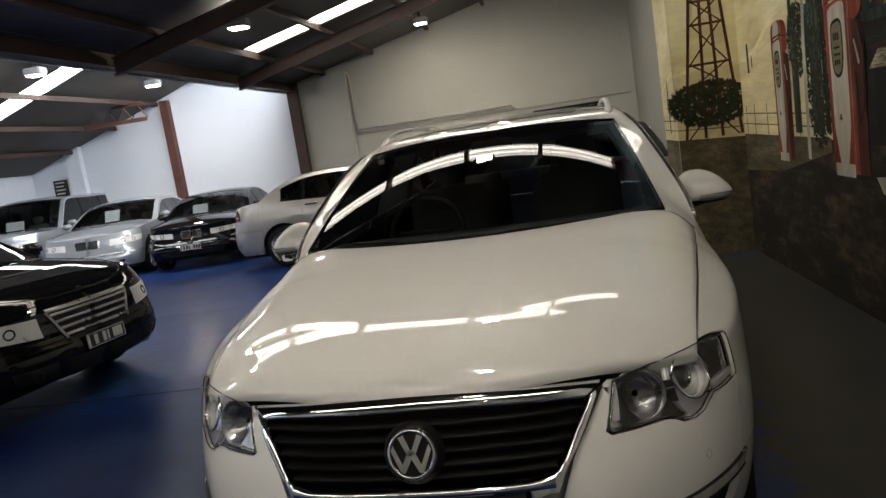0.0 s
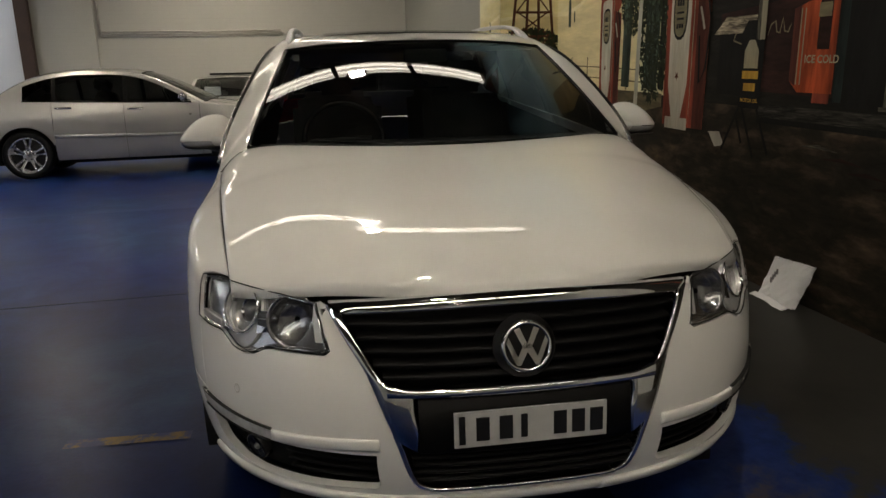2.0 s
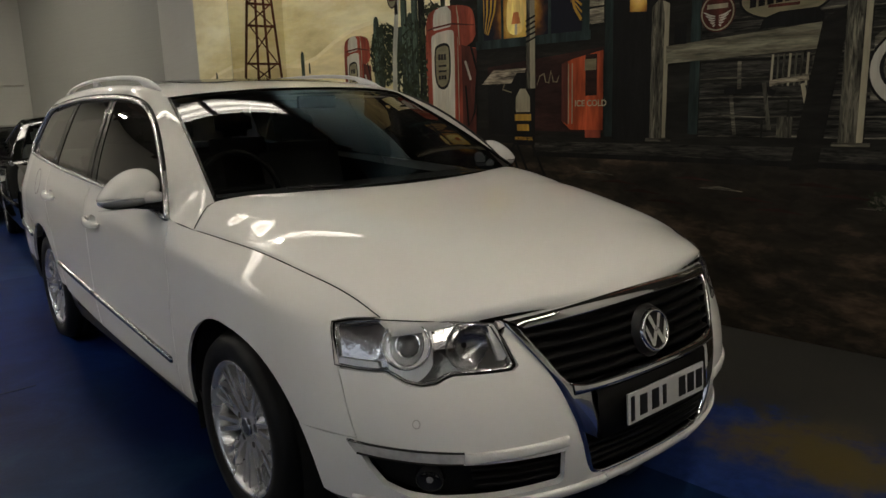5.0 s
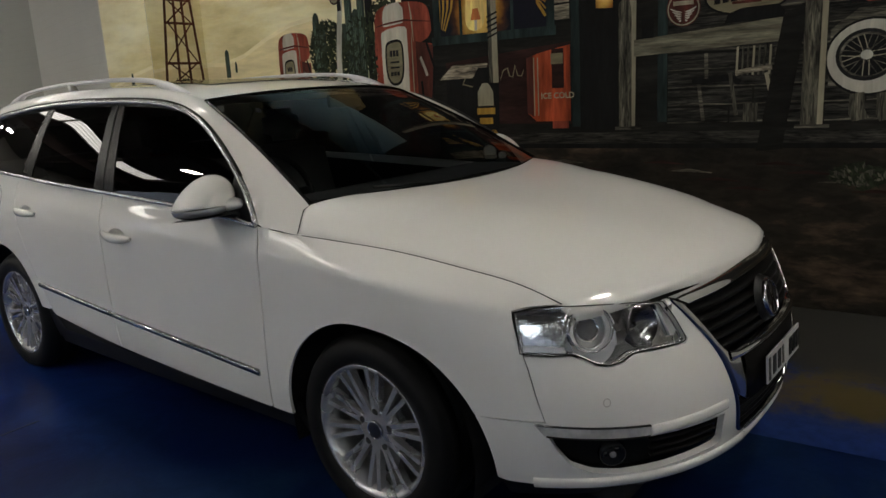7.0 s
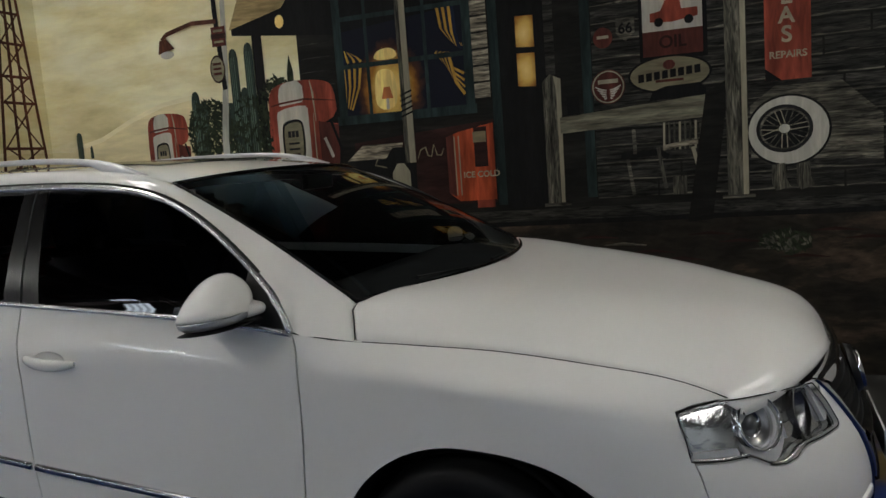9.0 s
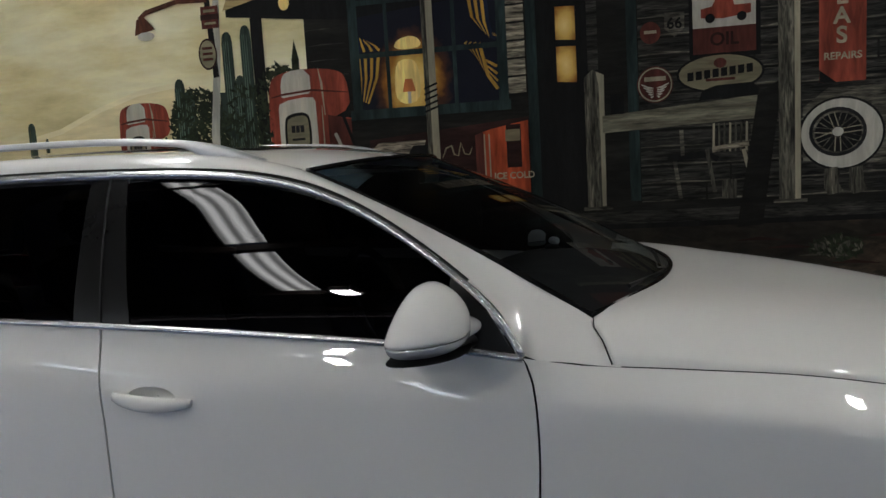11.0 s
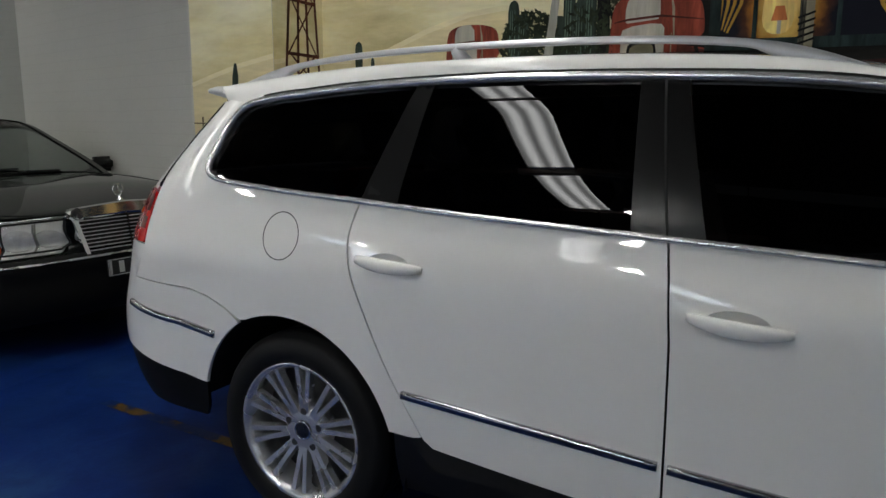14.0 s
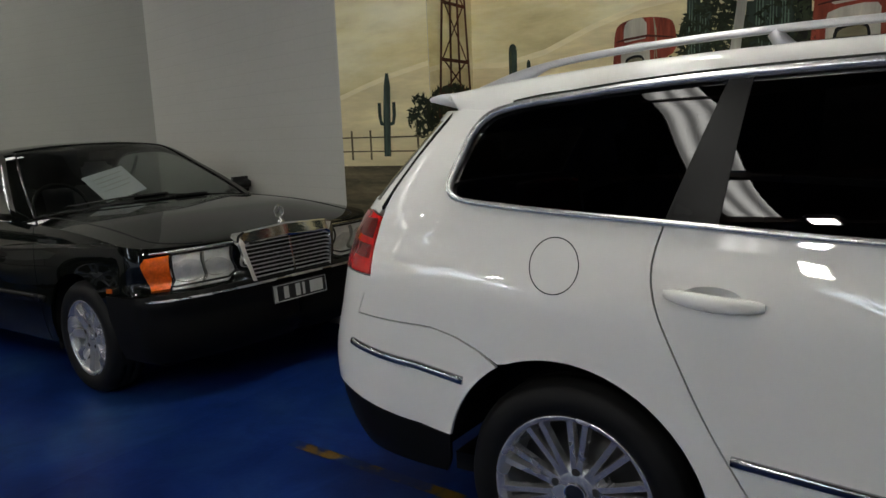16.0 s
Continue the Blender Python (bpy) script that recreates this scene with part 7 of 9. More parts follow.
    # Bumper bright strip, plate.
    nose_bar(sh, c, "bumper_strip", np.linspace(-0.82, 0.82, 60), 0.556, M["satin"], 0.01, 0.014, 0.012)
    flank_patch(sh, c, "side_marker", [(0.4 - 0.78, 0.585), (0.4 - 0.78, 0.61), (-0.33, 0.61), (-0.33, 0.585)], M["orange_lens"])
    plate(c, pose(0, nose_y_of(sh, 0, 0.475) - 0.022, 0.475, -2), True, 0.38, 0.1)
    # Wipers.
    b = rows[1]
    v, f = tube([b[6] + (0, -0.01, 0.018), b[14] + (0, 0.0, 0.02), b[22] + (0, 0.02, 0.02)], 0.007, 6)
    piece("wiper", v, f, M["plastic"], c)
    v, f = tube([(0.1, rows[0][20, 1] - 0.015, rows[0][20, 2] + 0.012), (0.35, rows[0][28, 1] - 0.02, rows[0][28, 2] + 0.014)], 0.009, 6)
    piece("wiper_arm", v, f, M["plastic"], c)
    mid = rows[int(n0 * 0.86)][20]
    part("inner_mirror", boxes((-0.1, 0.1, mid[1] + 0.05, mid[1] + 0.075, mid[2] - 0.06, mid[2] - 0.005), bevel=0.008), M["plastic"], c)
    v, f = tube([(0.36, 1.75, 0.95), (0.5, 1.72, 1.2), (0.53, 1.7, 1.3)], 0.012, 4)
    piece("seat_belt", v, f, M["plastic"], c)
    notice(at @ pose(-0.10, 0.74, 1.025, -50, -14, 4), 0.31, 0.27)
    return c


M["coupe_glass"] = glass("lightly_tinted_screen", (0.62, 0.66, 0.64), 1.5)
M["lens_ribbed"] = glass("ribbed_lamp_glass", (0.93, 0.93, 0.91), 1.35)
M["orange_ribbed"] = mat("ribbed_orange_lens", (0.6, 0.1, 0.008), 0.25, vary=0.35, scale=40, coat=1.0, bump=0.6, fine=90)
M["lamp_grey"] = mat("grey_lamp_bowl", (0.2, 0.2, 0.19), 0.3, metal=0.3, vary=0.4, scale=14)
M["lens_bulb"] = mat("pale_lamp_glass", (0.7, 0.69, 0.66), 0.15, vary=0.1, coat=1.0)
coupe_124()


# Silver sedan standing across the hall.
def silver_sedan():
    at = stand(-1.1, 9.1, 90)
    c, sh, rows, n0, ts = car_body("sedan", at, "silver metallic four-door sedan with five twin-spoke wheels", M["silver_car"], wb=2.715, hw=0.865, fo=0.78, ro=0.98,
        top=[(-0.8, 0.68), (-0.6, 0.765), (-0.3, 0.84), (0.1, 0.9), (0.5, 0.945), (1.0, 0.965), (1.8, 0.99), (2.5, 1.015), (3.0, 1.025), (3.4, 1.01), (3.7, 0.97)],
        cabin=[(0.42, 0.94), (0.75, 1.13), (1.05, 1.28), (1.3, 1.365), (1.6, 1.4), (1.9, 1.405), (2.2, 1.39), (2.5, 1.335), (2.8, 1.22), (3.1, 1.03)], roof=(1.22, 2.3),
        bump_f=0.5, bump_r=0.62, wheel=0.322, rim=0.232, style="star", arch=0.37, doors=(0.47, 1.45, 2.35), posts=(1.42, 2.32), win_end=2.72, step=0.024,
        glass="side_dark", rub=(0.52, 0.56, "silver_strip"), front=(0.6, 2.6), rear=(0.5, 2.8), handle="chrome", strip_mat="trim", arch_in=0.0, mirror_mat=M["alloy"])
    flank_patch(sh, c, "tail_lamp", [(3.46, 0.97), (3.41, 0.9), (3.4, 0.8), (3.52, 0.79), (3.66, 0.8), (3.66, 0.96)], M["dark_red_lens"], "red triangular tail lamp")
    flank_patch(sh, c, "tail_lamp_stripe", [(3.45, 0.865), (3.45, 0.845), (3.62, 0.84), (3.62, 0.86)], M["lens_bulb"], out=0.008)
    flank_patch(sh, c, "headlight", [(-0.36, 0.72), (-0.42, 0.62), (-0.6, 0.57), (-0.72, 0.57), (-0.72, 0.68), (-0.6, 0.735), (-0.45, 0.765)], M["lens_bulb"], "clear headlight")
    nose_piece(sh, c, "grille", [(0, 0.5), (0.25, 0.52), (0.28, 0.66), (0, 0.68)], M["plastic"])
    nose_bar(sh, c, "grille_bar", np.linspace(-0.25, 0.25, 12), 0.6, M["chrome"])
    return c


M["side_dark"] = glass("dark_side_glass", (0.16, 0.165, 0.165), 1.5)
M["silver_strip"] = mat("silver_rubbing_strip", (0.33, 0.33, 0.32), 0.35, metal=0.5)
silver_sedan()


def grille_bars(sh, c, z0, z1, hw0, hw1, n, mt, frame_mt=None):
    nose_piece(sh, c, "grille_backing", [(0.0, z0), (hw0, z0), (hw1, z1), (0.0, z1)], M["gap"], out=0.002)
    for i in range(n):
        z = z0 + (z1 - z0) * (i + 0.5) / n
        w = hw0 + (hw1 - hw0) * (i + 0.5) / n - 0.008
        nose_bar(sh, c, "grille_bar", np.linspace(-w, w, 20), z, mt, 0.018, 0.004, 0.012)
    if frame_mt:
        nose_bar(sh, c, "grille_rim", np.linspace(-hw1, hw1, 24), z1 + 0.008, frame_mt, 0.026, 0.004, 0.014)
        for sg in (-1, 1):
            p = [(sg * (hw0 + (hw1 - hw0) * k), z0 + (z1 - z0) * k) for k in np.linspace(0, 1, 8)]
            v, f = tube([(x, nose_y_of(sh, x, z) - 0.008, z) for x, z in p], 0.009, 6)
            piece("grille_rim", v, f, frame_mt, c)


# Silver coupe whose screen shows over the sedan's hood.
def silver_coupe():
    at = stand(-1.25, 10.85, 1)
    c, sh, rows, n0, ts = car_body("coupe", at, "silver coupe with a dark roof spoiler bar", M["silver_car"], wb=2.4, hw=0.84, fo=0.78, ro=0.8,
        top=[(-0.8, 0.66), (-0.5, 0.79), (-0.1, 0.88), (0.4, 0.94), (1.0, 0.96), (2.0, 0.98), (2.8, 0.97), (3.3, 0.9)],
        cabin=[(0.45, 0.945), (0.75, 1.12), (1.0, 1.25), (1.2, 1.32), (1.5, 1.35), (1.8, 1.33), (2.1, 1.2), (2.4, 0.98)], roof=(1.12, 1.8),
        bump_f=0.48, bump_r=0.55, arch=0.36, doors=(0.45, 1.65), posts=(), win_end=2.1, roof_crown=0.035, roof_in=0.16, step=0.035)
    nose_piece(sh, c, "headlight", [(0.45, 0.56), (0.72, 0.58), (0.74, 0.66), (0.46, 0.63)], M["lens_bulb"])
    part("roof_bar", boxes((-0.4, 0.4, 1.3, 1.4, 1.385, 1.425), bevel=0.01), M["plastic"], c, "dark bar on the roof")
    notice(at @ pose(-0.35, 0.8, 1.0, -30), 0.28, 0.2)
    return c


silver_coupe()


def kidney(sh, c, z0, z1, x1, chrome):
    for sg in (-1, 1):
        nose_piece(sh, c, "kidney_grille", [(0.02, z0), (x1 * 0.9, z0 + 0.01), (x1, z1 - 0.02), (x1 - 0.02, z1), (0.02, z1)], M["gap"], out=0.006) if sg < 0 else None
        p = [(0.015, z0), (x1 * 0.9, z0), (x1 + 0.005, z1 - 0.02), (x1 - 0.02, z1 + 0.004), (0.015, z1 + 0.004)]
        v, f = tube([(sg * x, nose_y_of(sh, x, z) - 0.008, z) for x, z in p], 0.008, 6, closed=True)
        piece("kidney_rim", v, f, chrome, c)
    for i in range(6):
        x = 0.03 + (x1 - 0.06) * i / 5
        for sg in (-1, 1):
            v, f = tube([(sg * x, nose_y_of(sh, x, z) - 0.01, z) for z in (z0 + 0.01, z1 - 0.01)], 0.004, 4)
            piece("kidney_slat", v, f, chrome, c)


def lamp_pair(sh, c, x0, y_out, z0, z1, mt="lens_bulb"):
    """Headlights from a distance off the middle back round the corner."""
    a = [tuple(sh.by_x(x0, z0)), tuple(sh.by_x(x0, z1))]
    b = [tuple(sh.by_y(y_out, z1 + 0.03)), tuple(sh.by_y(y_out - 0.05, z0 + 0.05))]
    both("headlight", lambda h: cut(sh, [a[0], a[1], b[0], b[1]], half=h, step=0.02, out=0.004, depth=0.006), M[mt], c, "clear headlight")
    s0 = (np.array(a[0]) + a[1]) / 2
    s1 = (np.array(b[0]) + b[1]) / 2
    for half in (-1, 1):
        for q in (0.3, 0.62):
            p = s0 + (s1 - s0) * q
            v, f = ribbon(sh, [(p[0] + 0.035 * math.cos(w), p[1] + 0.03 * math.sin(w)) for w in np.linspace(0, 6.283, 18)], 0.012, 0.008, half)
            piece("lamp_ring", v, f, M["lamp_black"], c)


def black_bmw():
    at = stand(-6.4, 10.72, 8.6)
    c, sh, rows, n0, ts = car_body("sedan", at, "black four-door sedan with a twin kidney grille", M["black_car"], wb=2.76, hw=0.9, fo=0.72, ro=0.9,
        top=[(-0.74, 0.74), (-0.5, 0.81), (-0.2, 0.86), (0.2, 0.905), (0.6, 0.93), (1.5, 0.97), (2.5, 1.0), (3.1, 1.0), (3.6, 0.95)],
        cabin=[(0.5, 0.925), (0.85, 1.12), (1.1, 1.25), (1.35, 1.34), (1.7, 1.38), (2.1, 1.375), (2.5, 1.31), (2.8, 1.18), (3.1, 1.0)], roof=(1.27, 2.3),
        bump_f=0.47, arch=0.37, wheel=0.32, rim=0.225, doors=(0.45, 1.5, 2.4), win_end=2.75, step=0.035)
    kidney(sh, c, 0.58, 0.71, 0.19, M["satin"])
    lamp_pair(sh, c, 0.36, -0.35, 0.6, 0.7)
    nose_piece(sh, c, "air_intake", [(0, 0.26), (0.55, 0.27), (0.6, 0.36), (0, 0.37)], M["gap"])
    plate(c, pose(0, nose_y_of(sh, 0, 0.42) - 0.012, 0.42))
    v, f = tube([(0.0, 3.0, 1.02), (0.02, 3.1, 1.12)], 0.006, 6)
    notice(at @ pose(-0.2, 0.75, 1.0, -32), 0.3, 0.2)
    return c


black_bmw()


def silver_bmw():
    at = stand(-8.5, 10.76, 10)
    c, sh, rows, n0, ts = car_body("sedan", at, "pale silver luxury sedan with a twin kidney grille", M["ice_car"], wb=2.99, hw=0.95, fo=0.84, ro=1.15,
        top=[(-0.86, 0.81), (-0.6, 0.88), (-0.2, 0.94), (0.2, 0.97), (0.6, 1.01), (1.5, 1.04), (2.7, 1.06), (3.4, 1.06), (4.1, 1.0)],
        cabin=[(0.55, 1.005), (0.9, 1.2), (1.2, 1.35), (1.45, 1.435), (1.8, 1.475), (2.3, 1.475), (2.7, 1.41), (3.0, 1.28), (3.35, 1.06)], roof=(1.37, 2.5),
        bump_f=0.5, arch=0.4, wheel=0.345, rim=0.25, style="star", doors=(0.5, 1.6, 2.6), win_end=3.0, step=0.035, strip_mat="chrome", top_strip=True)
    kidney(sh, c, 0.63, 0.77, 0.22, M["chrome"])
    lamp_pair(sh, c, 0.42, -0.4, 0.64, 0.76)
    nose_piece(sh, c, "air_intake", [(0, 0.27), (0.62, 0.28), (0.68, 0.36), (0, 0.37)], M["gap"])
    nose_bar(sh, c, "bumper_strip", np.linspace(-0.85, 0.85, 40), 0.49, M["satin"], 0.02, 0.0, 0.008)
    plate(c, pose(0, nose_y_of(sh, 0, 0.43) - 0.012, 0.43))
    notice(at @ pose(-0.1, 0.82, 1.08, -28), 0.3, 0.26)
    return c


silver_bmw()


def pale_suv():
    at = stand(-11.0, 11.3, 8)
    c, sh, rows, n0, ts = car_body("off_roader", at, "pale blue silver off-roader with a tall square cabin", M["ice_car"], wb=2.88, hw=0.96, fo=0.86, ro=0.95,
        top=[(-0.88, 0.98), (-0.7, 1.05), (-0.2, 1.09), (0.4, 1.11), (1.0, 1.12), (2.5, 1.13), (3.85, 1.13)],
        cabin=[(0.5, 1.115), (0.72, 1.4), (0.9, 1.62), (1.05, 1.745), (1.3, 1.79), (2.4, 1.8), (3.3, 1.78), (3.5, 1.7), (3.66, 1.4), (3.74, 1.13)], roof=(1.0, 3.35),
        bump_f=0.6, arch=0.43, wheel=0.375, rim=0.25, doors=(0.52, 1.6, 2.6), posts=(1.6, 2.6), win_end=3.4, step=0.04, roof_in=0.12, sill=0.36, nose_lean=0.02, tail_lean=0.05, front=(0.3, 4.0))
    grille_bars(sh, c, 0.72, 0.95, 0.4, 0.42, 4, M["plastic"], M["satin"])
    lamp_pair(sh, c, 0.48, -0.62, 0.73, 0.93)
    plate(c, pose(0, nose_y_of(sh, 0, 0.5) - 0.012, 0.5))
    notice(at @ pose(-0.25, 0.72, 1.15, -18), 0.4, 0.24)
    return c


pale_suv()


def black_mercedes():
    a = radians(81)
    # Its plate stands at (-2.88, 2.13).
    x0, y0 = -2.95 - 0.79 * math.sin(a), 2.13 + 0.79 * math.cos(a)
    at = pose(x0, y0, 0, 0, 0, 81)
    c, sh, rows, n0, ts = car_body("sedan", at, "glossy black sedan with a wide chrome barred grille", M["black_car"], wb=2.76, hw=0.885, fo=0.8, ro=1.0,
        top=[(-0.82, 0.72), (-0.6, 0.8), (-0.3, 0.86), (0.1, 0.91), (0.5, 0.945), (1.5, 0.98), (2.5, 1.0), (3.2, 1.0), (3.8, 0.95)],
        cabin=[(0.45, 0.94), (0.8, 1.13), (1.1, 1.28), (1.35, 1.37), (1.7, 1.41), (2.1, 1.405), (2.5, 1.33), (2.8, 1.2), (3.1, 1.0)], roof=(1.27, 2.3),
        nose=[(0.15, -0.68), (0.3, -0.79), (0.45, -0.8), (0.54, -0.77), (0.7, -0.73), (0.8, -0.66), (1.3, -0.4)], bump_f=0.5, arch=0.375, wheel=0.32, rim=0.22, style="star", doors=(0.47, 1.5, 2.4), win_end=2.75, step=0.026, front=(0.48, 2.8))
    grille_bars(sh, c, 0.5, 0.7, 0.29, 0.38, 4, M["satin"], M["satin"])
    v, f = lathe([(0.055, -0.004), (0.06, -0.014), (0.067, -0.012), (0.07, 0.0)], 32, "y")
    yy = nose_y_of(sh, 0, 0.72)
    star = piece("star_ring", np.array(v) * (0.45, 0.45, 0.45) + (0, yy + 0.05, 0.775), f, M["chrome"], c, smooth=True)
    lamp_pair(sh, c, 0.45, -0.38, 0.55, 0.68, "lamp_silver")
    nose_piece(sh, c, "air_intake", [(0, 0.24), (0.3, 0.24), (0.32, 0.36), (0, 0.36)], M["gap"])
    nose_piece(sh, c, "side_intake", [(0.4, 0.26), (0.66, 0.28), (0.7, 0.37), (0.42, 0.37)], M["gap"])
    both("fog_lamp", lambda h: ribbon(sh, [(sh.by_x(0.56, 0.32)[0] + 0.03 * math.cos(w), 0.32 + 0.03 * math.sin(w)) for w in np.linspace(0, 6.283, 18)], 0.02, 0.012, h), M["plastic"], c)
    plate(c, pose(0, nose_y_of(sh, 0, 0.43) - 0.014, 0.43, -3), True)
    return c


black_mercedes()


# Dark sedan beyond the coupe.
def dark_sedan():
    at = stand(1.3, 10.3, -3)
    c, sh, rows, n0, ts = car_body("sedan", at, "dark grey sedan parked nose out before the back door", M["grey_car"], wb=2.7, hw=0.88, fo=0.78, ro=0.95,
        top=[(-0.8, 0.72), (-0.5, 0.8), (-0.2, 0.86), (0.2, 0.91), (0.6, 0.95), (1.5, 0.98), (2.5, 1.0), (3.1, 1.0), (3.6, 0.95)],
        cabin=[(0.5, 0.945), (0.85, 1.13), (1.1, 1.26), (1.35, 1.35), (1.7, 1.39), (2.1, 1.385), (2.5, 1.32), (2.8, 1.19), (3.1, 1.0)], roof=(1.27, 2.3),
        bump_f=0.48, arch=0.37, wheel=0.32, rim=0.22, doors=(0.45, 1.5, 2.4), win_end=2.75, step=0.04, mirror_mat=M["alloy"], top_strip=True, strip_mat="chrome")
    grille_bars(sh, c, 0.56, 0.68, 0.3, 0.34, 3, M["satin"], M["satin"])
    lamp_pair(sh, c, 0.42, -0.38, 0.57, 0.68)
    plate(c, pose(0, nose_y_of(sh, 0, 0.42) - 0.012, 0.42))
    return c


dark_sedan()


# ---- the mural ----
def paint(name, colour, vary=0.3, along=(3, 3, 9), rough=0.6, stops=None, top=None, dabs=0.45):
    """Brushed wall paint: strokes drawn out along one way, with a fine weave."""
    m, t, b, n, l = nodes_of("paint_" + name)
    co, mp, no, fi = n.new("ShaderNodeTexCoord"), n.new("ShaderNodeMapping"), n.new("ShaderNodeTexNoise"), n.new("ShaderNodeTexNoise")
    mp.inputs["Scale"].default_value = along
    no.inputs["Scale"].default_value, no.inputs["Detail"].default_value, no.inputs["Roughness"].default_value = 1.0, 6, 0.6
    fi.inputs["Scale"].default_value = 90
    l.new(co.outputs["Object"], mp.inputs["Vector"])
    l.new(mp.outputs[0], no.inputs["Vector"])
    l.new(co.outputs["Object"], fi.inputs["Vector"])
    stops = stops or [(0.32, shade(colour, 1 - vary)), (0.52, colour), (0.7, shade(colour, 1 + vary * 1.3))]
    r = ramp_node(n, stops)
    l.new(no.outputs["Fac"], r.inputs["Fac"])
    # Short brush dabs, lighter and darker, over the broad strokes.
    m2, dab, mx = n.new("ShaderNodeMapping"), n.new("ShaderNodeTexNoise"), n.new("ShaderNodeMix")
    m2.inputs["Scale"].default_value = [k * 3.2 for k in along]
    dab.inputs["Scale"].default_value, dab.inputs["Detail"].default_value, dab.inputs["Distortion"].default_value = 1.0, 5, 1.2
    l.new(co.outputs["Object"], m2.inputs["Vector"])
    l.new(m2.outputs[0], dab.inputs["Vector"])
    lo, hi = max(0.3, 1 - vary * dabs), 1 + vary * dabs
    r2 = ramp_node(n, [(0.34, (lo, lo, lo)), (0.5, (1, 1, 1)), (0.66, (hi, hi, hi * 0.97))])
    l.new(dab.outputs["Fac"], r2.inputs["Fac"])
    mx.data_type, mx.blend_type = "RGBA", "MULTIPLY"
    mx.inputs[0].default_value = 1.0
    l.new(r.outputs["Color"], mx.inputs[6])
    l.new(r2.outputs["Color"], mx.inputs[7])
    out = mx.outputs[2]
    if top:
        # The painted sky turns from one colour to another with height.
        sep, mr, ad, m3 = n.new("ShaderNodeSeparateXYZ"), n.new("ShaderNodeMapRange"), n.new("ShaderNodeMath"), n.new("ShaderNodeMix")
        l.new(co.outputs["Object"], sep.inputs[0])
        ad.operation = "MULTIPLY_ADD"
        ad.inputs[1].default_value = 0.5
        l.new(no.outputs["Fac"], ad.inputs[0])
        l.new(sep.outputs[2], ad.inputs[2])
        mr.inputs["From Min"].default_value, mr.inputs["From Max"].default_value = top[0], top[1]
        l.new(ad.outputs[0], mr.inputs["Value"])
        m3.data_type = "RGBA"
        m3.inputs[7].default_value = (*top[2], 1)
        l.new(mr.outputs[0], m3.inputs[0])
        l.new(out, m3.inputs[6])
        out = m3.outputs[2]
    l.new(out, b.inputs["Base Color"])
    b.inputs["Roughness"].default_value, b.inputs["Specular IOR Level"].default_value = rough + 0.2, 0.2
    bp = n.new("ShaderNodeBump")
    bp.inputs["Strength"].default_value, bp.inputs["Distance"].default_value = 0.15, 0.002
    l.new(fi.outputs["Fac"], bp.inputs["Height"])
    l.new(bp.outputs["Normal"], b.inputs["Normal"])
    return m


HORIZ, VERT = (5, 1.6, 9), (9, 9, 1.6)
K = {}
K["sky"] = paint("sky", (0.42, 0.34, 0.18), along=(0.9, 0.9, 3.2), stops=[(0.28, (0.46, 0.39, 0.2)), (0.42, (0.64, 0.56, 0.3)), (0.55, (0.74, 0.68, 0.43)), (0.72, (0.82, 0.78, 0.57))], dabs=0.14, top=(3.0, 3.7, (0.3, 0.47, 0.53)))
K["dune"] = paint("dune", (0.66, 0.57, 0.33), 0.15, HORIZ, dabs=0.3)
K["dune_edge"] = paint("dune_edge", (0.74, 0.66, 0.42), 0.1, HORIZ)
K["sand"] = paint("sand", (0.1, 0.085, 0.05), 0.5, HORIZ, dabs=0.5)
K["soil"] = paint("soil", (0.018, 0.014, 0.01), 0.7, (3, 2.2, 6.5), stops=[(0.33, (0.009, 0.008, 0.006)), (0.52, (0.019, 0.015, 0.0105)), (0.7, (0.08, 0.054, 0.035))], dabs=0.45)
K["rust"] = paint("rust", (0.07, 0.024, 0.013), 0.6, VERT)
K["fence"] = paint("fence", (0.13, 0.105, 0.06), 0.5, HORIZ)
K["aged"] = paint("aged", (0.19, 0.17, 0.105), 0.35, HORIZ)
K["bright_red"] = paint("bright_red", (0.36, 0.062, 0.022), 0.5, VERT)
K["red"] = paint("red", (0.215, 0.044, 0.026), 0.45, VERT)
K["dark_red"] = paint("dark_red", (0.076, 0.02, 0.014), 0.4, VERT)
K["brown"] = paint("brown", (0.023, 0.0082, 0.0066), 0.5, HORIZ)
K["cream"] = paint("cream", (0.2788, 0.2542, 0.1804), 0.25, VERT)
K["white"] = paint("white", (0.42, 0.4, 0.34), 0.2, VERT)
K["grey_wood"] = paint("grey_wood", (0.0779, 0.0722, 0.0558), 0.9, (8, 2.6, 24), dabs=0.8)
K["rail_wood"] = paint("rail_wood", (0.13, 0.122, 0.086), 0.6, (8, 2.6, 24))
K["post"] = paint("post", (0.07, 0.066, 0.05), 0.9, (24, 24, 2.6), dabs=0.8)
K["plank"] = paint("plank", (0.0221, 0.0213, 0.018), 0.9, (8, 2.6, 24), dabs=0.8)
K["bright_plank"] = paint("bright_plank", (0.22, 0.19, 0.14), 0.9, (8, 2.6, 24), dabs=0.8)
K["shack"] = paint("shack", (0.009, 0.0085, 0.007), 0.6, HORIZ)
K["black"] = paint("black", (0.005, 0.005, 0.005), 0.4, VERT)
K["teal"] = paint("teal", (0.014, 0.026, 0.025), 0.6, VERT)
K["cactus"] = paint("cactus", (0.03, 0.044, 0.034), 0.6, VERT)
K["cactus_light"] = paint("cactus_light", (0.1, 0.145, 0.11), 0.5, VERT)
K["ember"] = paint("ember", (0.2, 0.075, 0.014), 0.4, VERT)
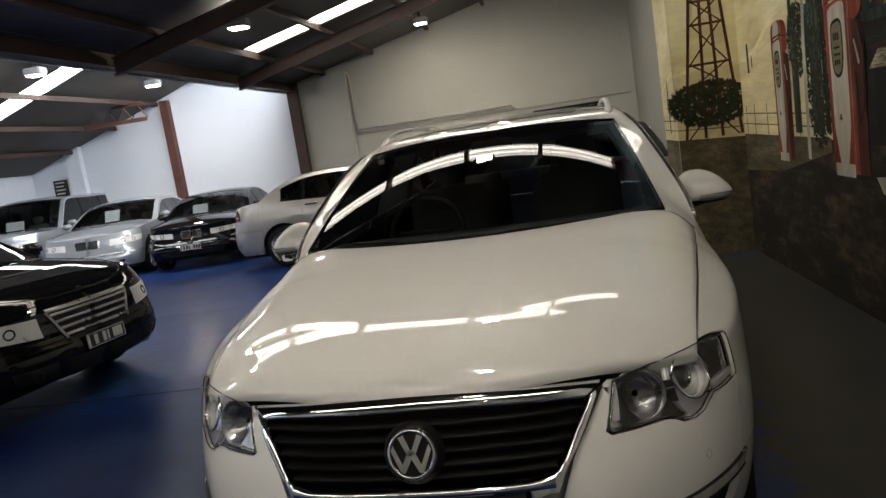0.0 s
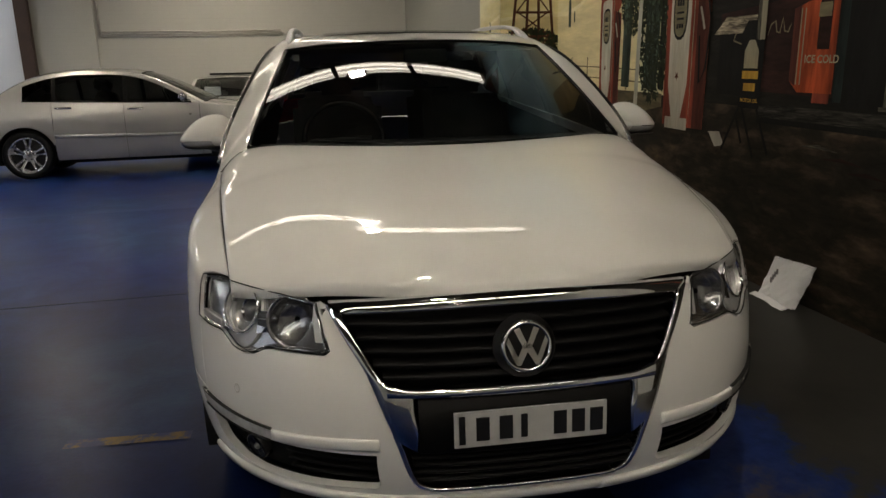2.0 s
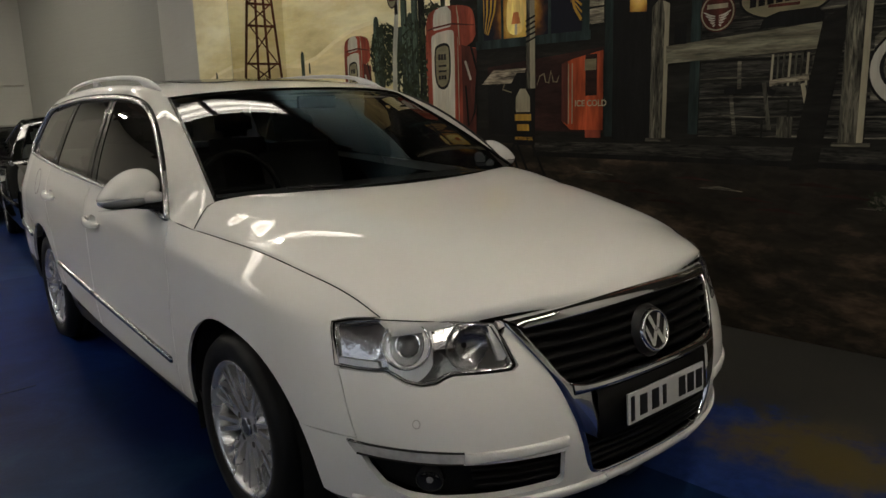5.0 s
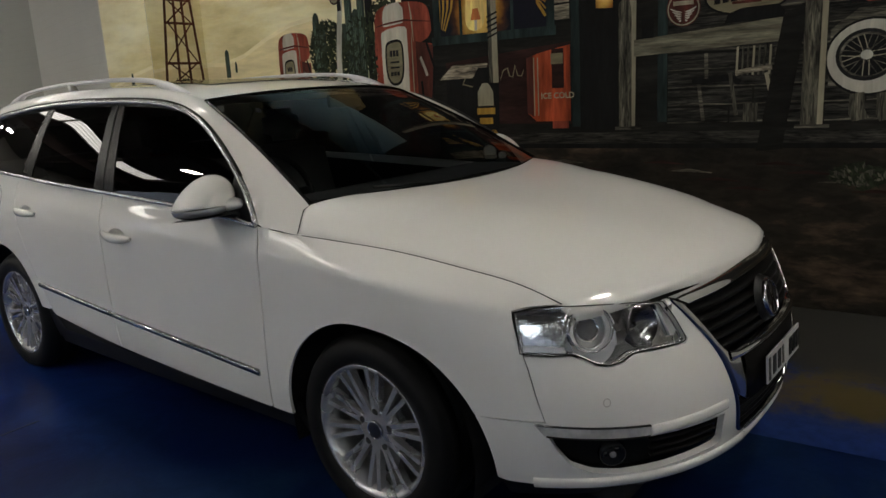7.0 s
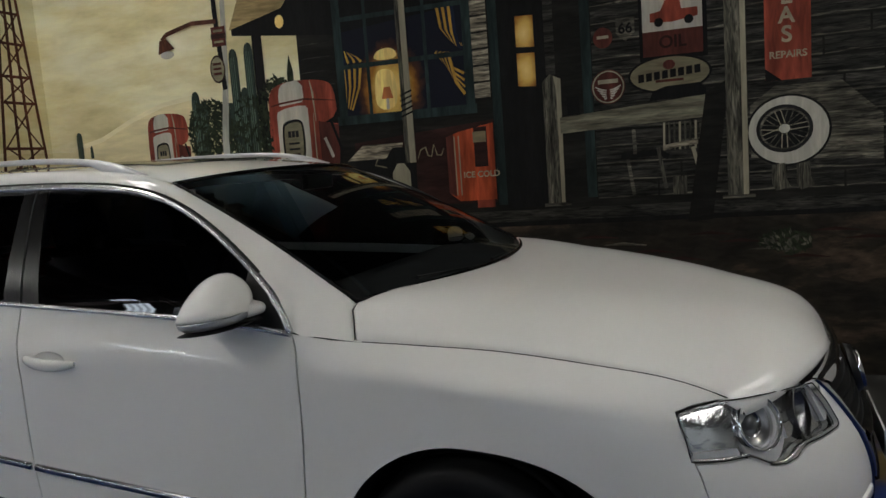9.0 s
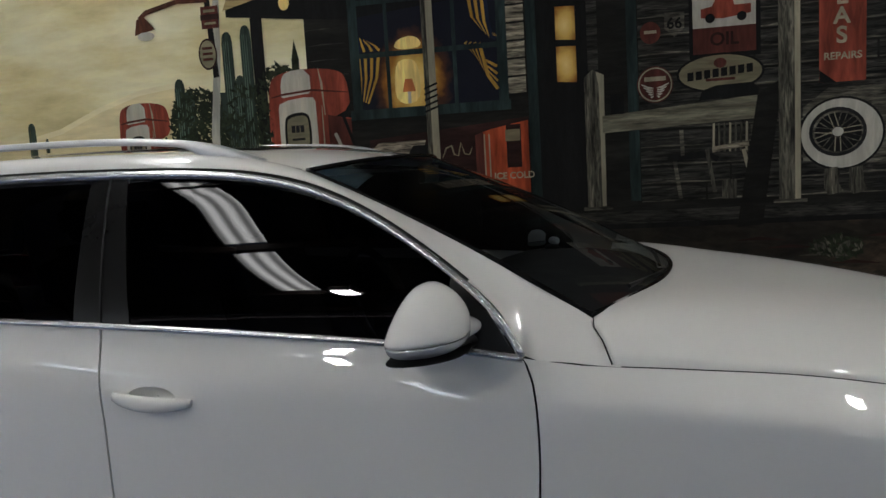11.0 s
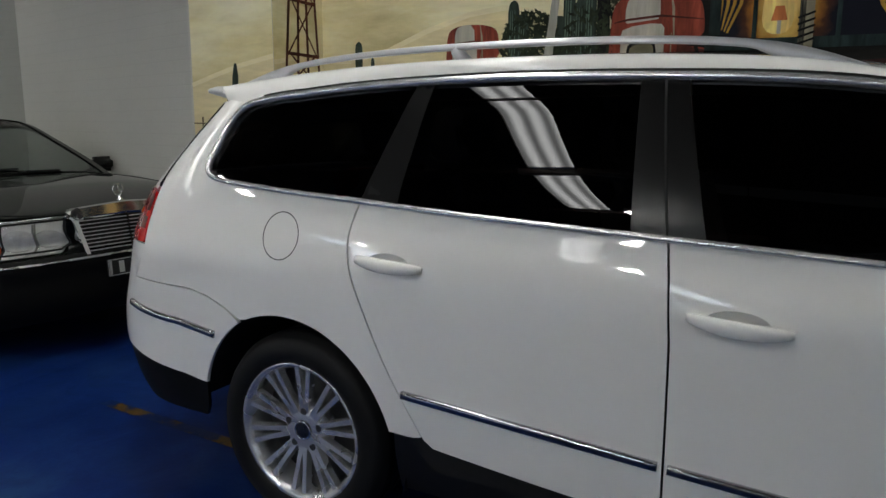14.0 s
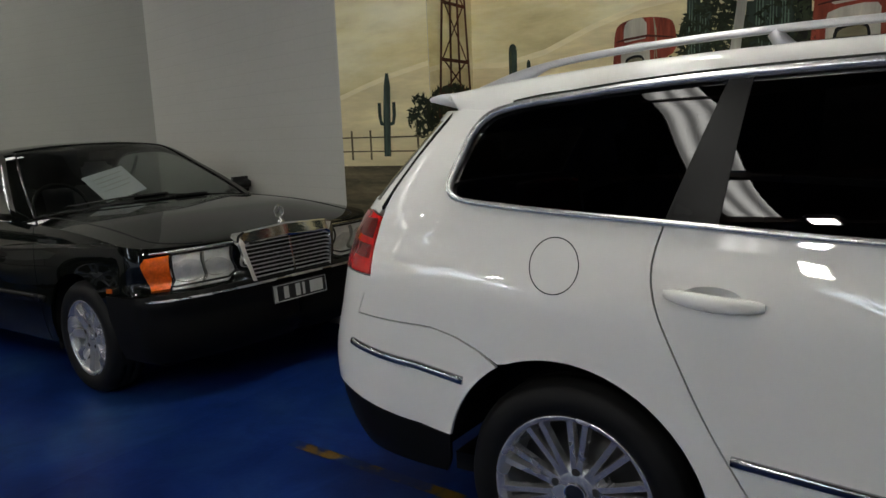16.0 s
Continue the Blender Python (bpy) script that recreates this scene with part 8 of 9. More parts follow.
K["leaf"] = paint("leaf", (0.018, 0.024, 0.012), 0.6, (20, 20, 20))
K["leaf_light"] = paint("leaf_light", (0.1, 0.1, 0.04), 0.5, (20, 20, 20))
K["yellow"] = paint("yellow", (0.42, 0.24, 0.04), 0.4, VERT)
K["glow"] = paint("glow", (0.85, 0.63, 0.22), 0.3, VERT)
K["lampshade"] = paint("lampshade", (0.5, 0.16, 0.05), 0.3, VERT)
K["navy"] = paint("navy", (0.008, 0.012, 0.028), 0.4, VERT)
K["roof_tan"] = paint("roof_tan", (0.3, 0.22, 0.1), 0.4, HORIZ)
K["tyre"] = paint("tyre", (0.012, 0.012, 0.012), 0.5, (9, 9, 9))
K["pole"] = paint("pole", (0.36, 0.35, 0.3), 0.3, VERT)



def paint_glow(name, cy, cz, ry, rz, stops):
    """Paint blended outwards from a painted light, in uneven strokes."""
    m, t, b, n, l = nodes_of("paint_" + name)
    co, mp, no, ln, ad = n.new("ShaderNodeTexCoord"), n.new("ShaderNodeMapping"), n.new("ShaderNodeTexNoise"), n.new("ShaderNodeVectorMath"), n.new("ShaderNodeMath")
    mp.inputs["Location"].default_value = (0, -cy / ry, -cz / rz)
    mp.inputs["Scale"].default_value = (0, 1 / ry, 1 / rz)
    no.inputs["Scale"].default_value, no.inputs["Detail"].default_value = 11, 5
    ln.operation, ad.operation = "LENGTH", "MULTIPLY_ADD"
    ad.inputs[1].default_value, ad.inputs[2].default_value = 0.5, -0.25
    l.new(co.outputs["Object"], mp.inputs["Vector"])
    l.new(co.outputs["Object"], no.inputs["Vector"])
    l.new(mp.outputs[0], ln.inputs[0])
    l.new(no.outputs["Fac"], ad.inputs[0])
    su = n.new("ShaderNodeMath")
    l.new(ln.outputs["Value"], su.inputs[0])
    l.new(ad.outputs[0], su.inputs[1])
    r = ramp_node(n, stops)
    l.new(su.outputs[0], r.inputs["Fac"])
    l.new(r.outputs["Color"], b.inputs["Base Color"])
    b.inputs["Roughness"].default_value, b.inputs["Specular IOR Level"].default_value = 0.8, 0.2
    return m


WARM = [(0.0, (0.85, 0.66, 0.26)), (0.38, (0.68, 0.44, 0.11)), (0.62, (0.34, 0.15, 0.025)), (0.82, (0.07, 0.026, 0.012)), (1.0, (0.006, 0.007, 0.014))]
K["lit_window"] = paint_glow("lit_window", 1.42, 1.93, 0.25, 0.33, WARM)
K["lit_pane_low"] = paint_glow("lit_pane_low", 0.485, 1.945, 0.115, 0.19, WARM)
K["lit_pane_high"] = paint_glow("lit_pane_high", 0.485, 2.18, 0.115, 0.19, WARM)

mural = thing("wall_mural", pose(0, 0, 0), "painted desert petrol station mural across the wall", "mural")
PIER_X, PIER_Y = 1.56, 4.43
depth_of = {"n": 0}


def face3(kind, a, b, d):
    """kind w: the long wall (a = y); p: the pier's front (a = x); q: the pier's flank (a = y)."""
    if kind == "w":
        return (WALL_X - d, a, b)
    if kind == "p":
        return (a, PIER_Y - d, b)
    return (PIER_X - d, a, b)


def soft(points, times=2):
    """An outline with its corners rounded off."""
    p = np.array(points, float)
    for _ in range(times):
        q = np.roll(p, -1, 0)
        p = np.stack([p * 0.75 + q * 0.25, p * 0.25 + q * 0.75], 1).reshape(-1, 2)
    return [tuple(k) for k in p]


def blot(name, colour, points, layer=1, kind="w", label=""):
    """One painted shape of the mural."""
    depth_of["n"] += 1
    d = 0.002 + layer * 0.0012 + (depth_of["n"] % 40) * 0.00001
    vs = [face3(kind, a, b, d) for a, b in points]
    return piece(name, vs, [tuple(range(len(vs)))], K[colour], mural, label)


def rect(name, colour, y0, y1, z0, z1, layer=1, kind="w"):
    return blot(name, colour, [(y0, z0), (y1, z0), (y1, z1), (y0, z1)], layer, kind)


def oval(cy, cz, ry, rz, n=32, a0=0.0, a1=2 * math.pi):
    return [(cy + ry * math.cos(a), cz + rz * math.sin(a)) for a in np.linspace(a0, a1, n, endpoint=a1 - a0 < 6.28)]


def stroke(name, colour, line, width, layer=2, kind="w"):
    """A brushed line of some width through points."""
    p = np.array(line, float)
    d = np.gradient(p, axis=0)
    d /= np.maximum(np.linalg.norm(d, axis=1, keepdims=True), 1e-9)
    n = np.stack([-d[:, 1], d[:, 0]], 1) * np.broadcast_to(np.asarray(width, float), (len(p),))[:, None] / 2
    depth_of["n"] += 1
    dd = 0.002 + layer * 0.0012 + (depth_of["n"] % 40) * 0.00001
    vs = [face3(kind, *q, dd) for q in p + n] + [face3(kind, *q, dd) for q in p - n]
    m = len(p)
    return piece(name, vs, [(i, i + 1, m + i + 1, m + i) for i in range(m - 1)], K[colour], mural)


def foliage(name, colour, cy, cz, ry, rz, count, size, layer, kind="w", seed=1):
    """A painted bush: many small leaf dabs in one shape."""
    r = random.Random(seed)
    vs, fs = [], []
    for i in range(count):
        a, q = r.uniform(0, 2 * math.pi), math.sqrt(r.random())
        y, z, t, s = cy + ry * q * math.cos(a), cz + rz * q * math.sin(a), r.uniform(0, math.pi), size * r.uniform(0.6, 1.4)
        d = 0.002 + layer * 0.0012 + i * 0.000004
        c, n = math.cos(t), math.sin(t)
        b = len(vs)
        vs += [face3(kind, y + s * c, z + s * n, d), face3(kind, y - s * n * 0.35, z + s * c * 0.35, d), face3(kind, y - s * c, z - s * n, d), face3(kind, y + s * n * 0.35, z - s * c * 0.35, d)]
        fs.append((b, b + 1, b + 2, b + 3))
    return tagged(piece(name, vs, fs, K[colour], mural), kind="stuff")


def lettering(text, y, z, size, colour, layer=4):
    cu = bpy.data.curves.new("lettering", "FONT")
    cu.body, cu.size, cu.align_x, cu.align_y = text, size, "CENTER", "CENTER"
    cu.offset = size * 0.025
    tmp = bpy.data.objects.new("tmp", cu)
    scene.collection.objects.link(tmp)
    me = bpy.data.meshes.new_from_object(tmp.evaluated_get(bpy.context.evaluated_depsgraph_get()))
    bpy.data.objects.remove(tmp)
    me.name = "lettering"
    me.materials.clear()
    me.materials.append(K[colour])
    ob = new("lettering", me)
    ob.parent = mural
    ob.matrix_basis = pose(WALL_X - 0.002 - layer * 0.0012, y, z, 90, 0, -90)
    return ob


# Sky and ground.
rect("sky", "sky", -2.6, PIER_Y, 0.95, 4.95, 0)
rect("sky", "sky", PIER_X, WALL_X, 1.0, 4.6, 0, "p")
rect("sky", "sky", PIER_Y, 5.115, 1.0, 4.4, 0, "q")
rect("ground", "soil", -2.6, PIER_Y, 0.0, 1.06, 1)
blot("ground", "sand", [(PIER_X, 0), (WALL_X, 0), (WALL_X, 1.06), (PIER_X, 1.12)], 1, "p")
blot("ground", "sand", [(PIER_Y, 0), (5.115, 0), (5.115, 1.16), (PIER_Y, 1.14)], 1, "q")
blot("ground_light", "sand", [(2.4, 1.07), (PIER_Y, 1.08), (PIER_Y, 0.75), (3.4, 0.8), (2.4, 0.98)], 2)
dune = [(4.43, 1.06), (4.43, 1.73), (4.2, 1.72), (3.9, 1.78), (3.6, 1.9), (3.3, 1.99), (3.05, 2.02), (2.8, 1.98), (2.8, 1.06)]
blot("dune", "dune", dune, 1)
stroke("dune_crest", "dune_edge", dune[1:-1], 0.035, 2)
blot("dune", "dune", [(PIER_X, 1.1), (PIER_X, 1.68), (1.75, 1.71), (WALL_X, 1.72), (WALL_X, 1.06)], 1, "p")
stroke("dune_crest", "dune_edge", [(PIER_X, 1.68), (1.75, 1.715), (1.95, 1.73), (WALL_X, 1.72)], 0.03, 2, "p")
blot("dune", "dune", [(PIER_Y, 1.1), (PIER_Y, 1.72), (4.7, 1.66), (5.115, 1.54), (5.115, 1.1)], 1, "q")
stroke("dune_crest", "dune_edge", [(PIER_Y, 1.72), (4.7, 1.665), (4.9, 1.61), (5.115, 1.545)], 0.03, 2, "q")
for z in (1.28, 1.19):
    stroke("fence_rail", "fence", [(PIER_Y, z - 0.02), (3.6, z - 0.03), (2.5, z - 0.05)], 0.01, 3)
    stroke("fence_rail", "fence", [(PIER_X, z), (WALL_X, z - 0.04)], 0.01, 3, "p")
    stroke("fence_rail", "fence", [(PIER_Y, z), (5.115, z + 0.006)], 0.009, 3, "q")
for y in (2.62, 2.95, 3.7, 4.05, 4.3):
    rect("fence_post", "fence", y, y + 0.02, 1.08, 1.33, 3)
for y in (4.52, 4.88, 5.03):
    rect("fence_post", "fence", y, y + 0.015, 1.14, 1.33, 3, "q")

# Derrick and bush on the pier.
foliage("bush", "leaf", 1.86, 1.4, 0.36, 0.2, 1100, 0.03, 3, "p", 3)
foliage("bush", "leaf_light", 1.84, 1.44, 0.3, 0.15, 90, 0.02, 4, "p", 4)
foliage("bush", "leaf", 4.5, 1.4, 0.09, 0.13, 120, 0.025, 3, "q", 5)


def leg(x0, x1):
    return [(x0, 1.09), (x0 + (x1 - x0) * 0.5, 2.0), (x1, 2.95)]


for x0, x1 in ((1.63, 1.82), (2.12, 1.97), (1.8, 1.87), (1.95, 1.92)):
    stroke("derrick_leg", "rust", leg(x0, x1), 0.027, 5, "p")
lerp = lambda z, k: (1.63 + (1.82 - 1.63) * (z - 1.09) / 1.86) * (1 - k) + (2.12 + (1.97 - 2.12) * (z - 1.09) / 1.86) * k
levels = (1.53, 1.75, 2.1, 2.3, 2.55, 2.78)
for z in levels:
    stroke("derrick_brace", "rust", [(lerp(z, -0.03), z), (lerp(z, 1.03), z)], 0.022, 6, "p")
for z0, z1 in zip((1.09,) + levels[:-1], levels):
    stroke("derrick_brace", "rust", [(lerp(z0, 0.05), z0), (lerp(z1, 0.9), z1)], 0.014, 6, "p")
    stroke("derrick_brace", "rust", [(lerp(z0, 0.95), z0), (lerp(z1, 0.1), z1)], 0.014, 6, "p")

# Cacti.
stroke("cactus", "cactus", [(4.76, 1.16), (4.752, 1.4), (4.74, 1.6), (4.738, 1.68)], [0.05, 0.055, 0.05, 0.02], 4, "q")
for side in (-1, 1):
    stroke("cactus_arm", "cactus", [(4.75, 1.36), (4.75 + side * 0.045, 1.37), (4.75 + side * 0.055, 1.42), (4.75 + side * 0.055, 1.5)], 0.026, 4, "q")
for y, z0, z1, w in ((4.13, 1.6, 1.85, 0.058), (4.02, 1.64, 1.74, 0.03)):
    stroke("cactus", "cactus", [(y, z0), (y, z1 - 0.05), (y, z1 - 0.02), (y, z1 - 0.006), (y, z1)], [w, w, w * 0.85, w * 0.5, w * 0.1], 3)
    stroke("cactus_ridge", "leaf_light", [(y + w * 0.25, z0), (y + w * 0.25, z1 - 0.07), (y + w * 0.2, z1 - 0.03)], [0.004, 0.006, 0.002], 4)

# Small pump.
def pump(y0, y1, z0, z1, s):
    """A painted petrol pump: red back, pale face, dial, round head."""
    w = y1 - y0
    m = lambda k: y1 + (y0 - y1) * k
    head = [(m(0.0), z1 - 0.33 * s), (m(0.02), z1 - 0.1 * s), (m(0.1), z1 - 0.03 * s), (m(0.4), z1), (m(0.85), z1 - 0.02 * s), (m(0.98), z1 - 0.08 * s), (m(1.0), z1 - 0.33 * s)]
    blot("pump_body", "red", [(m(0.02), z0), (m(0.0), z1 - 0.33 * s), (m(1.0), z1 - 0.33 * s), (m(0.95), z0)], 4)
    head = head[:1] + soft(head)[2:-4] + head[-1:]
    blot("pump_head", "red", head, 5)
    blot("pump_cap", "white", soft([(m(0.17), z1 - 0.2 * s), (m(0.17), z1 - 0.07 * s), (m(0.24), z1 - 0.012 * s), (m(0.53), z1 - 0.002 * s), (m(0.54), z1 - 0.19 * s)], 1), 6)
    stroke("pump_gleam", "cream", [(m(0.64), z1 - 0.012 * s), (m(0.67), z1 - 0.1 * s), (m(0.69), z1 - 0.3 * s)], [0.004, 0.016 * s, 0.005], 8)
    stroke("pump_shadow", "dark_red", [(m(0.05), z1 - 0.17 * s), (m(0.2), z1 - 0.155 * s), (m(0.55), z1 - 0.14 * s), (m(0.98), z1 - 0.17 * s)], [0.006, 0.014, 0.014, 0.006], 9)
    blot("pump_brow", "red", [(m(0.04), z0 + 0.05 * s), (m(0.04), z1 - 0.24 * s), (m(0.12), z1 - 0.18 * s), (m(0.58), z1 - 0.155 * s), (m(0.7), z1 - 0.2 * s), (m(0.7), z0 + 0.05 * s)], 7)
    blot("pump_face", "white", soft([(m(0.14), z0 + 0.05 * s), (m(0.12), z1 - 0.26 * s), (m(0.15), z1 - 0.2 * s), (m(0.54), z1 - 0.175 * s), (m(0.6), z1 - 0.22 * s), (m(0.56), z0 + 0.05 * s)], 1), 8)
    stroke("pump_gleam", "cream", [(m(0.66), z1 - 0.24 * s), (m(0.66), z1 - 0.5 * s), (m(0.65), z0 + 0.08 * s)], [0.004, 0.01 * s, 0.004], 9)
    blot("pump_shade", "dark_red", [(m(0.72), z0), (m(0.72), z1 - 0.3 * s), (m(1.0), z1 - 0.34 * s), (m(0.95), z0)], 5)
    blot("pump_dial", "black", soft([(m(0.19), z1 - 0.62 * s), (m(0.18), z1 - 0.32 * s), (m(0.25), z1 - 0.28 * s), (m(0.45), z1 - 0.27 * s), (m(0.52), z1 - 0.32 * s), (m(0.5), z1 - 0.62 * s)]), 9)
    blot("pump_dial_face", "aged", soft([(m(0.215), z1 - 0.6 * s), (m(0.21), z1 - 0.33 * s), (m(0.27), z1 - 0.3 * s), (m(0.45), z1 - 0.29 * s), (m(0.49), z1 - 0.33 * s), (m(0.475), z1 - 0.6 * s)]), 10)
    for zz, hh in ((0.4, 0.045), (0.45, 0.014), (0.49, 0.014), (0.545, 0.03)):
        for k in range(3 if hh > 0.02 else 1):
            rect("text_bar", "tyre", m(0.27 + 0.055 * k), m((0.315 if hh > 0.02 else 0.43) + 0.055 * k), z1 - zz * s, z1 - (zz - hh) * s, 11)
    blot("pump_star", "dark_red", [(m(0.34) + 0.03 * s * math.cos(a) * (1 if i % 2 else 0.4), z1 - 0.86 * s + 0.035 * s * math.sin(a) * (1 if i % 2 else 0.4)) for i, a in enumerate(np.linspace(0.3, 0.3 + 2 * math.pi, 10, endpoint=False))], 11)
    rect("pump_foot", "white", m(0.1), m(0.62), z0 - 0.02 * s, z0 + 0.06 * s, 9)
    stroke("pump_hose", "black", [(m(0.9), z1 - 0.3 * s), (m(1.02), z1 - 0.5 * s), (m(0.96), z1 - 0.8 * s), (m(0.84), z1 - 0.9 * s), (m(0.8), z1 - 0.6 * s)], 0.02 * s, 11)
    stroke("pump_nozzle", "pole", [(m(0.8), z1 - 0.42 * s), (m(0.86), z1 - 0.5 * s), (m(0.9), z1 - 0.56 * s)], 0.022 * s, 12)


pump(3.08, 3.46, 0.9, 1.93, 0.8)
foliage("tree", "leaf", 2.88, 1.74, 0.2, 0.25, 850, 0.026, 3, "w", 7)
foliage("tree", "leaf", 2.3, 1.96, 0.13, 0.14, 220, 0.026, 3, "w", 17)
foliage("tree", "leaf_light", 2.9, 1.66, 0.15, 0.2, 80, 0.018, 4, "w", 8)
foliage("scrub", "leaf", 2.55, 1.5, 0.24, 0.5, 900, 0.028, 3, "w", 9)
foliage("scrub", "cactus_light", 2.55, 1.55, 0.22, 0.4, 110, 0.014, 4, "w", 19)
for y, z1 in ((2.63, 2.33), (2.5, 2.36), (2.56, 2.05), (2.99, 2.06), (2.93, 1.98)):
    stroke("cactus", "cactus", [(y + 0.02, 1.1), (y, 1.7), (y, z1 - 0.07), (y, z1 - 0.03), (y, z1 - 0.008), (y, z1)], [0.075, 0.08, 0.075, 0.062, 0.04, 0.01], 4)
    for k in (-0.024, -0.008, 0.009, 0.024):
        stroke("cactus_ridge", "cactus_light" if k > -0.01 else "cactus", [(y + k, 1.5), (y + k, 1.8), (y + k * 0.9, z1 - 0.06)], [0.004, 0.008, 0.003], 5)
stroke("cactus_arm", "cactus", [(2.6, 1.66), (2.66, 1.7), (2.69, 1.8), (2.68, 1.95)], 0.05, 5)
stroke("lamp_pole", "pole", [(2.79, 0.92), (2.76, 1.7), (2.7, 2.2), (2.67, 2.7)], [0.062, 0.056, 0.046, 0.04], 6)
stroke("dark_pole", "black", [(2.72, 2.05), (2.745, 2.6), (2.745, 2.9)], 0.04, 6)
rect("pole_sign", "dark_red", 2.67, 2.79, 2.36, 2.5, 7)
rect("pole_sign_band", "brown", 2.665, 2.795, 2.415, 2.45, 8)
rect("text_bar", "aged", 2.69, 2.77, 2.385, 2.4, 8)
rect("text_bar", "aged", 2.69, 2.77, 2.462, 2.48, 8)
blot("pole_badge", "brown", oval(2.765, 2.2, 0.065, 0.1), 7)
blot("pole_badge_face", "aged", oval(2.765, 2.2, 0.055, 0.088), 8)
for z in (2.16, 2.195, 2.23):
    rect("text_bar", "dark_red", 2.73, 2.8, z, z + 0.016, 9)
stroke("lamp_arm", "rust", [(2.74, 2.54), (2.95, 2.55), (3.18, 2.5), (3.23, 2.46)], 0.032, 7)
blot("street_lamp", "rust", [(3.25, 2.46), (3.19, 2.47), (3.12, 2.39), (3.27, 2.36)], 8)
blot("street_lamp_light", "white", oval(3.19, 2.35, 0.06, 0.028), 9)
pump(1.83, 2.38, 0.86, 2.06, 1.0)

# Shack: roof, walls, window, door.
rect("shack_wall", "shack", -2.6, 2.1, 1.04, 3.2, 2)
rect("shack_gable", "shack", -2.6, 1.15, 3.2, 4.9, 2)
for i in range(9):
    z = 1.62 + i * 0.095
    stroke("clapboard_edge", "plank", [(2.09, z), (1.98, z + 0.004), (1.83, z + 0.002)], [0.003, 0.008, 0.004], 3)
blot("eave", "black", [(2.62, 2.42), (2.62, 2.48), (1.9, 3.2), (1.0, 3.2), (1.0, 2.4), (1.82, 2.33), (2.1, 2.36)], 4)
blot("roof_edge", "roof_tan", [(2.64, 2.46), (2.2, 2.56), (1.9, 2.9), (1.9, 3.2), (2.3, 3.2)], 5)
rect("porch_post", "black", 2.38, 2.46, 1.1, 2.4, 3)
blot("far_tower", "leaf", [(2.2, 1.93), (2.2, 2.12), (2.175, 2.24), (2.15, 2.12), (2.15, 1.93)], 3)
blot("bulb", "glow", oval(2.22, 2.47, 0.035, 0.045), 7)
rect("window_ground", "lit_window", 0.88, 1.78, 1.77, 2.5, 3)
blot("window_light", "glow", soft([(1.37, 1.79), (1.535, 1.79), (1.53, 2.0), (1.5, 2.06), (1.41, 2.06), (1.375, 2.0)]), 5)
blot("window_light", "glow", soft([(1.34, 2.12), (1.54, 2.12), (1.5, 2.19), (1.38, 2.2)]), 5)
for k in range(7):
    stroke("curtain_fold", "yellow" if k % 2 == 0 else "navy", [(1.755 - k * 0.021, 2.085), (1.75 - k * 0.017, 1.96), (1.755 - k * 0.007, 1.83 - k * 0.004)], [0.02, 0.017, 0.011], 5)
for k in range(7):
    stroke("curtain_fold", "yellow" if k % 2 == 0 else "navy", [(1.08 - k * 0.014, 2.13 - k * 0.002), (1.0 - k * 0.008, 2.03 - k * 0.018), (0.895, 1.97 - k * 0.022)], 0.021, 5)
for k in range(6):
    stroke("curtain_fold", "yellow" if k % 2 == 0 else "navy", [(1.05 - k * 0.02, 2.41), (1.03 - k * 0.018, 2.28 - k * 0.008), (0.96 - k * 0.008, 2.19 - k * 0.008), (0.895, 2.145 - k * 0.002)], 0.024, 5)
    stroke("curtain_fold", "yellow" if k % 2 == 0 else "navy", [(1.62 + k * 0.024, 2.125), (1.64 + k * 0.022, 2.15 + k * 0.004), (1.7 + k * 0.01, 2.19 + k * 0.005)], [0.018, 0.014, 0.006], 5)
blot("table_lamp", "lampshade", [(1.487, 1.862), (1.467, 1.94), (1.423, 1.94), (1.403, 1.862)], 6)
rect("lamp_stem", "white", 1.435, 1.455, 1.79, 1.862, 6)
for y in (0.86, 1.78):
    rect("window_frame", "teal", y - 0.03, y + 0.03, 1.72, 2.6, 7)
rect("window_sill", "teal", 0.82, 1.83, 1.71, 1.77, 8)
for y in (1.15, 1.57):
    rect("window_bar", "teal", y - 0.012, y + 0.012, 1.77, 2.6, 7)
for z in (2.1, 2.42):
    rect("window_bar", "teal", 0.88, 1.78, z - 0.016, z + 0.016, 8)
for i in range(8):
    z = 1.8 + i * 0.105
    blot("clapboard", "bright_plank", [(0.725, z + 0.006), (0.835, z + 0.004), (0.835, z + 0.096), (0.725, z + 0.1)], 4)
rect("door_post", "teal", 0.655, 0.715, 1.1, 2.9, 5)
rect("door", "black", 0.36, 0.655, 1.08, 2.9, 3)
for z0, z1 in ((1.84, 2.05), (2.085, 2.28)):
    blot("door_pane", "lit_pane_low" if z0 < 2 else "lit_pane_high", [(0.425, z0), (0.54, z0 + 0.01), (0.54, z1 + 0.005), (0.425, z1)], 4)
rect("door_frame", "plank", 0.3, 0.36, 1.9, 2.9, 4)
rect("door_post", "teal", 0.075, 0.135, 1.12, 2.9, 5)

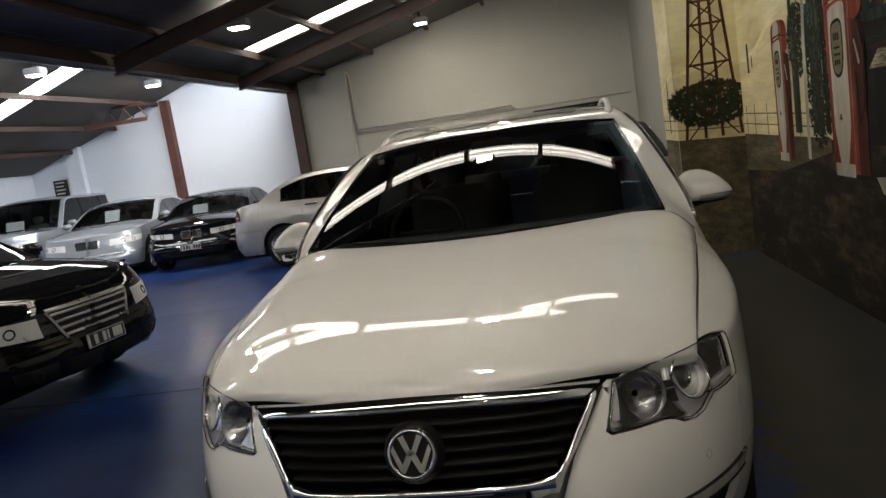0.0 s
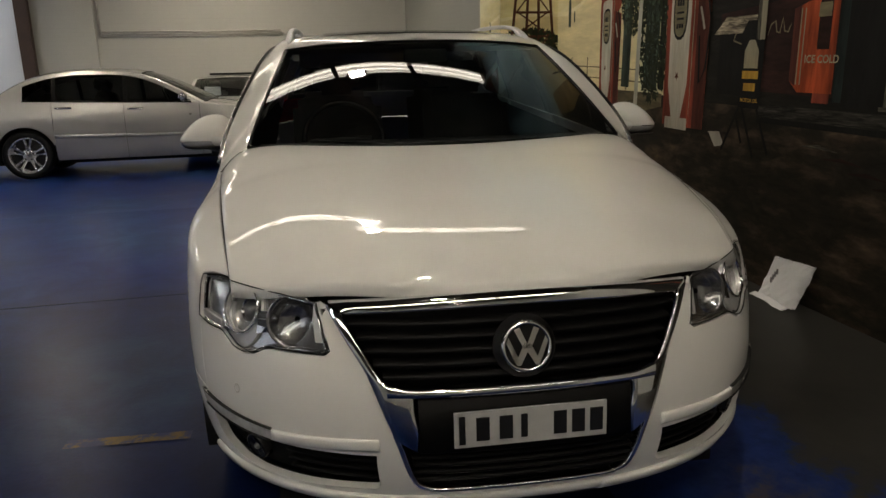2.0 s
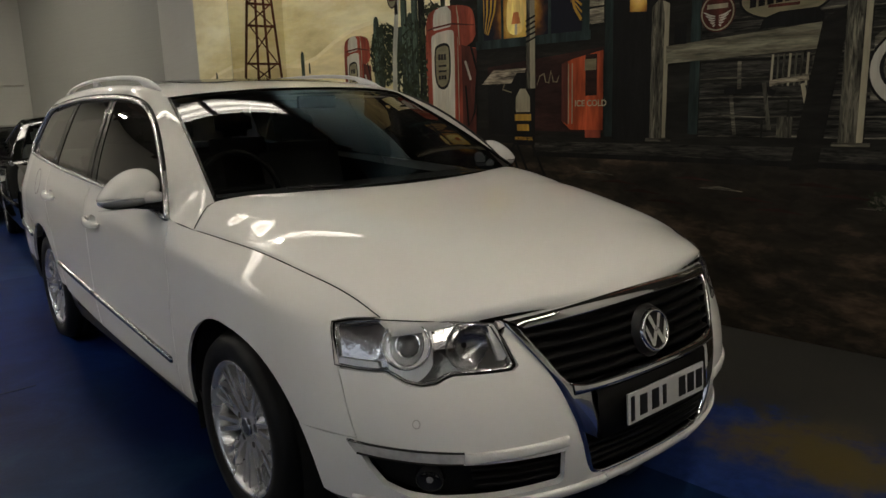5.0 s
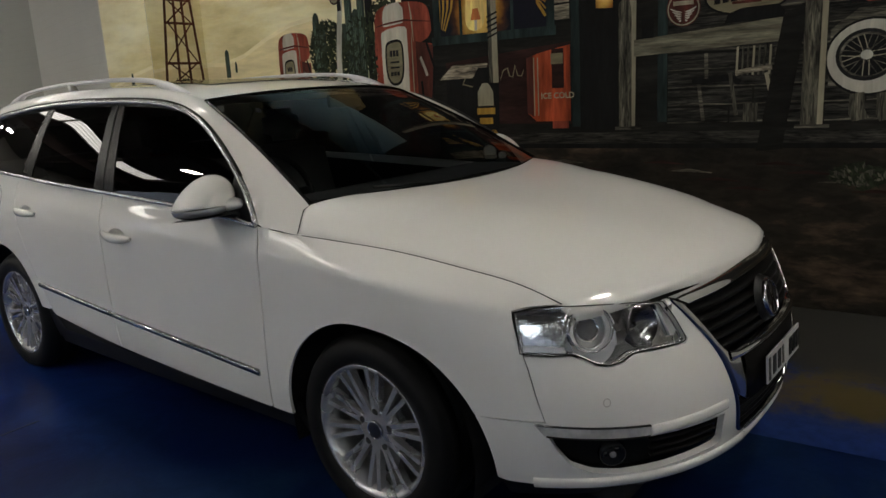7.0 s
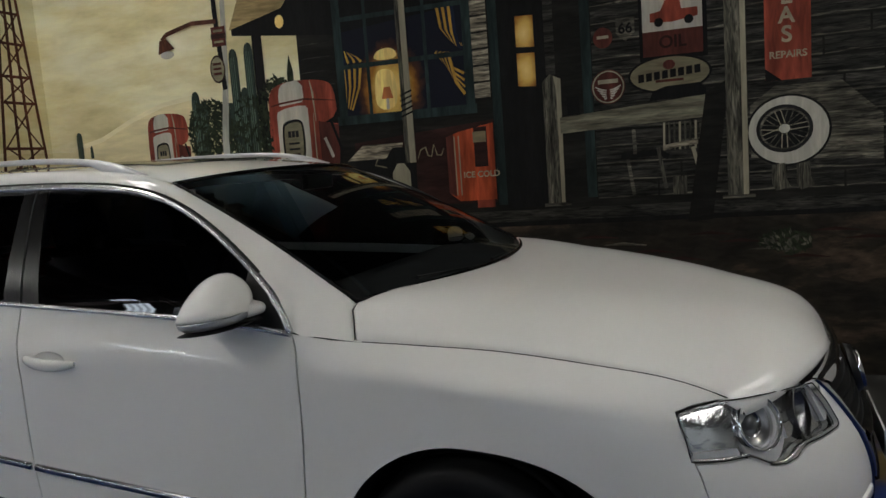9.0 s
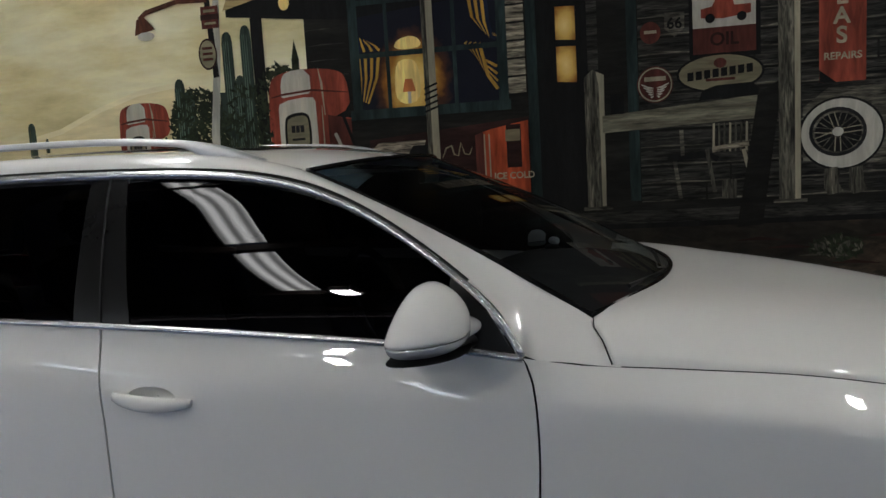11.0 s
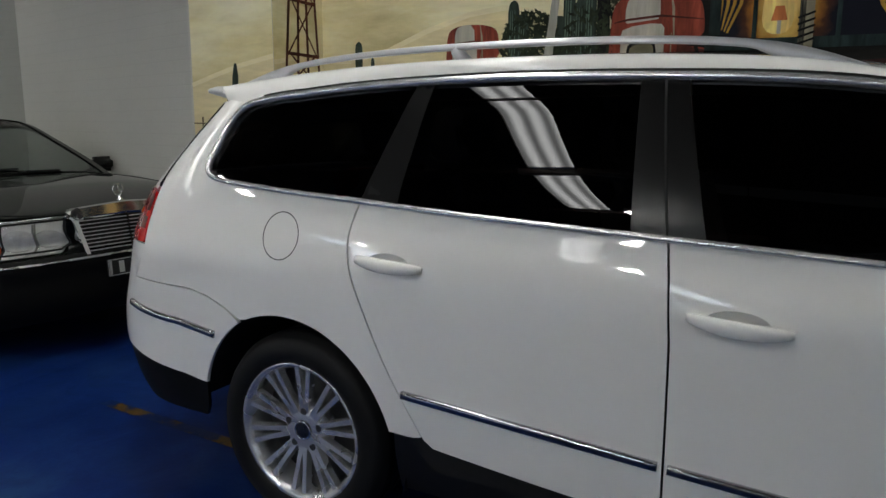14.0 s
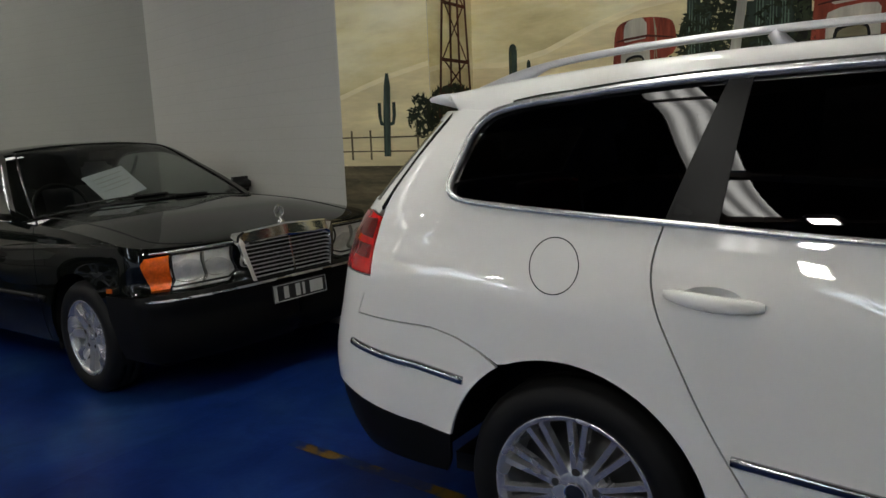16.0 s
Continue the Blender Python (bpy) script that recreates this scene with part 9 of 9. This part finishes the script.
# Plank wall of the porch.
for i in range(12):
    z = 1.1 + i * 0.106
    y = 0.07
    while y > -1.6:
        w = 0.36 + 0.27 * ((i * 7 + int(y * 10)) % 5) / 4
        blot("plank", "plank", [(y, z + 0.008), (max(y - w, -1.6), z + 0.006), (max(y - w, -1.6), z + 0.1), (y, z + 0.102)], 3)
        e, q = max(y - w, -1.6), (i * 5 + int(y * 13)) % 7
        if y - e > 0.12:
            stroke("plank_edge", "grey_wood", [(y, z + 0.012), (y + (e - y) * 0.35, z + 0.016 + 0.001 * q), (y + (e - y) * 0.7, z + 0.012), (e, z + 0.014)], [0.004, 0.012, 0.006, 0.01], 4)
            stroke("plank_crack", "black", [(y + (e - y) * 0.06 * q, z + 0.04 + 0.005 * q), (y + (e - y) * (0.2 + 0.06 * q), z + 0.047 + 0.005 * q), (y + (e - y) * (0.45 + 0.06 * q), z + 0.043 + 0.004 * q)], [0.001, 0.006, 0.001], 4)
        y -= w + 0.012
rect("porch_edge", "plank", -1.6, 1.3, 0.985, 1.06, 3)
rect("porch_edge_shadow", "black", -1.6, 1.3, 0.955, 0.985, 3)
for i in range(14):
    y, z = 0.9 - i * 0.17, 0.86 - 0.05 * (i % 4)
    stroke("ground_streak", "grey_wood" if i % 5 == 0 else "brown", [(y, z), (y - 0.12, z + 0.008), (y - 0.26, z - 0.006)], [0.004, 0.02, 0.004], 3)

# Cooler, bench and standing sign.
blot("cooler", "brown", [(1.72, 1.14), (1.72, 1.58), (0.72, 1.66), (0.72, 1.12)], 4)
blot("cooler_front", "bright_red", [(1.05, 1.2), (1.05, 1.57), (0.95, 1.6), (0.725, 1.64), (0.725, 1.14), (0.98, 1.14)], 5)
for y in (0.96, 0.99):
    rect("cooler_edge", "cream", y, y + 0.008, 1.18, 1.57, 6)
rect("cooler_bottle", "brown", 0.77, 0.86, 1.36, 1.62, 6)
rect("cooler_badge", "aged", 0.775, 0.865, 1.52, 1.59, 7)
blot("cooler_side", "dark_red", [(1.05, 1.2), (1.05, 1.57), (1.0, 1.585), (1.0, 1.17)], 6)
stroke("plain_swoosh", "aged", [(1.26, 1.44), (1.235, 1.5), (1.2, 1.515), (1.185, 1.46), (1.16, 1.45), (1.14, 1.53), (1.12, 1.46), (1.09, 1.455), (1.07, 1.5)], [0.003, 0.01, 0.012, 0.01, 0.008, 0.012, 0.01, 0.01, 0.003], 6)
stroke("plain_swoosh", "aged", [(1.62, 1.47), (1.585, 1.5), (1.55, 1.47), (1.575, 1.42), (1.5, 1.4), (1.3, 1.405)], [0.004, 0.012, 0.012, 0.012, 0.008, 0.003], 6)
lettering("ICE COLD", 0.82, 1.31, 0.055, "cream", 6)
rect("cooler_leg", "red", 0.74, 0.86, 1.09, 1.14, 5)
blot("bench_top", "bright_plank", [(1.78, 1.46), (1.66, 1.56), (1.36, 1.56), (1.38, 1.46)], 6)
rect("bench_side", "black", 1.3, 1.72, 1.1, 1.46, 5)
blot("standing_sign", "black", [(1.48, 1.03), (1.49, 1.46), (1.44, 1.53), (1.3, 1.53), (1.27, 1.46), (1.28, 1.03)], 9)
blot("sign_emblem", "cream", [(1.45, 1.26), (1.45, 1.36), (1.41, 1.42), (1.36, 1.42), (1.32, 1.36), (1.32, 1.26)], 10)
rect("text_bar", "yellow", 1.31, 1.46, 1.2, 1.245, 10)
rect("text_bar", "yellow", 1.33, 1.44, 1.13, 1.175, 10)
lettering("MOTOR OIL", 1.378, 1.075, 0.03, "yellow", 10)
for a, b in (((1.47, 1.03), (1.62, 0.76)), ((1.44, 1.03), (1.3, 0.75)), ((1.3, 1.03), (1.17, 0.78)), ((1.5, 1.0), (1.42, 0.82))):
    stroke("sign_leg", "black", [a, b], 0.02, 9)
blot("kerb_stone", "white", [(1.78, 0.86), (1.66, 0.87), (1.6, 0.79), (1.7, 0.77)], 4)

# Posts, rail, signs and chair on the porch.
blot("porch_post", "cream", [(1.345, 1.42), (1.27, 1.42), (1.275, 3.0), (1.34, 3.0)], 12)
rect("post_shadow", "post", 1.315, 1.345, 1.42, 3.0, 13)
for i in range(5):
    stroke("post_band", "black", [(1.35, 1.73 + i * 0.035), (1.265, 1.76 + i * 0.035)], 0.012, 14)
blot("porch_post", "post", [(0.385, 1.08), (0.385, 1.86), (0.335, 1.905), (0.27, 1.87), (0.275, 1.08)], 8)
blot("post_light", "cream", [(0.3, 1.1), (0.3, 1.8), (0.315, 1.89), (0.27, 1.87), (0.278, 1.1)], 9)
rect("post_foot", "grey_wood", 0.24, 0.41, 1.075, 1.095, 9)
blot("porch_rail", "rail_wood", [(0.285, 1.53), (0.285, 1.63), (-0.5, 1.685), (-0.58, 1.69), (-0.56, 1.56)], 9)
blot("round_sign", "dark_red", oval(-0.02, 1.79, 0.102, 0.104), 6)
blot("round_sign_ring", "cream", oval(-0.02, 1.79, 0.096, 0.098), 7)
blot("round_sign_face", "dark_red", oval(-0.02, 1.79, 0.088, 0.09), 8)
rect("text_bar", "cream", -0.08, 0.04, 1.81, 1.835, 9)
for sg in (-1, 1):
    for k in range(5):
        stroke("sign_wing", "white", [(-0.02 + sg * 0.01, 1.77 - k * 0.011), (-0.02 + sg * (0.04 - k * 0.005), 1.775 - k * 0.014), (-0.02 + sg * (0.078 - k * 0.013), 1.795 - k * 0.019)], [0.004, 0.011, 0.005], 9)
blot("round_sign", "dark_red", oval(0.0, 2.085, 0.058, 0.062), 6)
rect("text_bar", "cream", -0.035, 0.035, 2.08, 2.098, 7)
blot("road_shield", "grey_wood", [(-0.08, 2.19), (-0.19, 2.19), (-0.19, 2.1), (-0.135, 2.05), (-0.08, 2.1)], 6)
lettering("66", -0.135, 2.125, 0.085, "black", 7)
rect("poster", "black", -0.6, -0.215, 1.915, 2.9, 5)
rect("poster_white", "white", -0.575, -0.235, 2.085, 2.36, 6)
rect("poster_red", "dark_red", -0.575, -0.235, 1.94, 2.085, 6)
lettering("OIL", -0.405, 2.015, 0.1, "brown", 7)
blot("painted_truck", "red", [(-0.28, 2.14), (-0.28, 2.19), (-0.34, 2.2), (-0.37, 2.26), (-0.45, 2.26), (-0.46, 2.2), (-0.55, 2.2), (-0.55, 2.15), (-0.4, 2.13)], 7)
for y in (-0.33, -0.5):
    blot("painted_wheel", "black", oval(y, 2.135, 0.026, 0.026, 18), 8)
blot("oval_sign", "black", oval(-0.38, 1.83, 0.24, 0.112), 6)
blot("oval_sign_face", "aged", oval(-0.38, 1.83, 0.226, 0.1), 7)
for k in range(8):
    y, z = -0.2 - k * 0.046, 1.814 + k * 0.004
    blot("text_bar", "black", [(y, z - 0.022), (y, z + 0.026), (y - 0.034, z + 0.029), (y - 0.034, z - 0.019)], 8)
rect("oval_sign_stripe", "dark_red", -0.46, -0.3, 1.785, 1.8, 9)
blot("oval_sign_emblem", "dark_red", oval(-0.38, 1.885, 0.035, 0.028, 16), 9)
blot("sack", "black", [(-0.26, 1.68), (-0.28, 1.735), (-0.36, 1.76), (-0.55, 1.765), (-0.585, 1.73), (-0.585, 1.69)], 10)
rect("tin", "black", 0.16, 0.235, 1.635, 1.75, 10)
for k in range(7):
    y = -0.34 - k * 0.03
    stroke("chair_spindle", "post" if k % 3 else "cream", [(y, 1.545), (y + 0.004, 1.38)], 0.012, 10)
stroke("chair_rail", "bright_plank", [(-0.33, 1.395), (-0.42, 1.41), (-0.53, 1.42)], 0.03, 11)
stroke("chair_seat", "black", [(-0.08, 1.36), (-0.3, 1.37), (-0.36, 1.34)], 0.035, 10)
for a, b, c in (((-0.16, 1.52), (-0.165, 1.37), "grey_wood"), ((-0.12, 1.34), (-0.15, 1.12), "grey_wood"), ((-0.3, 1.4), (-0.34, 1.15), "post"), ((-0.5, 1.39), (-0.53, 1.26), "cream"), ((-0.55, 1.53), (-0.57, 1.27), "grey_wood")):
    stroke("chair_leg", c, [a, b], 0.022, 10)
rect("can", "post", -0.46, -0.38, 1.11, 1.22, 10)
blot("leaning_beam", "shack", [(-0.58, 1.7), (-0.69, 1.76), (-0.7, 1.68), (-0.6, 0.95), (-0.46, 0.94)], 12)
rect("porch_post", "post", -0.8, -0.69, 1.08, 3.0, 12)
rect("post_light", "cream", -0.805, -0.775, 1.09, 3.0, 13)
rect("post_foot", "grey_wood", -0.84, -0.66, 1.07, 1.09, 13)
rect("tall_sign", "red", -1.145, -0.905, 1.73, 3.0, 6)
for i, ch in enumerate("SAL"):
    lettering(ch, -1.02, 1.98 + i * 0.105, 0.125, "cream", 8)
lettering("REPAIRS", -1.025, 1.87, 0.055, "cream", 8)
blot("tall_sign_foot", "black", [(-0.905, 1.73), (-0.905, 1.8), (-0.99, 1.73)], 8)
blot("mudguard", "grey_wood", [(-0.82, 1.6), (-0.95, 1.7), (-1.3, 1.7), (-1.5, 1.5), (-1.5, 1.25), (-0.82, 1.3)], 5)
blot("spare_wheel", "black", oval(-1.02, 1.445, 0.225, 0.205), 6)
blot("whitewall", "white", oval(-1.02, 1.445, 0.212, 0.193), 7)
blot("wheel_hole", "tyre", oval(-1.0, 1.455, 0.15, 0.137), 8)
blot("wheel_rim", "grey_wood", oval(-1.0, 1.455, 0.132, 0.118), 8.5)
blot("wheel_well", "black", oval(-1.002, 1.453, 0.122, 0.108), 9)
for k in range(22):
    a = k * math.pi / 11
    b = a + (0.3 if k % 2 else -0.3)
    stroke("wire_spoke", "grey_wood" if k % 3 else "cream", [(-1.0 + 0.03 * math.cos(a), 1.455 + 0.03 * math.sin(a)), (-1.0 + 0.124 * math.cos(b), 1.455 + 0.11 * math.sin(b))], 0.0045, 9.5)
blot("wheel_hub", "pole", oval(-1.0, 1.455, 0.03, 0.026, 16), 10)
for y in (-0.93, -1.06):
    blot("boot", "post", [(y, 1.25), (y - 0.07, 1.26), (y - 0.075, 1.17), (y - 0.1, 1.12), (y - 0.02, 1.1), (y, 1.14)], 8)
foliage("tumbleweed", "leaf", -1.0, 0.8, 0.14, 0.07, 160, 0.025, 4, "w", 11)
foliage("tumbleweed", "post", -1.0, 0.8, 0.13, 0.06, 40, 0.018, 5, "w", 12)

# A folded paper bag leans against the wall below the mural.
r = random.Random(5)
corners = np.array([[(2.03, 1.0, 0.012), (2.03, 0.7, 0.01)], [(2.12, 1.0, 0.22), (2.12, 0.69, 0.24)]], float)
rows = []
for i in np.linspace(0, 1, 9):
    a, b = corners[0] + (corners[1] - corners[0]) * i
    rows.append([a + (b - a) * j + (0.012 * math.sin(5 * j + 2 * i) * (1 - i) + r.uniform(-0.004, 0.004), r.uniform(-0.003, 0.003), r.uniform(0, 0.004)) for j in np.linspace(0, 1, 11)])
g2 = np.array(rows)
fold = g2[0] + (-0.02, 0.0, 0.01)
lip = g2[0] + (-0.05, 0.015, -0.006)
g2 = np.concatenate([[lip, fold], g2, g2[::-1] + (0.02, 0.0, -0.002)])
v, f = sheet(g2)
v[:, 2] = np.maximum(v[:, 2], 0.001)
bag = thing("paper_bag", pose(0, 0, 0), "folded white paper bag leaning on the mural wall", "bag")
piece("bag_sheet", v, f, M["paper"], bag)
for k in range(4):
    p = corners[0][0] * 0.42 + corners[1][0] * 0.58 + (corners[0][1] - corners[0][0]) * (0.2 + 0.05 * k)
    part("text_bar", boxes((p[0] - 0.022, p[0] - 0.018, p[1] - 0.006, p[1] + 0.006, p[2] - 0.04 + 0.02 * k, p[2] - 0.01 + 0.02 * k)), M["ink"], bag)
